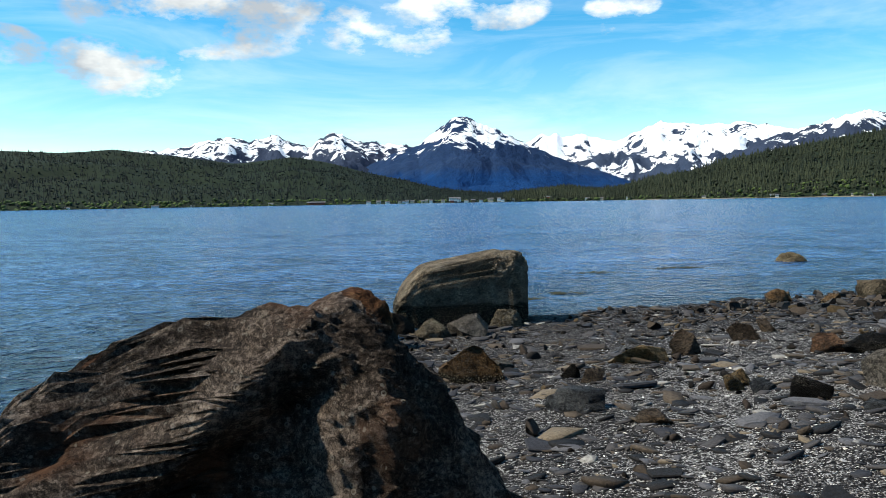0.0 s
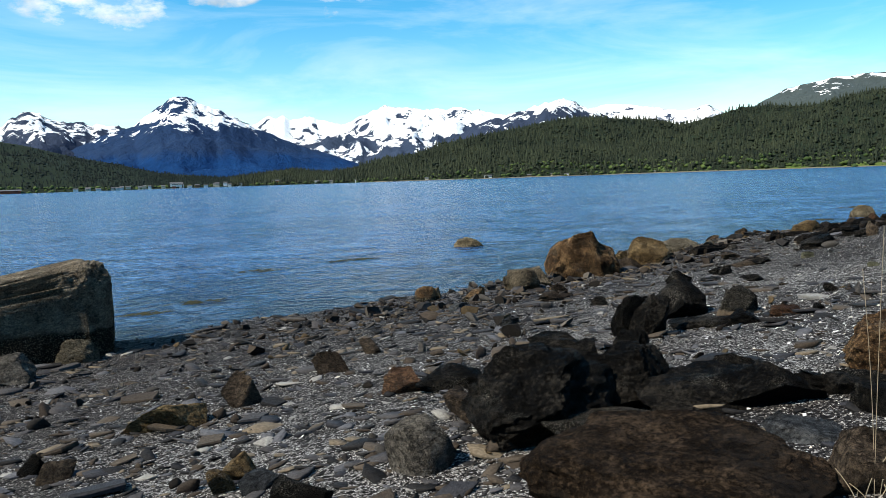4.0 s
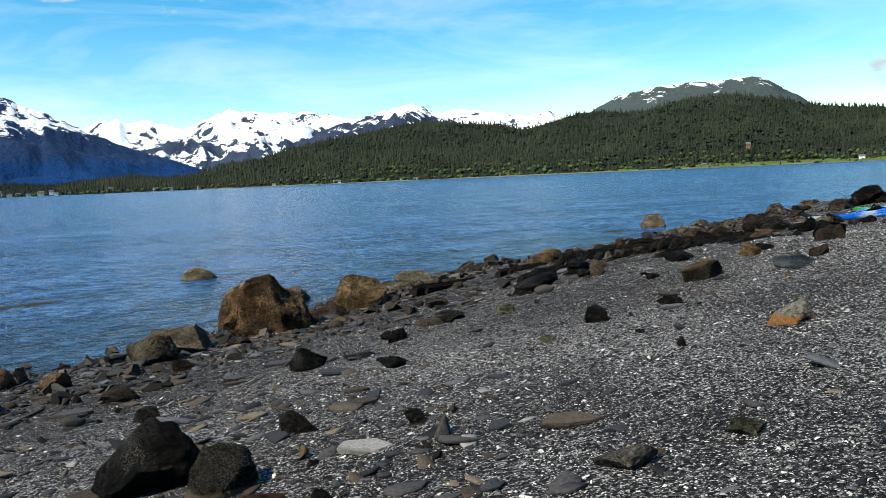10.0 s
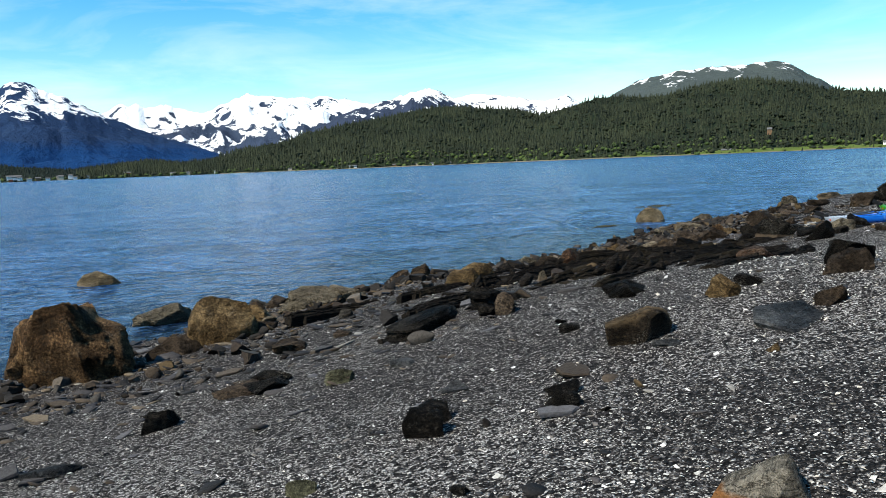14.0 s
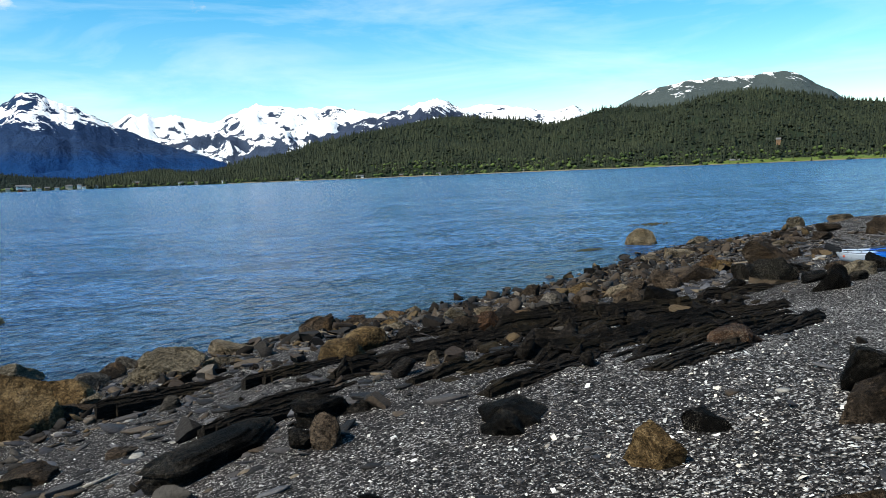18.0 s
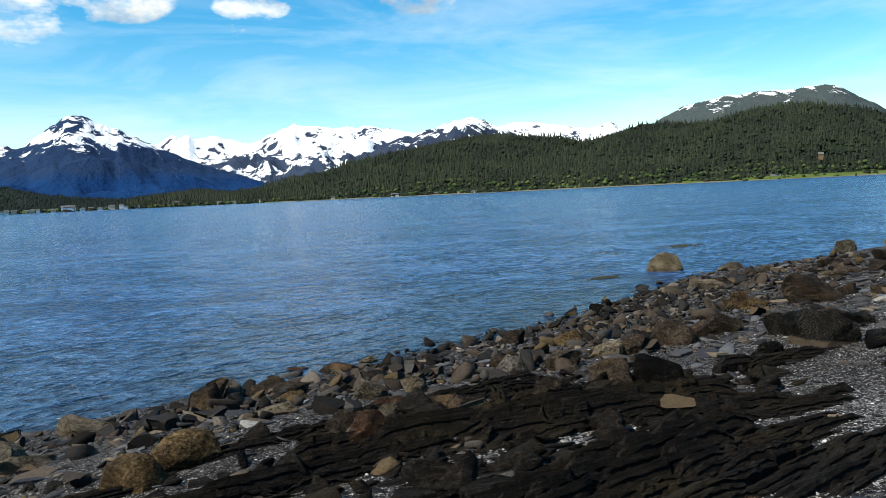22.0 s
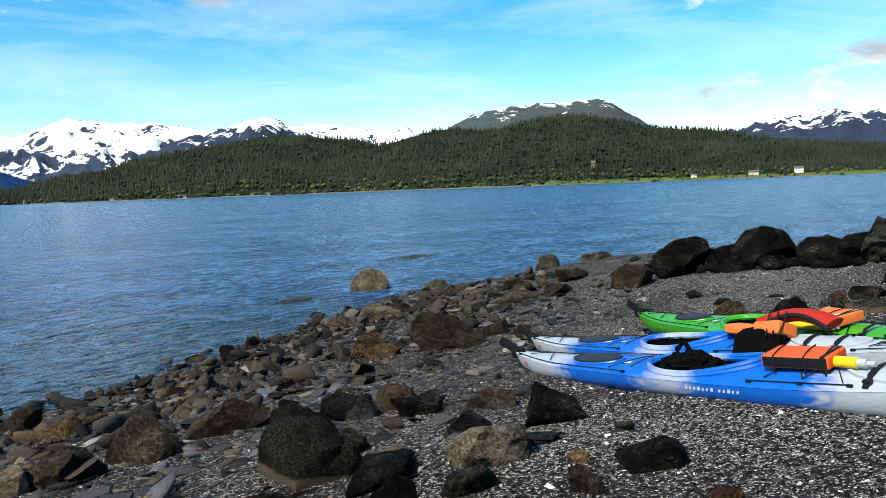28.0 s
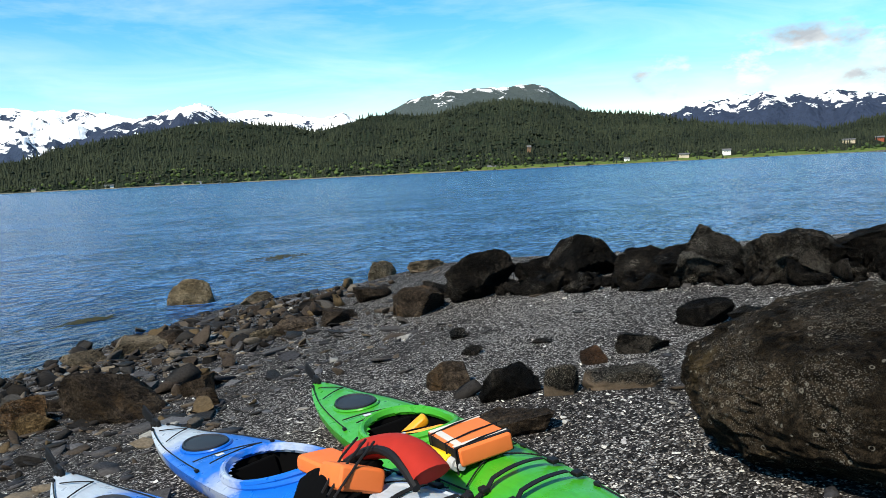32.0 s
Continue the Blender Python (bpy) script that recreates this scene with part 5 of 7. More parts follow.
def bed(rng, x0, x1, y0, wide, top, drop):
    """One bed of a ledge: a broken landward face, a lip, and a back that dips under the next bed."""
    n = max(6, int((x1 - x0) / 0.035))
    off = rng.uniform(-50, 50)
    v_ = []
    edge, lift = 0.0, 0.0
    for i in range(n + 1):
        x = x0 + (x1 - x0) * i / n
        if rng.uniform() < 0.1:
            edge, lift = rng.normal(0, 0.3) * wide, rng.normal(0, 0.12) * top
        e = edge + 0.1 * wide * noise.fractal((x * 0.9, off, 0.0), 0.8, 2.1, 5)
        end = min(1.0, (i + 0.3) / n * 4, (n - i + 0.3) / n * 4) ** 0.8
        h = max(0.0, top * end + lift + 0.1 * top * noise.fractal((x * 2.4, off + 9, 0.0), 0.8, 2.0, 4))
        for dy, z in ((0.02, -0.14), (-0.012, 0.35 * h - 0.02), (0.008, 0.62 * h), (0.0, 0.66 * h + 0.004), (0.012, h), (0.9 * wide, h - 0.35 * drop), (1.8 * wide, h - 0.8 * drop), (2.6 * wide, h - drop - 0.02), (2.7 * wide, -0.16)):
            r = 0.005 * noise.noise((x * 21, dy * 30 + off, z * 20))
            v_.append((x + rng.normal(0, 0.006), y0 + e + dy + r, z + r + rng.normal(0, 0.004)))
    f_ = grid_faces(n + 1, 9)
    caps = [(0, k, k + 1) for k in range(1, 8)] + [(n * 9, n * 9 + k + 1, n * 9 + k) for k in range(1, 8)]
    return np.array(v_), np.concatenate((f_[:, ::-1], np.array(caps)))


def ledge(x, y, length, width, height, yaw, dip, seed, label):
    """Bedded rock standing out of the beach: long thin beds that lean on one another."""
    rng = np.random.RandomState(seed)
    base = new("slate_ledge")
    n = max(3, int(width / 0.055))
    for k in range(n):
        mid = (k + 0.5) / n
        half = 0.5 * length * (0.55 + 0.45 * math.sin(math.pi * mid)) * rng.uniform(0.75, 1.1)
        shift = rng.uniform(-0.12, 0.12) * length
        top = height * (0.2 + 0.34 * math.sin(math.pi * min(1.0, mid * 1.15))) * rng.uniform(0.7, 1.2)
        cuts = sorted([shift - half, shift + half] + [shift + rng.uniform(-0.6, 0.6) * half for _ in range(int(half > 0.6) + int(half > 1.1))])
        for a, c in zip(cuts, cuts[1:]):
            if c - a > 0.22:
                v_, f_ = bed(rng, a, c - rng.uniform(0.0, 0.1), width * (mid - 0.5), width / n, top * rng.uniform(0.75, 1.15), 0.3 * top + 0.03)
                part("layer", arrays_mesh("layer", v_, f_, LEDGE), base)
    base.matrix_world = pose(x, y, float(beach(x, y)), dip, rng.uniform(-2, 2), yaw)
    return tagged(base, label, "rock ledge", "slate ledges")


ledge(18.45, 15.55, 2.5, 0.6, 0.27, 4, -6, 1, "black slate ledge split into thin layers beside shore stones")
ledge(20.6, 15.75, 3.4, 0.9, 0.36, -4, -8, 2, "broad black slate ledge below a heap of brown stones")
ledge(19.75, 14.2, 2.7, 1.25, 0.27, 8, -9, 3, "large dark slate ledge rising from the shell gravel")
ledge(18.3, 14.35, 1.8, 0.4, 0.13, 6, -5, 4, "low strip of black slate in the gravel")
ledge(22.0, 14.9, 2.0, 0.6, 0.2, -8, -8, 5, "black slate ledge at the edge of the gravel")
ledge(18.35, 13.55, 1.5, 0.3, 0.09, 8, -4, 6, "narrow black slate strip in shell gravel")
ledge(19.1, 16.8, 2.0, 0.45, 0.16, 2, -6, 7, "low black slate ledge among shore stones")
ledge(17.4, 16.5, 1.8, 0.4, 0.12, 6, -5, 8, "low black slate ledge near the waterline")
ledge(17.0, 15.3, 1.6, 0.28, 0.09, 8, -4, 9, "thin black slate strip in the gravel")
ledge(16.2, 17.6, 2.0, 0.45, 0.14, 4, -5, 10, "low black slate ledge near the waterline")
ledge(23.8, 16.1, 1.5, 0.4, 0.15, -6, -6, 11, "black slate ledge under heaped black stones")
ledge(20.6, 17.4, 2.2, 0.5, 0.16, 0, -6, 13, "low black slate ledge among brown shore stones")
ledge(19.0, 12.75, 1.3, 0.3, 0.07, 10, -3, 14, "thin black slate strip in shell gravel")
ledge(20.7, 13.5, 2.3, 0.5, 0.14, 12, -5, 16, "low black slate ledge split into thin layers in shell gravel")
ledge(21.3, 14.25, 1.8, 0.5, 0.16, 4, -6, 17, "black slate ledge beside a patch of shell gravel")
ledge(19.3, 13.3, 1.6, 0.4, 0.12, 8, -4, 18, "low black slate ledge at the edge of the gravel")
ledge(20.9, 16.85, 1.9, 0.6, 0.16, 8, -6, 19, "weathered grey brown slate ledge among shore stones")
ledge(16.6, 14.9, 1.5, 0.35, 0.12, 10, -5, 15, "black slate strip beside the gravel")


# ---- loose stones ----
def many(rng, templates, xs, ys, sizes, flat, yaw_mid, yaw_spread, tilt, sink=0.35):
    """Arrays for one mesh of many small stones that lie on the beach."""
    pieces = []
    zs = beach(xs, ys)
    which = rng.randint(0, len(templates), len(xs))
    for k, (v_, f_) in enumerate(templates):
        m = np.where(which == k)[0]
        if not len(m):
            continue
        n = len(m)
        yaw = np.radians(yaw_mid + rng.normal(0, yaw_spread, n))
        ta, tb = np.radians(rng.normal(0, tilt, n)), np.radians(rng.normal(0, tilt, n))
        sx, sy = sizes[m] * rng.uniform(0.8, 1.3, n), sizes[m] * rng.uniform(0.45, 0.8, n)
        sz = sizes[m] * flat * rng.uniform(0.6, 1.4, n)
        p = v_[None] * np.stack((sx, sy, sz), -1)[:, None] * 0.5
        z = p[..., 2] + p[..., 0] * np.sin(ta)[:, None] + p[..., 1] * np.sin(tb)[:, None]
        c, s = np.cos(yaw)[:, None], np.sin(yaw)[:, None]
        x, y = p[..., 0] * c - p[..., 1] * s, p[..., 0] * s + p[..., 1] * c
        q = np.stack((x + xs[m][:, None], y + ys[m][:, None], z + zs[m][:, None] + (sz * (0.5 - sink))[:, None]), -1)
        pieces.append((q.reshape(-1, 3), (f_[None] + (np.arange(n) * len(v_))[:, None, None]).reshape(-1, 3)))
    return pieces


def strewn(rng, n, u0, u1, v0, v1, density):
    """Places on the beach, thinned by a density between 0 and 1."""
    u, v = rng.uniform(u0, u1, n), rng.uniform(v0, v1, n)
    keep = rng.uniform(0, 1, n) < density(u, v)
    u, v = u[keep], v[keep]
    return 0.941 * u - 0.338 * v, 0.338 * u + 0.941 * v


def hump(a, lo, hi, soft):
    return np.clip((a - lo) / soft, 0, 1) * np.clip((hi - a) / soft, 0, 1)


def slate_density(u, v):
    """Much slate at the near end of the beach and along the waterline, little on the open gravel."""
    near = hump(u, -2, 14.5 - 0.55 * np.clip(v - 4, -6, 6) * -0.6, 2.5) * hump(v, 2.5, 15.2, 2.0)
    near = near * np.interp(u + 0.8 * v, (10.5, 14.5), (1.0, 0.45))
    shorel = hump(u, 8, 43, 3) * hump(v, 9.2, 15.3, 1.6) * 0.8
    field = hump(u, 24, 40, 3) * hump(v, 6.2, 14.6, 2.0) * 0.75
    mid = hump(u, 17, 27, 2) * hump(v, 6.5, 11, 1.5) * 0.35
    return np.clip(np.maximum(np.maximum(near, shorel), np.maximum(field, mid)) + 0.03, 0, 1)


def loose_material(name, tones, rough=0.65):
    m, t, s = material(name, rough, 0.07)
    g = t.nodes.new("ShaderNodeNewGeometry")
    isl = math_node(t, "FRACT", math_node(t, "ADD", g.outputs["Random Per Island"], chance(t)))
    c = ramp_node(t, isl, tones, "CONSTANT")
    n = noise_node(t, g.outputs["Position"], 40.0, 6, 0.65)
    c = mix_node(t, 1.0, c, ramp_node(t, n, ((0.25, 0.4), (0.75, 1.25))), "MULTIPLY")
    links(t, (c, s.inputs["Base Color"]))
    bump(t, s, n, 0.6, 0.02)
    return m


SLATES = loose_material("loose_slate", ((0.0, (0.0184, 0.0178, 0.0184)), (0.22, (0.0592, 0.0553, 0.0565)), (0.44, (0.0343, 0.0343, 0.0394)), (0.6, (0.0987, 0.0973, 0.1052)), (0.7, (0.0789, 0.0619, 0.0474)), (0.82, (0.0499, 0.0381, 0.0290)), (0.91, (0.1579, 0.1250, 0.0894)), (0.965, (0.2631, 0.2500, 0.2302))))
COBBLES = loose_material("loose_cobbles", ((0.0, (0.0115, 0.0095, 0.008)), (0.22, (0.034, 0.026, 0.021)), (0.4, (0.052, 0.04, 0.031)), (0.54, (0.022, 0.02, 0.019)), (0.7, (0.052, 0.047, 0.043)), (0.86, (0.078, 0.055, 0.031)), (0.94, (0.11, 0.093, 0.077))), 0.75)
SHELLS = loose_material("broken_shell", ((0.0, (0.55, 0.54, 0.52)), (0.35, (0.75, 0.74, 0.72)), (0.6, (0.42, 0.41, 0.4)), (0.8, (0.66, 0.6, 0.52)), (0.93, (0.34, 0.33, 0.34))), 0.5)
CHIPS = loose_material("dark_gravel", ((0.0, (0.0144, 0.0138, 0.0144)), (0.3, (0.0408, 0.0378, 0.0396)), (0.6, (0.0840, 0.0780, 0.0804)), (0.85, (0.1560, 0.1416, 0.1344)), (0.95, (0.2400, 0.2160, 0.1920))))
rng = np.random.RandomState(11)
PLATES = [slab_arrays(rng, n, 0.36) for n in (4, 5, 6, 5, 7, 6, 5, 4, 6, 7)]
LUMPS = [(lambda p, f_: ((p - np.array((0, 0, 0.5))) * 2, f_))(*stone(2, 900 + k, 8, 0.04, cut=(0.26, 0.6))) for k in range(10)]

xs, ys = strewn(rng, 38000, -3, 43, 1.5, 15.6, slate_density)
pieces = many(rng, PLATES, xs, ys, np.clip(rng.lognormal(-2.32, 0.5, len(xs)), 0.04, 0.36), 0.2, 4, 28, 11)
tagged(merged("slate_shingle", pieces, SLATES), "loose flat slates strewn over the beach", "slate shingle", kind="stuff")
xs, ys = strewn(rng, 9000, -3, 43, 4, 15.6, lambda u, v: slate_density(u, v) * (0.35 + 0.65 * hump(v, 9.5, 15.5, 2.0)))
pieces = many(rng, LUMPS, xs, ys, np.clip(rng.lognormal(-2.6, 0.45, len(xs)), 0.03, 0.2), 0.65, 0, 90, 14, 0.25)
tagged(merged("cobbles", pieces, COBBLES), "small brown and grey cobbles along the waterline", "cobbles", kind="stuff")


def gravel_density(u, v):
    return np.clip(1.0 - 0.75 * slate_density(u, v), 0.12, 1) * hump(v, -0.5, 13, 1.5) * np.interp(u, (3, 8, 18, 24, 38), (0.7, 1.0, 0.85, 0.6, 0.5))


xs, ys = strewn(rng, 100000, 3, 38, 0.5, 10.5, lambda u, v: gravel_density(u, v) * np.interp(v, (4.5, 7.5), (1.0, 0.3)) * (0.25 + 0.75 * np.clip(np.sin(u * 0.9 + 1.3) * np.sin(v * 0.7 + u * 0.23) + 0.35, 0, 1)))
pieces = many(rng, [(np.array([(-1, -0.8, 0), (0.9, -1, 0.3), (1, 0.8, 0), (-0.8, 1, 0.4), (0, 0, 0.9)]), np.array([(0, 1, 4), (1, 2, 4), (2, 3, 4), (3, 0, 4)]))],
              xs, ys, np.clip(rng.lognormal(-4.08, 0.4, len(xs)), 0.008, 0.05), 0.5, 10, 90, 18, 0.35)
tagged(merged("shell_fragments", pieces, SHELLS), "broken white shell pieces scattered over the gravel", "shell fragments", kind="stuff")
xs, ys = strewn(rng, 44000, 3, 38, 0.5, 12, gravel_density)
pieces = many(rng, [slab_arrays(rng, 4, 0.3), slab_arrays(rng, 5, 0.3)], xs, ys, np.clip(rng.lognormal(-3.75, 0.4, len(xs)), 0.012, 0.09), 0.35, 5, 60, 12, 0.3)
tagged(merged("dark_gravel", pieces, CHIPS), "small dark slate chips in the gravel", "gravel", kind="stuff")

plate_meshes = [arrays_mesh("slate_piece", v_ * 0.5, f_, SLATES) for v_, f_ in PLATES]
xs, ys = strewn(rng, 1200, -1, 42, 3, 14.6, slate_density)
for x, y in list(zip(xs, ys))[:280]:
    ob = new("slate_piece", plate_meshes[rng.randint(len(plate_meshes))])
    w = rng.uniform(0.2, 0.46)
    ob.matrix_world = pose(x, y, float(beach(x, y)) + 0.02, rng.normal(0, 7), rng.normal(0, 7), 4 + rng.normal(0, 30)) @ Matrix.Diagonal((w, w * rng.uniform(0.45, 0.75), w * rng.uniform(0.13, 0.24), 1))
    tagged(ob, "flat blue grey slate lying on the shingle", "slate", "loose slates")
lump_meshes = [stone_mesh("cobble", np.array(p) / 2, f_, COBBLES) for p, f_ in ((lambda q, g: ((q - np.array((0, 0, 0.5))) * 2, g))(*stone(3, 950 + k, 9, 0.06, cut=(0.28, 0.62))) for k in range(12))]
xs, ys = strewn(rng, 2600, 8, 42, 7, 15.2, lambda u, v: slate_density(u, v) * (0.25 + 0.75 * hump(v, 10.5, 15.2, 1.5) + 0.4 * hump(u, 23, 31, 2)))
for x, y in list(zip(xs, ys))[:290]:
    ob = new("cobble", lump_meshes[rng.randint(len(lump_meshes))])
    w = rng.uniform(0.14, 0.34)
    ob.matrix_world = pose(x, y, float(beach(x, y)) + w * 0.16, rng.normal(0, 10), rng.normal(0, 10), rng.uniform(0, 360)) @ Matrix.Diagonal((w, w * rng.uniform(0.65, 0.95), w * rng.uniform(0.45, 0.75), 1))
    tagged(ob, "rounded brown or grey cobble near the waterline", "cobble", "cobbles by the water")


rng = np.random.RandomState(31)
ob = new("slate_slab", arrays_mesh("slate_slab", *slab_arrays(rng, 6, 0.2), ROCK["slate"]))
ob.matrix_world = pose(16.82, 10.54, float(beach(16.82, 10.54)) + 0.015, 4, -5, 28) @ Matrix.Diagonal((0.42, 0.32, 0.06, 1))
tagged(ob, "broad flat slab of blue grey slate set in the gravel", "slate slab", "stones on the beach")

# ---- kayaks ----
def shell_material(name, base, blue=None, bands=()):
    """Moulded plastic; with blue, the two colours run into one another in cloudy bands along the hull."""
    m, t, s = material(name, 0.32, 0.5)
    p = coords(t)
    c = base
    if blue:
        sx = t.nodes.new("ShaderNodeSeparateXYZ")
        links(t, (p, sx.inputs[0]))
        wob = noise_node(t, map_node(t, p, (1, 1.4, 2.2)), 4.0, 5, 0.6, 1.2)
        at = math_node(t, "ADD", math_node(t, "DIVIDE", sx.outputs[0], 4.4), math_node(t, "MULTIPLY", math_node(t, "SUBTRACT", wob, 0.5), 0.16))
        f = ramp_node(t, at, bands)
        c = mix_node(t, f, base, blue)
    scuff = ramp_node(t, noise_node(t, map_node(t, p, (1, 6, 6)), 9.0, 6, 0.7), ((0.3, 0.82), (0.7, 1.06)))
    links(t, (mix_node(t, 1.0, c, scuff, "MULTIPLY"), s.inputs["Base Color"]))
    links(t, (ramp_node(t, noise_node(t, p, 14.0, 4), ((0.3, 0.24), (0.7, 0.45))), s.inputs["Roughness"]))
    return m


BANDS = ((0.14, 0.0), (0.21, 1.0), (0.37, 1.0), (0.415, 0.15), (0.45, 0.2), (0.49, 1.0), (0.655, 1.0), (0.70, 0.0), (0.90, 0.0), (0.945, 1.0))
BLUE_WHITE = shell_material("blue_and_white_plastic", (0.35, 0.39, 0.45), (0.0, 0.1, 0.48), BANDS)
GREEN = shell_material("green_plastic", (0.04, 0.28, 0.015))
BLACK_RUBBER = plain("black_rubber", (0.006, 0.006, 0.007), 0.6, 0.2, 0.3)
HATCH_RUBBER = plain("grey_black_hatch_rubber", (0.016, 0.018, 0.024), 0.55, 0.25, 0.25)
CORD = plain("black_cord", (0.008, 0.008, 0.009), 0.8, 0.2)
DARK_INSIDE = plain("black_foam", (0.0022, 0.0022, 0.0025), 0.95, 0.04)
ORANGE = plain("orange_nylon", (0.62, 0.075, 0.012), 0.6, 0.3, 0.14, 12.0)
PEACH = plain("faded_orange_nylon", (0.62, 0.14, 0.035), 0.7, 0.25, 0.12, 10.0)
REFLECT = plain("grey_reflective_tape", (0.5, 0.46, 0.42), 0.5, 0.4)
RED_CLOTH = plain("red_nylon", (0.3, 0.016, 0.009), 0.75, 0.2, 0.2, 14.0)
YELLOW = plain("yellow_plastic", (0.72, 0.46, 0.012), 0.45, 0.4, 0.1)
GREY_CAP = plain("grey_plastic", (0.35, 0.36, 0.37), 0.5, 0.4)
BLADE = plain("orange_yellow_plastic", (0.75, 0.28, 0.012), 0.4, 0.45, 0.1)
PURPLE = plain("purple_rope", (0.05, 0.03, 0.10), 0.85, 0.2, 0.3, 60.0)
STICKER = plain("orange_red_sticker", (0.55, 0.09, 0.03), 0.5, 0.3)
MARK_WHITE = plain("white_lettering", (0.45, 0.48, 0.52), 0.5, 0.3)
CLEAR = plain("dull_clear_plastic", (0.4, 0.42, 0.42), 0.3, 0.5)


def tube(points, radius, sides=6, closed=False):
    """A round rod along points, as arrays of triangles."""
    p = np.array(points, float)
    n = len(p)
    tan = np.roll(p, -1, 0) - np.roll(p, 1, 0) if closed else np.gradient(p, axis=0)
    tan /= np.linalg.norm(tan, axis=1)[:, None] + 1e-9
    ref = np.where(np.abs(tan[:, 2:3]) > 0.9, np.array([[1.0, 0, 0]]), np.array([[0, 0, 1.0]]))
    a = np.cross(tan, ref)
    a /= np.linalg.norm(a, axis=1)[:, None] + 1e-9
    c = np.cross(tan, a)
    ang = np.linspace(0, 2 * math.pi, sides, endpoint=False)
    ring = p[:, None] + radius * (np.cos(ang)[None, :, None] * a[:, None] + np.sin(ang)[None, :, None] * c[:, None])
    f_ = []
    for i in range(n if closed else n - 1):
        k = (i + 1) % n
        for j in range(sides):
            l = (j + 1) % sides
            f_ += [(i * sides + j, i * sides + l, k * sides + l), (i * sides + j, k * sides + l, k * sides + j)]
    v_ = ring.reshape(-1, 3)
    if not closed:
        v_ = np.concatenate((v_, p[:1], p[-1:]))
        m = n * sides
        for j in range(sides):
            l = (j + 1) % sides
            f_ += [(m, l, j), (m + 1, (n - 1) * sides + j, (n - 1) * sides + l)]
    return v_, np.array(f_)


def joined(*pieces):
    vs_, fs_, at = [], [], 0
    for v_, f_ in pieces:
        vs_.append(np.array(v_, float))
        fs_.append(np.array(f_) + at)
        at += len(v_)
    return np.concatenate(vs_), np.concatenate(fs_)


def box(size, bevel=0.02, segments=3, taper=1.0):
    """A rounded block that stands on z = 0."""
    bm = bmesh.new()
    bmesh.ops.create_cube(bm, size=1.0)
    for v in bm.verts:
        k = taper if v.co.z > 0 else 1.0
        v.co = Vector((v.co.x * size[0] * k, v.co.y * size[1] * k, (v.co.z + 0.5) * size[2]))
    bmesh.ops.bevel(bm, geom=bm.edges[:], offset=bevel, segments=segments, affect="EDGES", profile=0.6)
    bmesh.ops.triangulate(bm, faces=bm.faces[:])
    out = np.array([v.co[:] for v in bm.verts]), np.array([[v.index for v in f.verts] for f in bm.faces])
    bm.free()
    return out


def moved(piece, m):
    v_, f_ = piece
    a = np.array(m)
    return np.array(v_) @ a[:3, :3].T + a[:3, 3], f_


LONG = 4.4


def half_beam(s):
    return 0.006 + 0.30 * max(0.0, math.sin(math.pi * min(max(s, 0), 1) ** 0.95)) ** 0.72


def sheer(s):
    return 0.145 + 0.13 * max(0, (s - 0.55) / 0.45) ** 1.6 + 0.07 * max(0, (0.16 - s) / 0.16) ** 1.5 + 0.05 * math.sin(math.pi * s) ** 0.6


def keel(s):
    return 0.12 * max(0, (s - 0.78) / 0.22) ** 2 + 0.07 * max(0, (0.15 - s) / 0.15) ** 2


def crown(s):
    return (0.06 * math.exp(-((s - 0.62) / 0.16) ** 2) + 0.03) * (half_beam(s) / 0.3) ** 0.6


def deck_z(x, y):
    s = x / LONG
    b = half_beam(s)
    return sheer(s) + crown(s) * max(0.0, 1 - (y / b) ** 2)


def side_y(x, z):
    """Half the hull's width at a height above its keel."""
    s = x / LONG
    q = min(1, max(0, (sheer(s) - z) / (sheer(s) - keel(s))))
    th = math.asin(min(1, q ** (1 / 0.85)))
    return half_beam(s) * math.cos(th) ** 0.7


def oval(cx, half_l, half_w, lift, n=36, dome=0.012, rim=0.02):
    """A low domed oval lid that follows the deck."""
    v_, f_ = [], []
    for k, r in enumerate((1.0, 1.0, 0.93, 0.86, 0.45, 0.0)):
        for i in range(n if r else 1):
            a = 2 * math.pi * i / n
            x, y = cx + half_l * r * math.cos(a), half_w * r * math.sin(a)
            up = (0.0, rim, rim + 0.004, rim * 0.7, rim * 0.7 + dome * 0.8, rim * 0.7 + dome)[k]
            v_.append((x, y, deck_z(x, y) + up + (lift if k else -0.01)))
    for k in range(4):
        for i in range(n):
            j = (i + 1) % n
            f_ += [(k * n + i, k * n + j, (k + 1) * n + j), (k * n + i, (k + 1) * n + j, (k + 1) * n + i)]
    f_ += [(4 * n + i, 4 * n + (i + 1) % n, 5 * n) for i in range(n)]
    return np.array(v_), np.array(f_)


def on_deck(pts, lift=0.006):
    return [(x, y, deck_z(x, y) + lift) for x, y in pts]


def line_between(a, c, n=8):
    return [(a[0] + (c[0] - a[0]) * i / n, a[1] + (c[1] - a[1]) * i / n) for i in range(n + 1)]


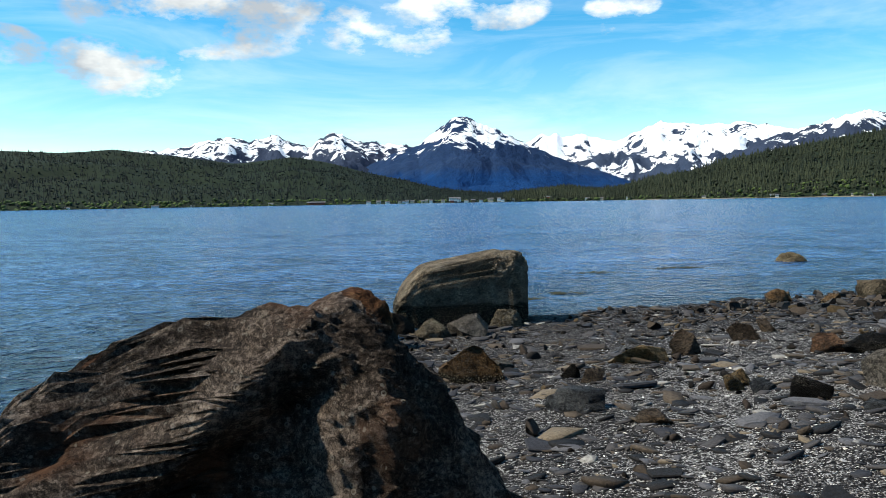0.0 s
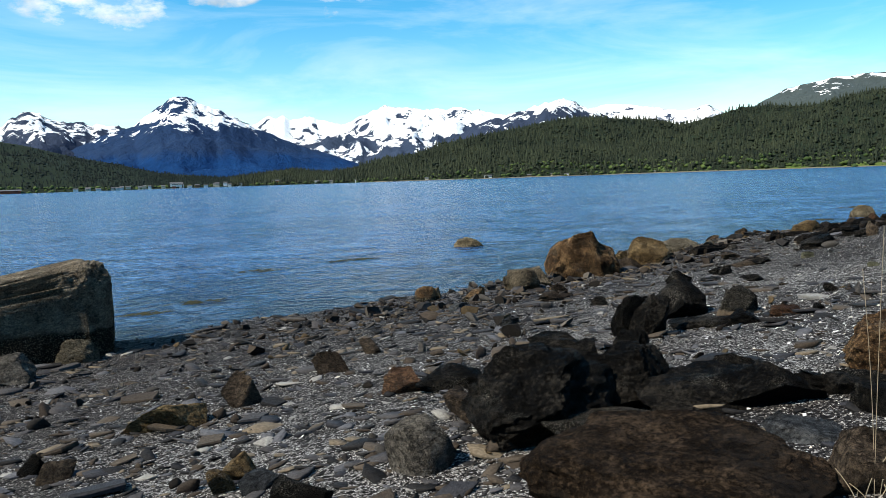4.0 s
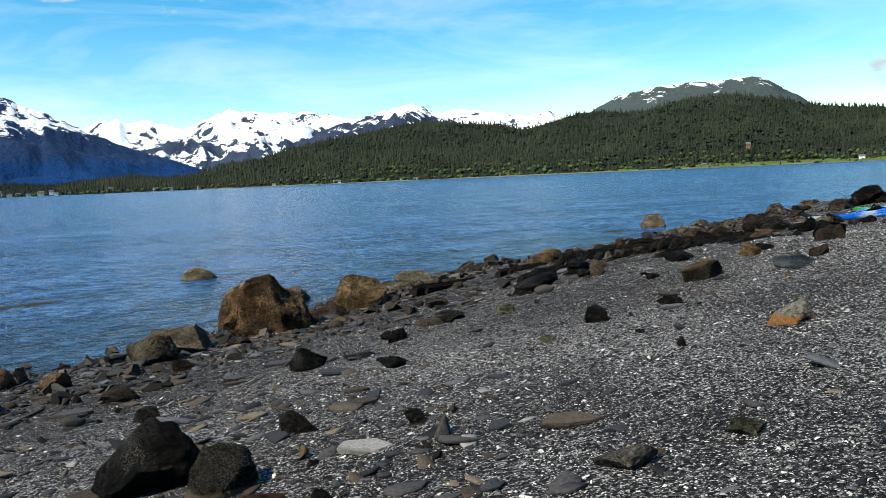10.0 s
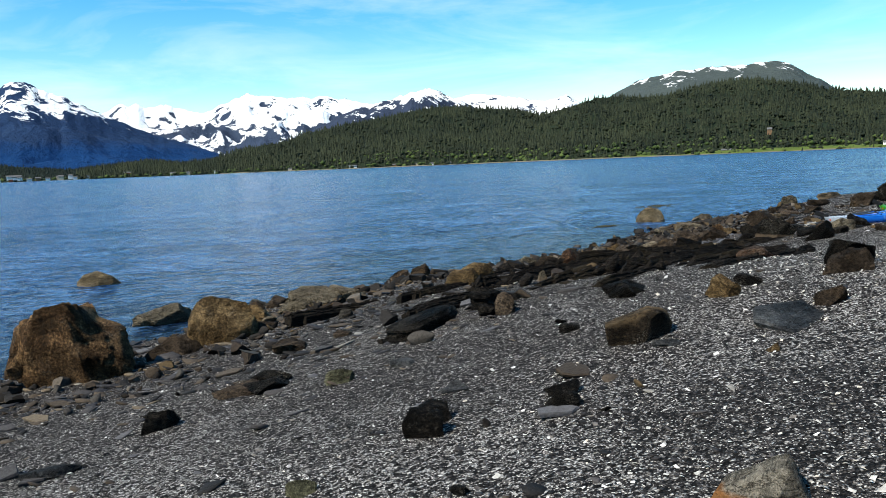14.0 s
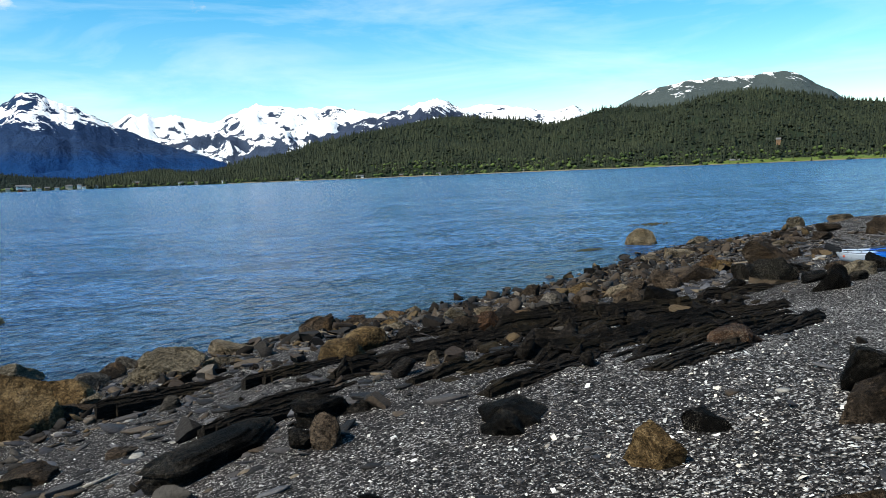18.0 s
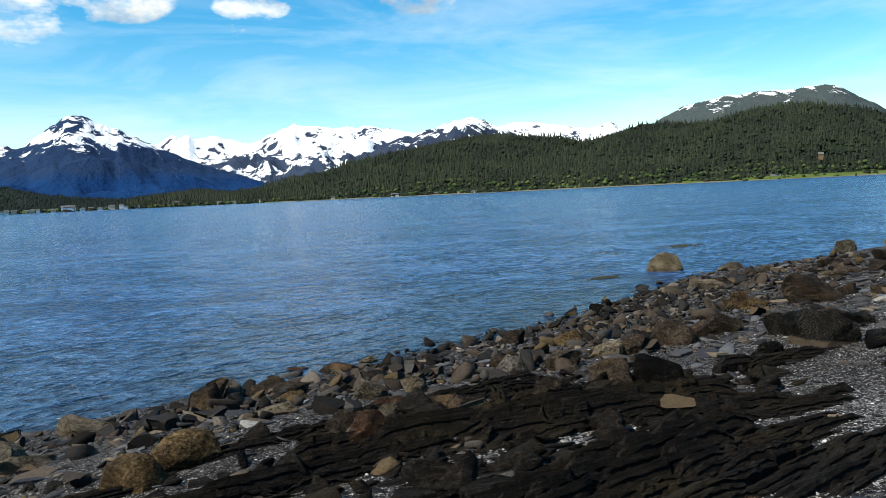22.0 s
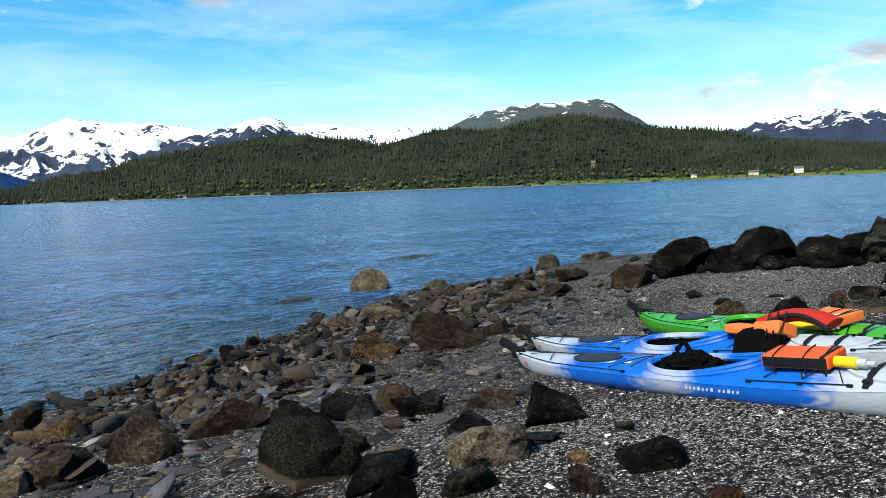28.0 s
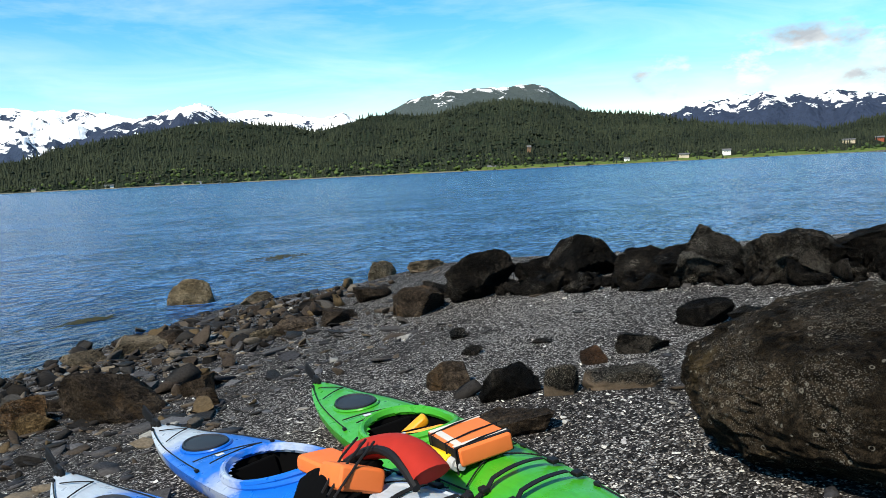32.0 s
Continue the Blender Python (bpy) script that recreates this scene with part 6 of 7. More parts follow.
def kayak(stern, bow, mat, label, hatch=0.23, pit=0.455, lean=0.0, panel=True, lift=0.0):
    """A sea kayak with hull, deck, cockpit, hatches, lines and a stowed rudder; x runs from stern to bow, z is up from the keel."""
    base = new("kayak")
    n, m = 110, 15
    hull = []
    for i in range(n + 1):
        s = i / n
        b, zs, zk = half_beam(s), sheer(s), keel(s)
        for j in range(2 * m - 1):
            th = math.pi * j / (2 * m - 2)
            y = b * abs(math.cos(th)) ** 0.7 * (1 if th < math.pi / 2 else -1)
            z = zs - (zs - zk) * abs(math.sin(th)) ** 0.85
            rake = 0.16 * max(0, (s - 0.9) / 0.1) + -0.10 * max(0, (0.08 - s) / 0.08)
            hull.append((s * LONG - rake * (zs - z) / 0.2, y, z))
    part("hull", stone_mesh("hull", np.array(hull), grid_faces(n + 1, 2 * m - 1), mat), base)
    w = 21
    deck = []
    for i in range(n + 1):
        x = LONG * i / n
        for j in range(w):
            y = half_beam(i / n) * (1 - 2 * j / (w - 1)) * 1.012
            deck.append((x, y, deck_z(x, min(abs(y), half_beam(i / n)))))
    cx, hl, hw = pit * LONG, 0.46, 0.235
    inside = lambda i, j: ((LONG * (i + 0.5) / n - cx) / hl) ** 2 + (half_beam((i + 0.5) / n) * (1 - 2 * (j + 0.5) / (w - 1)) / hw) ** 2 < 0.9
    part("deck", stone_mesh("deck", np.array(deck), grid_faces(n + 1, w, inside), mat), base)
    ring = [(cx + hl * math.cos(a), hw * math.sin(a) * (1 - 0.18 * math.cos(a))) for a in np.linspace(0, 2 * math.pi, 56, endpoint=False)]
    top = [(x, y, deck_z(x, y) + 0.018 + 0.02 * max(0, (x - cx) / hl)) for x, y in ring]
    low = [(x, y, deck_z(x, y) + 0.004) for x, y in ring]
    part("cockpit_rim", stone_mesh("cockpit_rim", *joined(tube(top, 0.02, 8, True), tube(low, 0.026, 8, True)), mat), base)
    tub = [(cx + (x - cx) * r, y * r, (deck_z(x, y) + 0.02) * (1 - k) + 0.035 * k) for r, k in ((0.98, 0.0), (0.96, 0.5), (0.9, 0.85), (0.7, 1.0), (0.02, 1.0)) for x, y in ring]
    tf = []
    for k in range(4):
        for i in range(56):
            j = (i + 1) % 56
            tf += [(k * 56 + i, (k + 1) * 56 + j, k * 56 + j), (k * 56 + i, (k + 1) * 56 + i, (k + 1) * 56 + j)]
    part("cockpit_well", stone_mesh("cockpit_well", np.array(tub), np.array(tf), DARK_INSIDE), base)
    seat = part("seat", stone_mesh("seat", *joined(moved(box((0.36, 0.30, 0.05), 0.02), pose(cx - 0.1, 0, 0.05)), moved(box((0.05, 0.28, 0.16), 0.02), pose(cx - 0.33, 0, 0.04, 0, -14, 0))), DARK_INSIDE), base, "black padded seat")
    lid = part("stern_hatch", stone_mesh("stern_hatch", *oval(hatch * LONG, 0.25, 0.125, 0.004), HATCH_RUBBER), base, "oval black rubber hatch cover")
    part("hatch_rim", stone_mesh("hatch_rim", *tube([(hatch * LONG + 0.262 * math.cos(a), 0.137 * math.sin(a), deck_z(hatch * LONG + 0.262 * math.cos(a), 0.137 * math.sin(a)) + 0.006) for a in np.linspace(0, 6.2832, 40, endpoint=False)], 0.010, 6, True), mat), base)
    if panel:
        part("bow_hatch", stone_mesh("bow_hatch", *oval(0.765 * LONG, 0.30, 0.155, 0.004, 40, 0.014, 0.016), mat), base)
    for at in (0.735, 0.785):
        x = at * LONG
        b = half_beam(at) * 0.93
        strap = [(x + 0.02, -b + 2 * b * k / 14, deck_z(x, -b + 2 * b * k / 14) + (0.034 if 2 < k < 12 else 0.012)) for k in range(15)]
        v_ = np.concatenate([np.array(strap) + np.array((d, 0, e2)) for d, e2 in ((-0.016, 0), (0.016, 0), (0.016, 0.005), (-0.016, 0.005))])
        f_ = []
        for k in range(14):
            for a in range(4):
                c = (a + 1) % 4
                f_ += [(a * 15 + k, c * 15 + k, c * 15 + k + 1), (a * 15 + k, c * 15 + k + 1, a * 15 + k + 1)]
        st = part("strap", stone_mesh("strap", v_, np.array(f_), BLACK_RUBBER), base, "black webbing strap")
        for sy in (-1, 1):
            part("buckle", stone_mesh("buckle", *moved(box((0.05, 0.035, 0.02), 0.006), pose(x + 0.02, sy * b * 0.8, deck_z(x, b * 0.8) + 0.012)), BLACK_RUBBER), st)
    # deck lines: along both edges fore and aft, with cross lines
    for sgn in (-1, 1):
        for a0, a1 in ((0.03, 0.34), (0.58, 0.72), (0.82, 0.955)):
            pts = on_deck([(LONG * s, sgn * max(0.0, half_beam(s) * 0.86 - 0.004)) for s in np.linspace(a0, a1, 16)], 0.012)
            part("deck_line", stone_mesh("deck_line", *tube(pts, 0.0042, 5), CORD), base)
    for a0, y0, a1, y1 in ((0.06, -0.05, 0.10, 0.09), (0.10, 0.09, 0.13, -0.11), (0.30, -0.2, 0.345, 0.17), (0.345, 0.17, 0.345, -0.17), (0.60, -0.22, 0.655, 0.2), (0.655, 0.2, 0.71, -0.2), (0.60, 0.22, 0.655, -0.2), (0.655, -0.2, 0.71, 0.2), (0.84, -0.12, 0.88, 0.1), (0.88, 0.1, 0.93, -0.06)):
        part("deck_line", stone_mesh("deck_line", *tube(on_deck(line_between((a0 * LONG, y0), (a1 * LONG, y1), 10), 0.014), 0.0042, 5), CORD), base)
    for s in (0.03, 0.34, 0.58, 0.655, 0.72, 0.82, 0.955):
        for sgn in (-1, 1):
            x, y = s * LONG, sgn * half_beam(s) * 0.86
            part("deck_fitting", stone_mesh("deck_fitting", *moved(box((0.035, 0.02, 0.018), 0.005, 2), pose(x, y, deck_z(x, y))), BLACK_RUBBER), base)
    # rudder swung up over the stern, and a grab handle at the bow
    rudder = part("rudder", stone_mesh("rudder", *joined(moved(box((0.07, 0.03, 0.09), 0.01), pose(-0.02, 0, sheer(0) - 0.06)), moved(box((0.27, 0.022, 0.10), 0.01, 2, 0.75), pose(-0.10, 0.0, sheer(0) + 0.02, 0, 20, 0)), moved(box((0.14, 0.035, 0.05), 0.012, 2, 0.8), pose(0.06, 0.0, sheer(0) + 0.01, 0, 8, 0))), BLACK_RUBBER), base, "black stowed rudder")
    part("rudder_bracket", stone_mesh("rudder_bracket", *moved(box((0.10, 0.05, 0.03), 0.008), pose(0.04, 0, sheer(0))), BLACK_RUBBER), rudder)
    part("grab_handle", stone_mesh("grab_handle", *joined(moved(box((0.025, 0.12, 0.025), 0.01), pose(LONG * 0.962, 0, deck_z(LONG * 0.962, 0) + 0.015)), tube([(LONG * 0.962, 0.02, deck_z(LONG * 0.962, 0) + 0.02), (LONG * 0.98, 0.0, deck_z(LONG * 0.98, 0) + 0.02), (LONG * 0.962, -0.02, deck_z(LONG * 0.962, 0) + 0.02)], 0.006)), BLACK_RUBBER), base, "black grab handle")
    # marks on the sides: a pale bar, an eye-shaped ring near the bow, a small sticker
    for sgn in (-1, 1):
        glyphs = []
        for k in range(12):
            x0 = (0.475 + 0.0075 * k + (0.006 if k > 6 else 0.0)) * LONG
            w, z1 = (0.016, 0.164) if k % 3 else (0.021, 0.170)
            q = [(x, sgn * (side_y(x, z) + 0.003), z) for z, lean_ in ((0.142, 0.0), (z1, 0.007)) for x in (x0 + lean_, x0 + lean_ + w)]
            glyphs.append((np.array(q), np.array([(0, 1, 3), (0, 3, 2)])))
        part("side_mark", stone_mesh("side_mark", *joined(*glyphs), MARK_WHITE), base, "row of plain pale bars on the side")
        eye = [(0.915 * LONG + 0.14 * math.cos(a), 0.155 + 0.022 * math.sin(a) * abs(math.sin(a)) ** 0.3) for a in np.linspace(0, 6.2832, 30, endpoint=False)]
        part("eye_mark", stone_mesh("eye_mark", *tube([(x, sgn * (side_y(x, z) + 0.001), z) for x, z in eye], 0.004, 5, True), CORD), base, "black eye shaped mark")
        st = [(x, sgn * (side_y(x, z) + 0.003), z) for z in (0.13, 0.165) for x in (0.045 * LONG, 0.057 * LONG)]
        part("sticker", stone_mesh("sticker", np.array(st), np.array([(0, 1, 3), (0, 3, 2)]), STICKER), base)
    for k in range(4):
        y = -0.10 + 0.035 * k
        part("deck_mark", stone_mesh("deck_mark", *tube(on_deck(line_between((0.845 * LONG, y * 0.8), (0.862 * LONG, y * 0.8 + 0.012), 4), 0.003), 0.003, 5), CORD), base, "short black bars of lettering")
    part("deck_label", stone_mesh("deck_label", *moved(box((0.07, 0.045, 0.004), 0.001, 1), pose(0.318 * LONG, -0.06, deck_z(0.318 * LONG, 0.06) + 0.003)), MARK_WHITE), base)
    za, zb = float(beach(*stern)) - 0.03 + lift, float(beach(*bow)) - 0.02
    a, c = Vector((*stern, za)), Vector((*bow, zb))
    fx = (c - a).normalized()
    fy = Vector((0, 0, 1)).cross(fx).normalized()
    fz = fx.cross(fy)
    base.matrix_world = Matrix.Translation(a) @ Matrix((fx, fy, fz)).transposed().to_4x4() @ pose(0, 0, 0, lean, 0, 0) @ Matrix.Diagonal(((c - a).length / LONG, 1, 1, 1))
    return tagged(base, label, "kayak", "kayaks on the beach")


NEAR = kayak((27.41, 17.15), (26.87, 12.6), BLUE_WHITE, "blue and white plastic sea kayak lying on the shell gravel", 0.235, 0.47, 6)
MIDDLE = kayak((28.31, 17.75), (27.75, 13.38), BLUE_WHITE, "blue and white sea kayak with a life vest on its deck", 0.232, 0.475, 6)
FARTHEST = kayak((29.27, 17.0), (27.95, 13.25), GREEN, "bright green sea kayak pulled up beside two others", 0.225, 0.455, 7, panel=False, lift=0.09)


def thing(name, m, label, category):
    ob = new(name)
    ob.matrix_world = m
    return tagged(ob, label, category)


def deck_pose(boat, s, y, lift=0.0, yaw=0.0, pitch=0.0, roll=0.0):
    return boat.matrix_world @ pose(s * LONG, y, deck_z(s * LONG, y) + lift, roll, pitch, yaw)


def paddle_float(boat, s, y, yaw, cloth, label, stripes):
    ob = thing("paddle_float", deck_pose(boat, s, y, 0.012, yaw), label, "paddle float")
    part("float_body", stone_mesh("float_body", *box((0.42, 0.27, 0.085), 0.02), cloth), ob)
    part("side_panel", stone_mesh("side_panel", *moved(box((0.395, 0.012, 0.066), 0.005), pose(0, -0.132, 0.01)), BLACK_RUBBER), ob, "black side panel")
    for k in (-0.17, 0.02, 0.14):
        pts = [(k, 0.145, -0.02), (k, 0.144, 0.088), (k + 0.02, 0.0, 0.092), (k + 0.05, -0.146, 0.088), (k + 0.05, -0.15, -0.03)]
        part("bungee", stone_mesh("bungee", *tube(pts, 0.0045, 5), CORD), ob)
    part("end_strap", stone_mesh("end_strap", *moved(box((0.025, 0.28, 0.091), 0.004), pose(0.175, 0, -0.002)), BLACK_RUBBER), ob)
    if stripes:
        for k in (-0.17, 0.15):
            part("stripe", stone_mesh("stripe", *moved(box((0.035, 0.27, 0.005), 0.002), pose(k, 0, 0.083)), REFLECT), ob, "pale reflective stripe")
        part("stripe", stone_mesh("stripe", *moved(box((0.30, 0.035, 0.005), 0.002), pose(-0.01, -0.105, 0.0835)), REFLECT), ob, "pale reflective stripe")
    return ob


def hand_pump(boat, s, y, yaw, label):
    ob = thing("bilge_pump", deck_pose(boat, s, y, 0.05, yaw), label, "pump")
    part("pump_tube", stone_mesh("pump_tube", *tube([(x, 0, 0) for x in np.linspace(-0.24, 0.2, 8)], 0.036, 14), YELLOW), ob)
    part("pump_collar", stone_mesh("pump_collar", *tube([(0.2, 0, 0), (0.25, 0, 0), (0.255, 0, 0)], 0.030, 12), GREY_CAP), ob, "grey end collar")
    part("pump_nozzle", stone_mesh("pump_nozzle", *tube([(0.25, 0, 0), (0.30, 0, 0)], 0.018, 10), GREY_CAP), ob)
    part("pump_grip", stone_mesh("pump_grip", *tube([(-0.30, 0, -0.05), (-0.30, 0, 0.05)], 0.016, 8), CLEAR), ob)
    return ob


paddle_float(NEAR, 0.638, -0.02, 4, ORANGE, "bright orange paddle float with a black side strapped on deck", False)
hand_pump(NEAR, 0.672, -0.04, -3, "yellow hand pump with a grey end under deck cords")
paddle_float(FARTHEST, 0.645, -0.02, -4, PEACH, "pale orange paddle float with grey stripes strapped on deck", True)
hand_pump(FARTHEST, 0.62, -0.18, 4, "yellow hand pump with a clear grip beside the float")


def vest(boat, s, y, yaw, label):
    """A life vest thrown over the deck: two foam blocks, a black back and a red collar."""
    flip = lambda piece: (np.array(piece[0]) * np.array((1, -1, 1)), np.array(piece[1])[:, ::-1])
    ob = thing("life_vest", deck_pose(boat, s, y, 0.0, yaw), label, "life vest")
    part("foam_panel", stone_mesh("foam_panel", *flip(moved(box((0.30, 0.20, 0.08), 0.028), pose(-0.28, 0.03, 0.03, 10, 4, 0))), PEACH), ob, "orange foam panel")
    part("foam_panel", stone_mesh("foam_panel", *flip(moved(box((0.24, 0.22, 0.11), 0.03), pose(0.0, 0.10, 0.03, 26, -6, 6))), PEACH), ob, "orange foam panel")
    bm = bmesh.new()
    bmesh.ops.create_icosphere(bm, subdivisions=4, radius=1.0)
    v_ = np.array([v.co[:] for v in bm.verts])
    f_ = np.array([[v.index for v in f.verts] for f in bm.faces])
    bm.free()
    fold = np.array([1 + 0.16 * noise.fractal(Vector(q * 2.1 + np.array((3, 1, 7))), 0.8, 2.0, 4) for q in v_])
    back = v_ * fold[:, None] * np.array((0.2, 0.3, 0.085)) + np.array((-0.10, 0.14, 0.03))
    back[:, 2] -= 1.1 * np.maximum(0, back[:, 1] - 0.18) + 0.6 * np.maximum(0, -back[:, 1] - 0.1)
    part("vest_back", stone_mesh("vest_back", *flip((back, f_)), DARK_INSIDE), ob, "black folded vest back")
    arc = [(-0.20 + 0.58 * k / 14, -0.08 - 0.05 * math.sin(k / 14 * math.pi), 0.09 + 0.10 * math.sin(k / 14 * math.pi)) for k in range(15)]
    c_v, c_f = tube(arc, 0.085, 14)
    c_v[:, 2] = 0.1 + (c_v[:, 2] - 0.1) * 0.6
    part("vest_collar", stone_mesh("vest_collar", *flip((c_v, c_f)), RED_CLOTH), ob, "red padded collar")
    edge = [(q[0], q[1] + 0.085, q[2] - 0.02) for q in arc]
    part("vest_trim", stone_mesh("vest_trim", *flip(tube(edge, 0.02, 8)), BLACK_RUBBER), ob, "black edge trim")
    for k in range(3):
        part("vest_strap", stone_mesh("vest_strap", *flip(tube([(-0.1 + 0.07 * k, -0.05, 0.2), (-0.04 + 0.07 * k, 0.08, 0.17), (0.02 + 0.05 * k, 0.24, 0.08)], 0.006, 5)), CORD), ob)
    return ob


vest(MIDDLE, 0.68, 0.0, 0, "red and black life vest with orange foam on the kayak deck")
grip = thing("life_vest", FARTHEST.matrix_world @ pose(0.44 * LONG, 0, 0.12), "black and orange life vest stuffed into the cockpit", "life vest")
for k, (x, y, z, l, yaw, tip, mat) in enumerate(((-0.12, 0.05, 0.0, 0.30, 70, -30, BLADE), (0.12, 0.02, 0.04, 0.42, 24, -12, BLADE), (0.0, -0.02, 0.0, 0.34, 30, -10, DARK_INSIDE), (0.1, -0.09, 0.02, 0.36, 20, -8, DARK_INSIDE))):
    part("vest_panel", stone_mesh("vest_panel", *moved(box((l, 0.075 if mat is BLADE else 0.17, 0.06), 0.024), pose(x, y, z, 14, tip, yaw)), mat), grip, "orange panel" if mat is BLADE else "black panel")
skirt_v, skirt_f = stone(4, 777, -4, 0.3)
skirt = thing("spray_skirt", NEAR.matrix_world @ pose(0.435 * LONG, 0.02, 0.12), "black spray skirt bundled in the cockpit", "spray skirt")
part("skirt_cloth", stone_mesh("skirt_cloth", skirt_v * np.array((0.56, 0.36, 0.22)), skirt_f, DARK_INSIDE), skirt)
part("skirt_loop", stone_mesh("skirt_loop", *tube([(-0.16, 0.05, 0.06), (-0.13, 0.06, 0.20), (-0.05, 0.05, 0.26), (0.02, 0.03, 0.16)], 0.02, 8), DARK_INSIDE), skirt)
part("skirt_trim", stone_mesh("skirt_trim", *tube([(-0.2, 0.12, 0.05), (-0.1, 0.15, 0.08), (0.05, 0.14, 0.07), (0.2, 0.1, 0.04)], 0.008, 6), BLACK_RUBBER), skirt)
rope = thing("rope", NEAR.matrix_world @ pose(0.962 * LONG, 0, deck_z(0.962 * LONG, 0)), "dark purple rope coiled over the kayak bow", "rope")
rr = np.random.RandomState(5)
for k in range(6):
    a = np.linspace(0, 6.2832, 26, endpoint=False)
    sx, sz, oy = rr.uniform(0.06, 0.11), rr.uniform(0.08, 0.14), rr.uniform(0.02, 0.10)
    part("rope_loop", stone_mesh("rope_loop", *tube([(sx * math.cos(t) + 0.02 * math.sin(3 * t), oy + 0.02 * math.sin(2 * t + k), 0.02 + sz * math.sin(t) * (1.0 if math.sin(t) < 0 else 0.35)) for t in a], 0.006, 6, True), PURPLE), rope)
part("rope_end", stone_mesh("rope_end", *tube([(0.05, 0.05, 0.03), (0.12, 0.1, 0.01), (0.14, 0.12, -0.1), (0.15, 0.12, -0.2)], 0.006, 6), PURPLE), rope)


def paddle(x, y, yaw, lift, seed):
    ob = thing("paddle", pose(x, y, float(beach(x, y)) + lift, -24, 2.0, yaw), "kayak paddle with orange blade and black shaft on the gravel", "paddle")
    n = 16
    v_, f_ = [], []
    for k in range(n + 1):
        s = k / n
        w = 0.135 * math.sin(math.pi * (0.10 + 0.80 * s)) ** 0.7
        for j in range(7):
            q = 1 - 2 * j / 6
            v_.append((-0.6 + 0.6 * s, w * q, 0.012 * q * q + 0.008))
    for k in range(n + 1):
        v_ += [(p[0], p[1] * 0.98, p[2] - 0.009) for p in v_[k * 7:k * 7 + 7]]
    top, m = (n + 1) * 7, 7
    g = grid_faces(n + 1, 7)
    f_ = np.concatenate((g, g[:, ::-1] + top))
    part("blade", stone_mesh("blade", np.array(v_), f_, BLADE), ob, "orange paddle blade")
    part("blade_rib", stone_mesh("blade_rib", *tube([(-0.32, 0, 0.016), (-0.05, 0, 0.02), (0.04, 0, 0.02)], 0.013, 8), BLADE), ob)
    part("collar", stone_mesh("collar", *tube([(0.03, 0, 0.02), (0.07, 0, 0.02)], 0.019, 10), STICKER), ob, "red collar")
    part("shaft", stone_mesh("shaft", *tube([(0.06, 0, 0.02), (1.6, 0, 0.02)], 0.0145, 10), BLACK_RUBBER), ob, "black shaft")
    return tagged(ob, group="paddles")


paddle(28.44, 13.44, -49, 0.05, 1)
paddle(28.51, 13.51, -44, 0.05, 2)
paddle(28.39, 13.36, -54, 0.05, 3)


# ---- things in the water and across it ----
WEED = leafy("floating_weed", (0.016, 0.018, 0.01), (0.045, 0.042, 0.02))


def weed(x, y, length, width, seed):
    rng = np.random.RandomState(seed)
    pieces = []
    for _ in range(30):
        a = rng.normal(0, 0.35, 2) * (length, width * 1.3)
        l, w, yaw = rng.uniform(0.05, 0.18), rng.uniform(0.01, 0.03), rng.uniform(-0.6, 0.6)
        v_ = np.array([(-l, 0, 0.0), (-l * 0.3, w, 0.015), (l * 0.4, w * 0.7, 0.01), (l, 0, 0.0), (l * 0.3, -w, 0.012), (-l * 0.4, -w, 0.008), (0, 0, 0.03)])
        c, s = math.cos(yaw), math.sin(yaw)
        q = np.stack((v_[:, 0] * c - v_[:, 1] * s + x + a[0], v_[:, 0] * s + v_[:, 1] * c + y + a[1], v_[:, 2] + 0.002), -1)
        pieces.append((q, np.array([(i, (i + 1) % 6, 6) for i in range(6)])))
    tagged(merged("floating_seaweed", pieces, WEED), "patch of brown seaweed floating on the water", "seaweed", kind="stuff")


weed(5.45, 25.17, 1.09, 0.38, 1)
weed(8.40, 26.37, 0.88, 0.31, 2)
weed(42.04, 36.75, 1.85, 0.65, 3)
weed(32.47, 29.90, 0.60, 0.25, 4)
weed(42.04, 36.28, 1.64, 0.57, 5)
weed(32.48, 29.84, 0.76, 0.27, 6)
weed(9.01, 26.49, 0.68, 0.25, 7)
weed(41.67, 36.26, 1.64, 0.57, 8)
weed(42.31, 36.79, 1.56, 0.55, 9)
weed(2.44, 18.81, 0.62, 0.25, 10)
weed(32.41, 29.90, 0.50, 0.25, 11)
weed(32.18, 29.90, 1.06, 0.37, 12)
weed(42.41, 36.66, 1.59, 0.56, 13)
weed(3.58, 19.90, 0.80, 0.28, 14)


# ---- houses ----
HOUSE_WHITE = plain("white_siding", (0.62, 0.62, 0.6), 0.8, 0.2, 0.1, 0.3)
HOUSE_TAN = plain("tan_siding", (0.45, 0.38, 0.28), 0.8, 0.2, 0.15, 0.3)
HOUSE_BROWN = plain("brown_siding", (0.14, 0.085, 0.05), 0.85, 0.2, 0.2, 0.3)
HOUSE_RED = plain("red_siding", (0.25, 0.07, 0.04), 0.85, 0.2, 0.2, 0.3)
ROOF_GREY = plain("grey_roofing", (0.10, 0.10, 0.105), 0.85, 0.2, 0.2, 0.5)
GLASS = plain("dark_window_glass", (0.02, 0.025, 0.03), 0.1, 0.5)


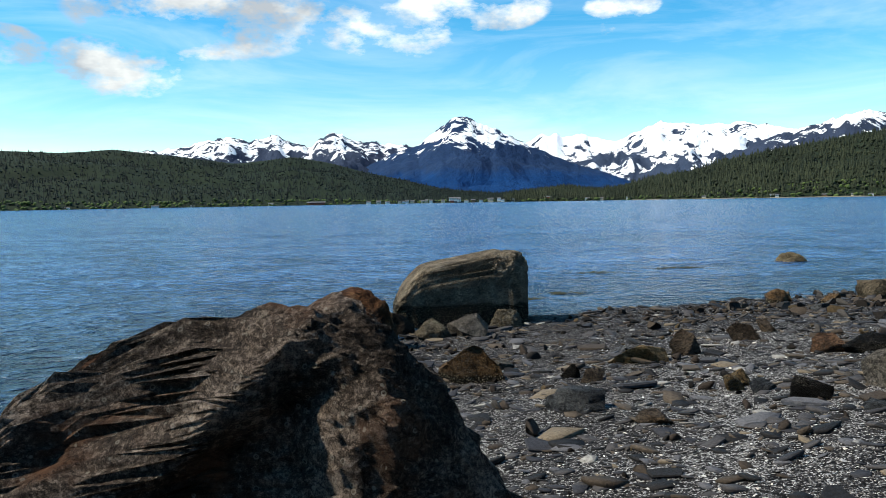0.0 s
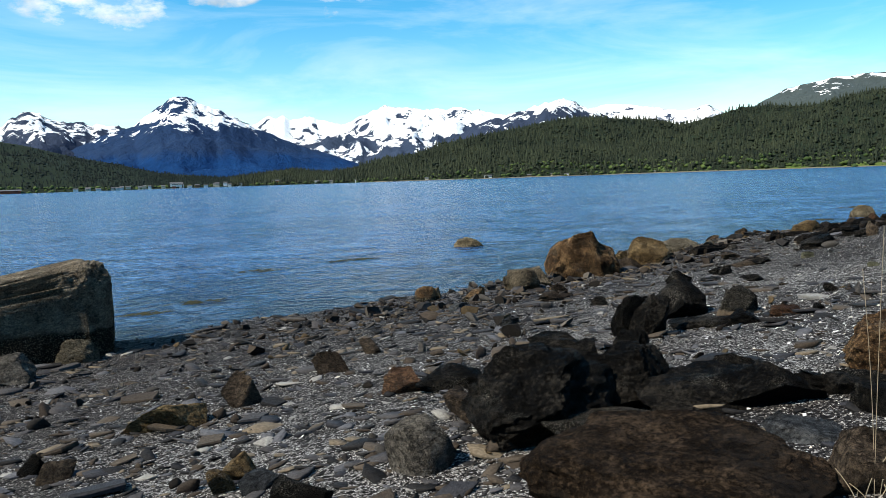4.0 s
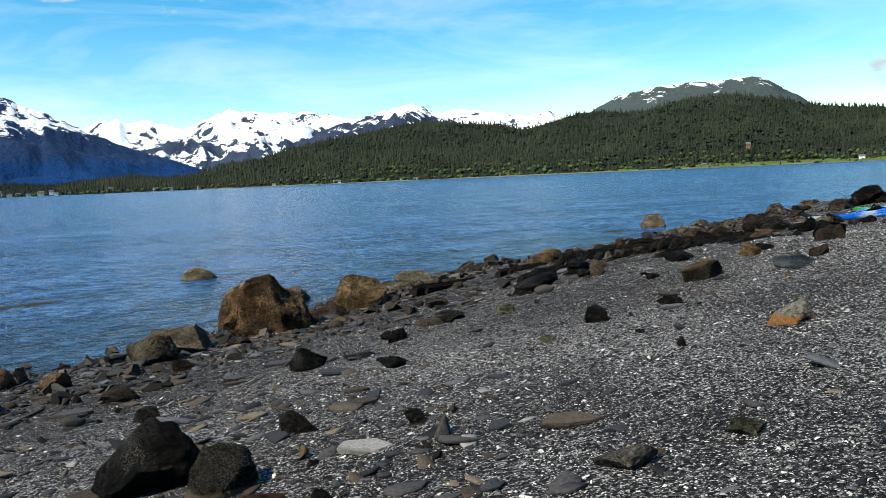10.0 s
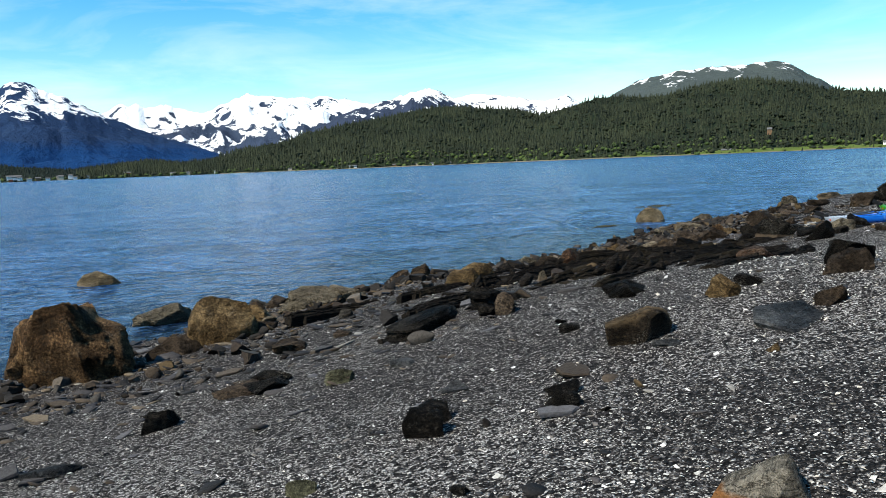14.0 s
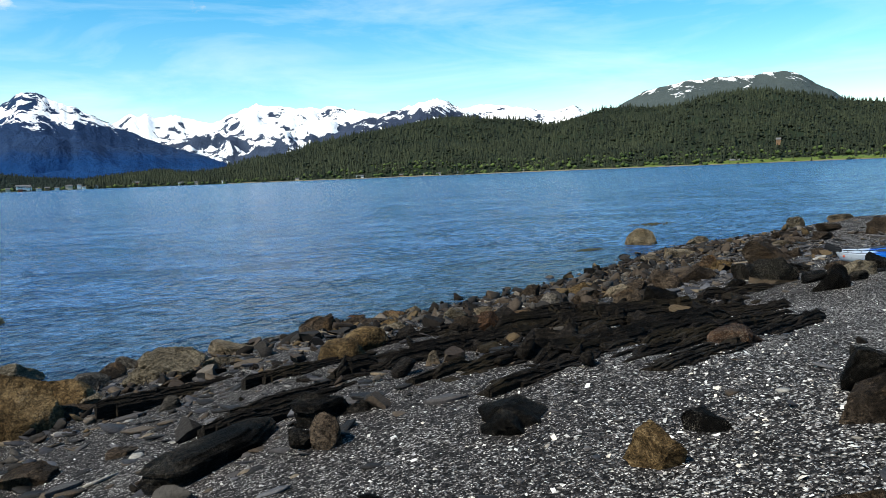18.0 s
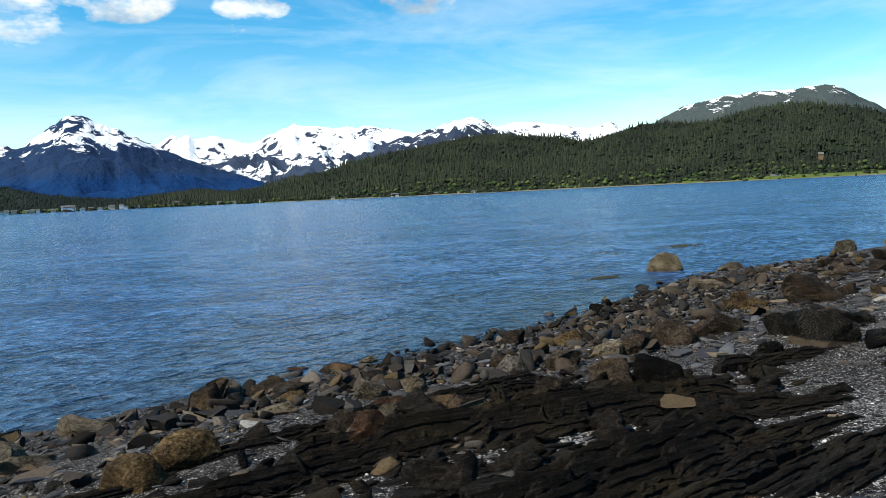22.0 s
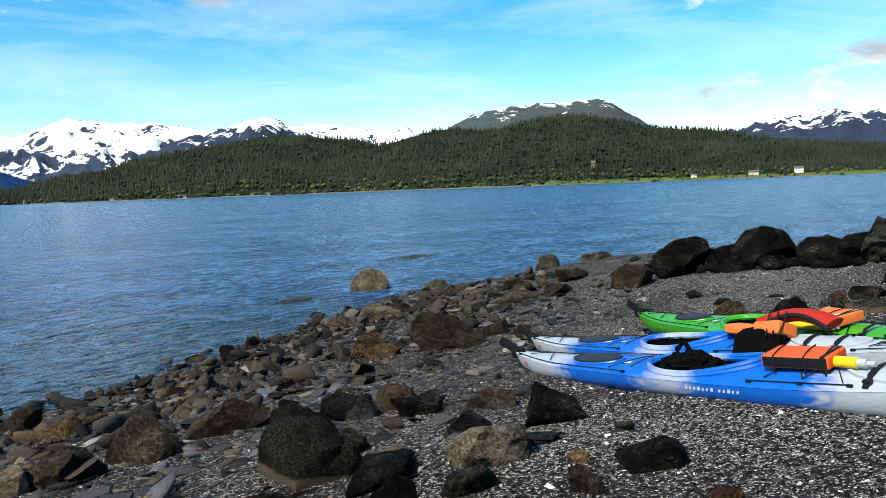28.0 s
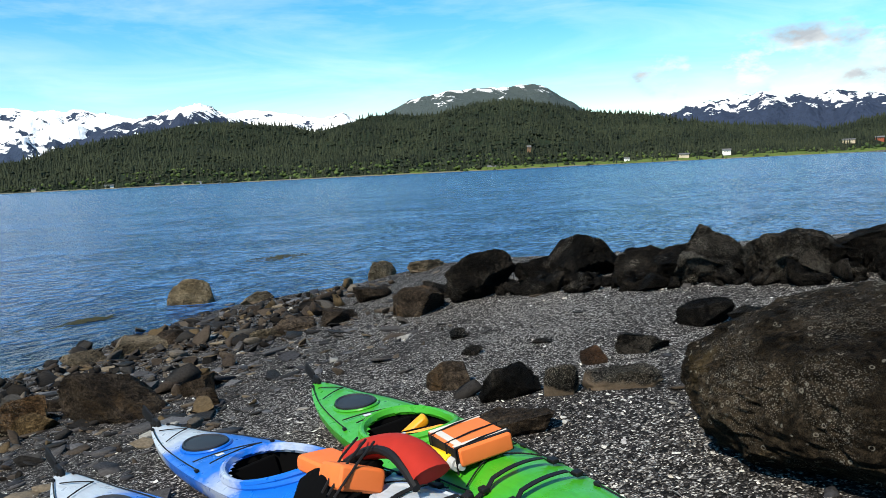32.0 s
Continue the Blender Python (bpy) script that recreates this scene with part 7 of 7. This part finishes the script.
def house(bearing, rise, width, tall, wall_mat, label, back=9.0, name="house", windows=4):
    """A house across the water: walls, a gabled roof and dark windows towards the sea."""
    d = far_edge(bearing) + back
    width, tall = width * 0.66, tall * 0.46
    x, y = d * math.sin(radians(bearing)), d * math.cos(radians(bearing))
    z = max(1.3, 2.5 + rise * d)
    ob = thing(name, pose(x, y, z, 0, 0, -bearing), label, "house")
    deep = width * 0.6
    part("wall", stone_mesh("wall", *moved(box((width, deep, tall + 3), 0.05, 1), pose(0, 0, -3)), wall_mat, False), ob)
    r = tall * 0.5
    v_ = np.array([(sx * width * 0.55, sy * deep * 0.62, tall - 0.1) for sx in (-1, 1) for sy in (-1, 0, 1)])
    v_[1, 2] = v_[4, 2] = tall + r
    v_ = np.concatenate((v_, v_ - np.array((0, 0, 0.35))))
    f_ = [(0, 3, 4), (0, 4, 1), (1, 4, 5), (1, 5, 2), (6, 10, 9), (6, 7, 10), (7, 11, 10), (7, 8, 11), (0, 1, 7), (0, 7, 6), (1, 2, 8), (1, 8, 7), (3, 10, 4), (3, 9, 10), (4, 11, 5), (4, 10, 11), (0, 6, 9), (0, 9, 3), (2, 5, 11), (2, 11, 8)]
    part("roof", stone_mesh("roof", v_, np.array(f_), ROOF_GREY, False), ob)
    for k in range(windows):
        wx = width * (-0.38 + 0.76 * (k + 0.5) / windows)
        part("window", stone_mesh("window", *moved(box((width * 0.08, 0.2, tall * 0.26), 0.03, 1), pose(wx, -deep / 2 - 0.02, tall * 0.4)), GLASS, False), ob)
    return tagged(ob, group="houses across the water")


house(67.04, 0.0044, 17, 9, HOUSE_WHITE, "white house with dark windows near the opposite shore")
house(64.24, 0.003, 20, 7, HOUSE_TAN, "tan house with a wide roof on the opposite shore")
house(60.33, 0.0018, 11, 6, HOUSE_WHITE, "small pale house among trees on the opposite shore")
house(50.63, -0.0008, 17, 7, HOUSE_TAN, "brown roofed house at the opposite waterline")
house(53.4, 0.0205, 9, 10, HOUSE_BROWN, "tall brown cabin up in the trees", 60)
house(74.5, 0.0105, 24, 6, HOUSE_TAN, "long low house above the shore", 70)
house(76.23, 0.0105, 17, 8, HOUSE_RED, "reddish house above the shore", 70)
house(23.64, -0.0003, 17, 5, HOUSE_WHITE, "low pale house at the wooded shore")
house(28.49, -0.0006, 9, 4, HOUSE_TAN, "small tan cabin at the shore")
house(30.74, -0.0012, 14, 5, HOUSE_TAN, "low tan house at the shore")
house(29.5, -0.0008, 9, 4, HOUSE_WHITE, "small pale cabin at the shore")
house(35.78, -0.0009, 7, 4, HOUSE_TAN, "tiny tan boathouse at the shore")
house(13.76, 0.0004, 12, 5, HOUSE_WHITE, "small white house at the edge of town")
house(0.79, 0.0022, 38, 10, HOUSE_WHITE, "large pale building in the far town", 30, windows=9)
house(3.58, 0.0003, 13, 10, HOUSE_TAN, "tall tan building in the far town")
house(7.83, 0.0018, 22, 8, HOUSE_RED, "reddish building among trees by the far town", 25)
house(10.76, -0.0004, 13, 7, HOUSE_WHITE, "white house by the far shore")
house(11.8, -0.0002, 9, 6, HOUSE_TAN, "tan house by the far shore")
house(-9.65, -0.0003, 58, 9, HOUSE_RED, "long reddish building at the far shore", windows=10)
house(-12.96, -0.0006, 16, 8, HOUSE_WHITE, "white house at the far shore")
house(-21.02, -0.0013, 22, 6, HOUSE_WHITE, "pale house in a clearing at the far shore")
house(-26.6, -0.0015, 14, 5, HOUSE_WHITE, "small white house at the far shore")
house(-18.5, -0.0015, 12, 5, HOUSE_TAN, "tan house at the far shore")
house(-1.6, 0.0, 16, 7, HOUSE_TAN, "tan building in the far town")
house(-3.0, 0.0, 20, 6, HOUSE_WHITE, "low white building in the far town")
house(2.2, 0.0002, 14, 7, HOUSE_BROWN, "brown building in the far town")
house(-5.0, -0.0002, 12, 6, HOUSE_TAN, "small tan building in the far town")
house(5.2, 0.0004, 14, 6, HOUSE_WHITE, "white house beside the far town")
town = random.Random(4)
for k in range(16):
    house(-5.6 + 0.68 * k + town.uniform(-0.25, 0.25), town.choice((-0.0004, 0.0, 0.0012)), town.uniform(8, 17), town.uniform(5, 9), town.choice((HOUSE_WHITE, HOUSE_WHITE, HOUSE_TAN, HOUSE_RED)), "small building in the far town by the water", town.uniform(4, 20), windows=3)
house(19.0, 0.0, 9, 4, HOUSE_TAN, "tan cabin at the wooded shore")
house(26.76, -0.0005, 10, 4, HOUSE_BROWN, "brown cabin at the wooded shore")


# ---- black slate rubble round the ledges ----
rng = np.random.RandomState(77)
xs, ys = strewn(rng, 2600, 21.2, 27.2, 5.9, 9.6, lambda u, v: hump(u, 21.2, 27.2, 1.2) * hump(v, 6.0 + 0.05 * (u - 21), 9.5, 0.8) * np.clip(0.55 + 0.9 * np.sin(u * 1.7 + v) * np.sin(v * 2.3 - u * 0.6), 0, 1))
pieces = many(rng, PLATES, xs, ys, np.clip(rng.lognormal(-1.95, 0.5, len(xs)), 0.05, 0.5), 0.22, 4, 16, 9)
tagged(merged("slate_rubble", pieces, LEDGE), "broken black slate lying round the ledges", "slate rubble", kind="stuff")

xs, ys = strewn(rng, 260, 21.2, 27.6, 6.2, 9.8, lambda u, v: hump(u, 21.2, 27.6, 1.2) * hump(v, 6.2, 9.8, 0.8))
pieces = many(rng, LUMPS, xs, ys, np.clip(rng.lognormal(-1.85, 0.4, len(xs)), 0.06, 0.4), 0.7, 4, 40, 12, 0.2)
tagged(merged("black_stones", pieces, LEDGE), "small black stones heaped on the slate ledges", "stones", kind="stuff")
xs, ys = strewn(rng, 2200, 23.0, 42.0, 8.6, 15.0, lambda u, v: hump(u, 23, 42, 3) * hump(v, 8.6, 15.0, 1.5) * np.clip(0.5 + 0.8 * np.sin(u * 1.1) * np.sin(v * 1.4 + u * 0.4), 0.08, 1))
pieces = many(rng, LUMPS, xs, ys, np.clip(rng.lognormal(-1.85, 0.5, len(xs)), 0.05, 0.4), 0.62, 0, 60, 14, 0.22)
tagged(merged("cobbles", pieces, COBBLES), "brown and grey cobbles packed along the waterline", "cobbles", kind="stuff")

xs, ys = strewn(rng, 900, 36.0, 39.5, 1.0, 7.6, lambda u, v: hump(u, 36.6 + 0.12 * (v - 4), 39.2, 0.7))
keep = np.abs((xs - 34.6) - 0.12 * (17 - ys)) < 0.9
pieces = many(rng, LUMPS, xs[keep], ys[keep], np.clip(rng.lognormal(-1.6, 0.45, int(keep.sum())), 0.07, 0.45), 0.6, 0, 60, 14, 0.25)
tagged(merged("black_stones", pieces, ROCK["outcrop"]), "black stones heaped at the foot of the outcrops", "stones", kind="stuff")

# ---- dry grass beside the brown rock ----
STRAW = plain("dry_straw", (0.28, 0.23, 0.16), 0.8, 0.2, 0.3, 30.0)


def stalk(x, y, tall, lean_x, lean_y, r):
    z = float(beach(x, y)) - 0.02
    pts = [(x + lean_x * (k / 7) ** 1.6, y + lean_y * (k / 7) ** 1.6, z + tall * k / 7) for k in range(8)]
    return tube(pts, r, 5)


grass = new("dry_grass", stone_mesh("dry_grass", *joined(*[stalk(6.0 + rng.normal(0, 0.07), 4.85 + rng.normal(0, 0.07), rng.uniform(0.08, 0.24), rng.normal(0, 0.09), rng.normal(0, 0.09), 0.0022) for _ in range(14)]), STRAW))
tagged(grass, "small tuft of dry straw coloured grass on the gravel", "grass")
for dx, dy, tall, lx, ly in ((0.0, 0.0, 1.25, 0.05, 0.02), (0.06, 0.05, 1.05, -0.04, 0.05)):
    ob = new("grass_stalk", stone_mesh("grass_stalk", *stalk(6.0 + dx, 4.85 + dy, tall, lx, ly, 0.0014), STRAW))
    tagged(ob, "tall thin pale dry grass stalk", "grass stalk", "dry grass stalks")
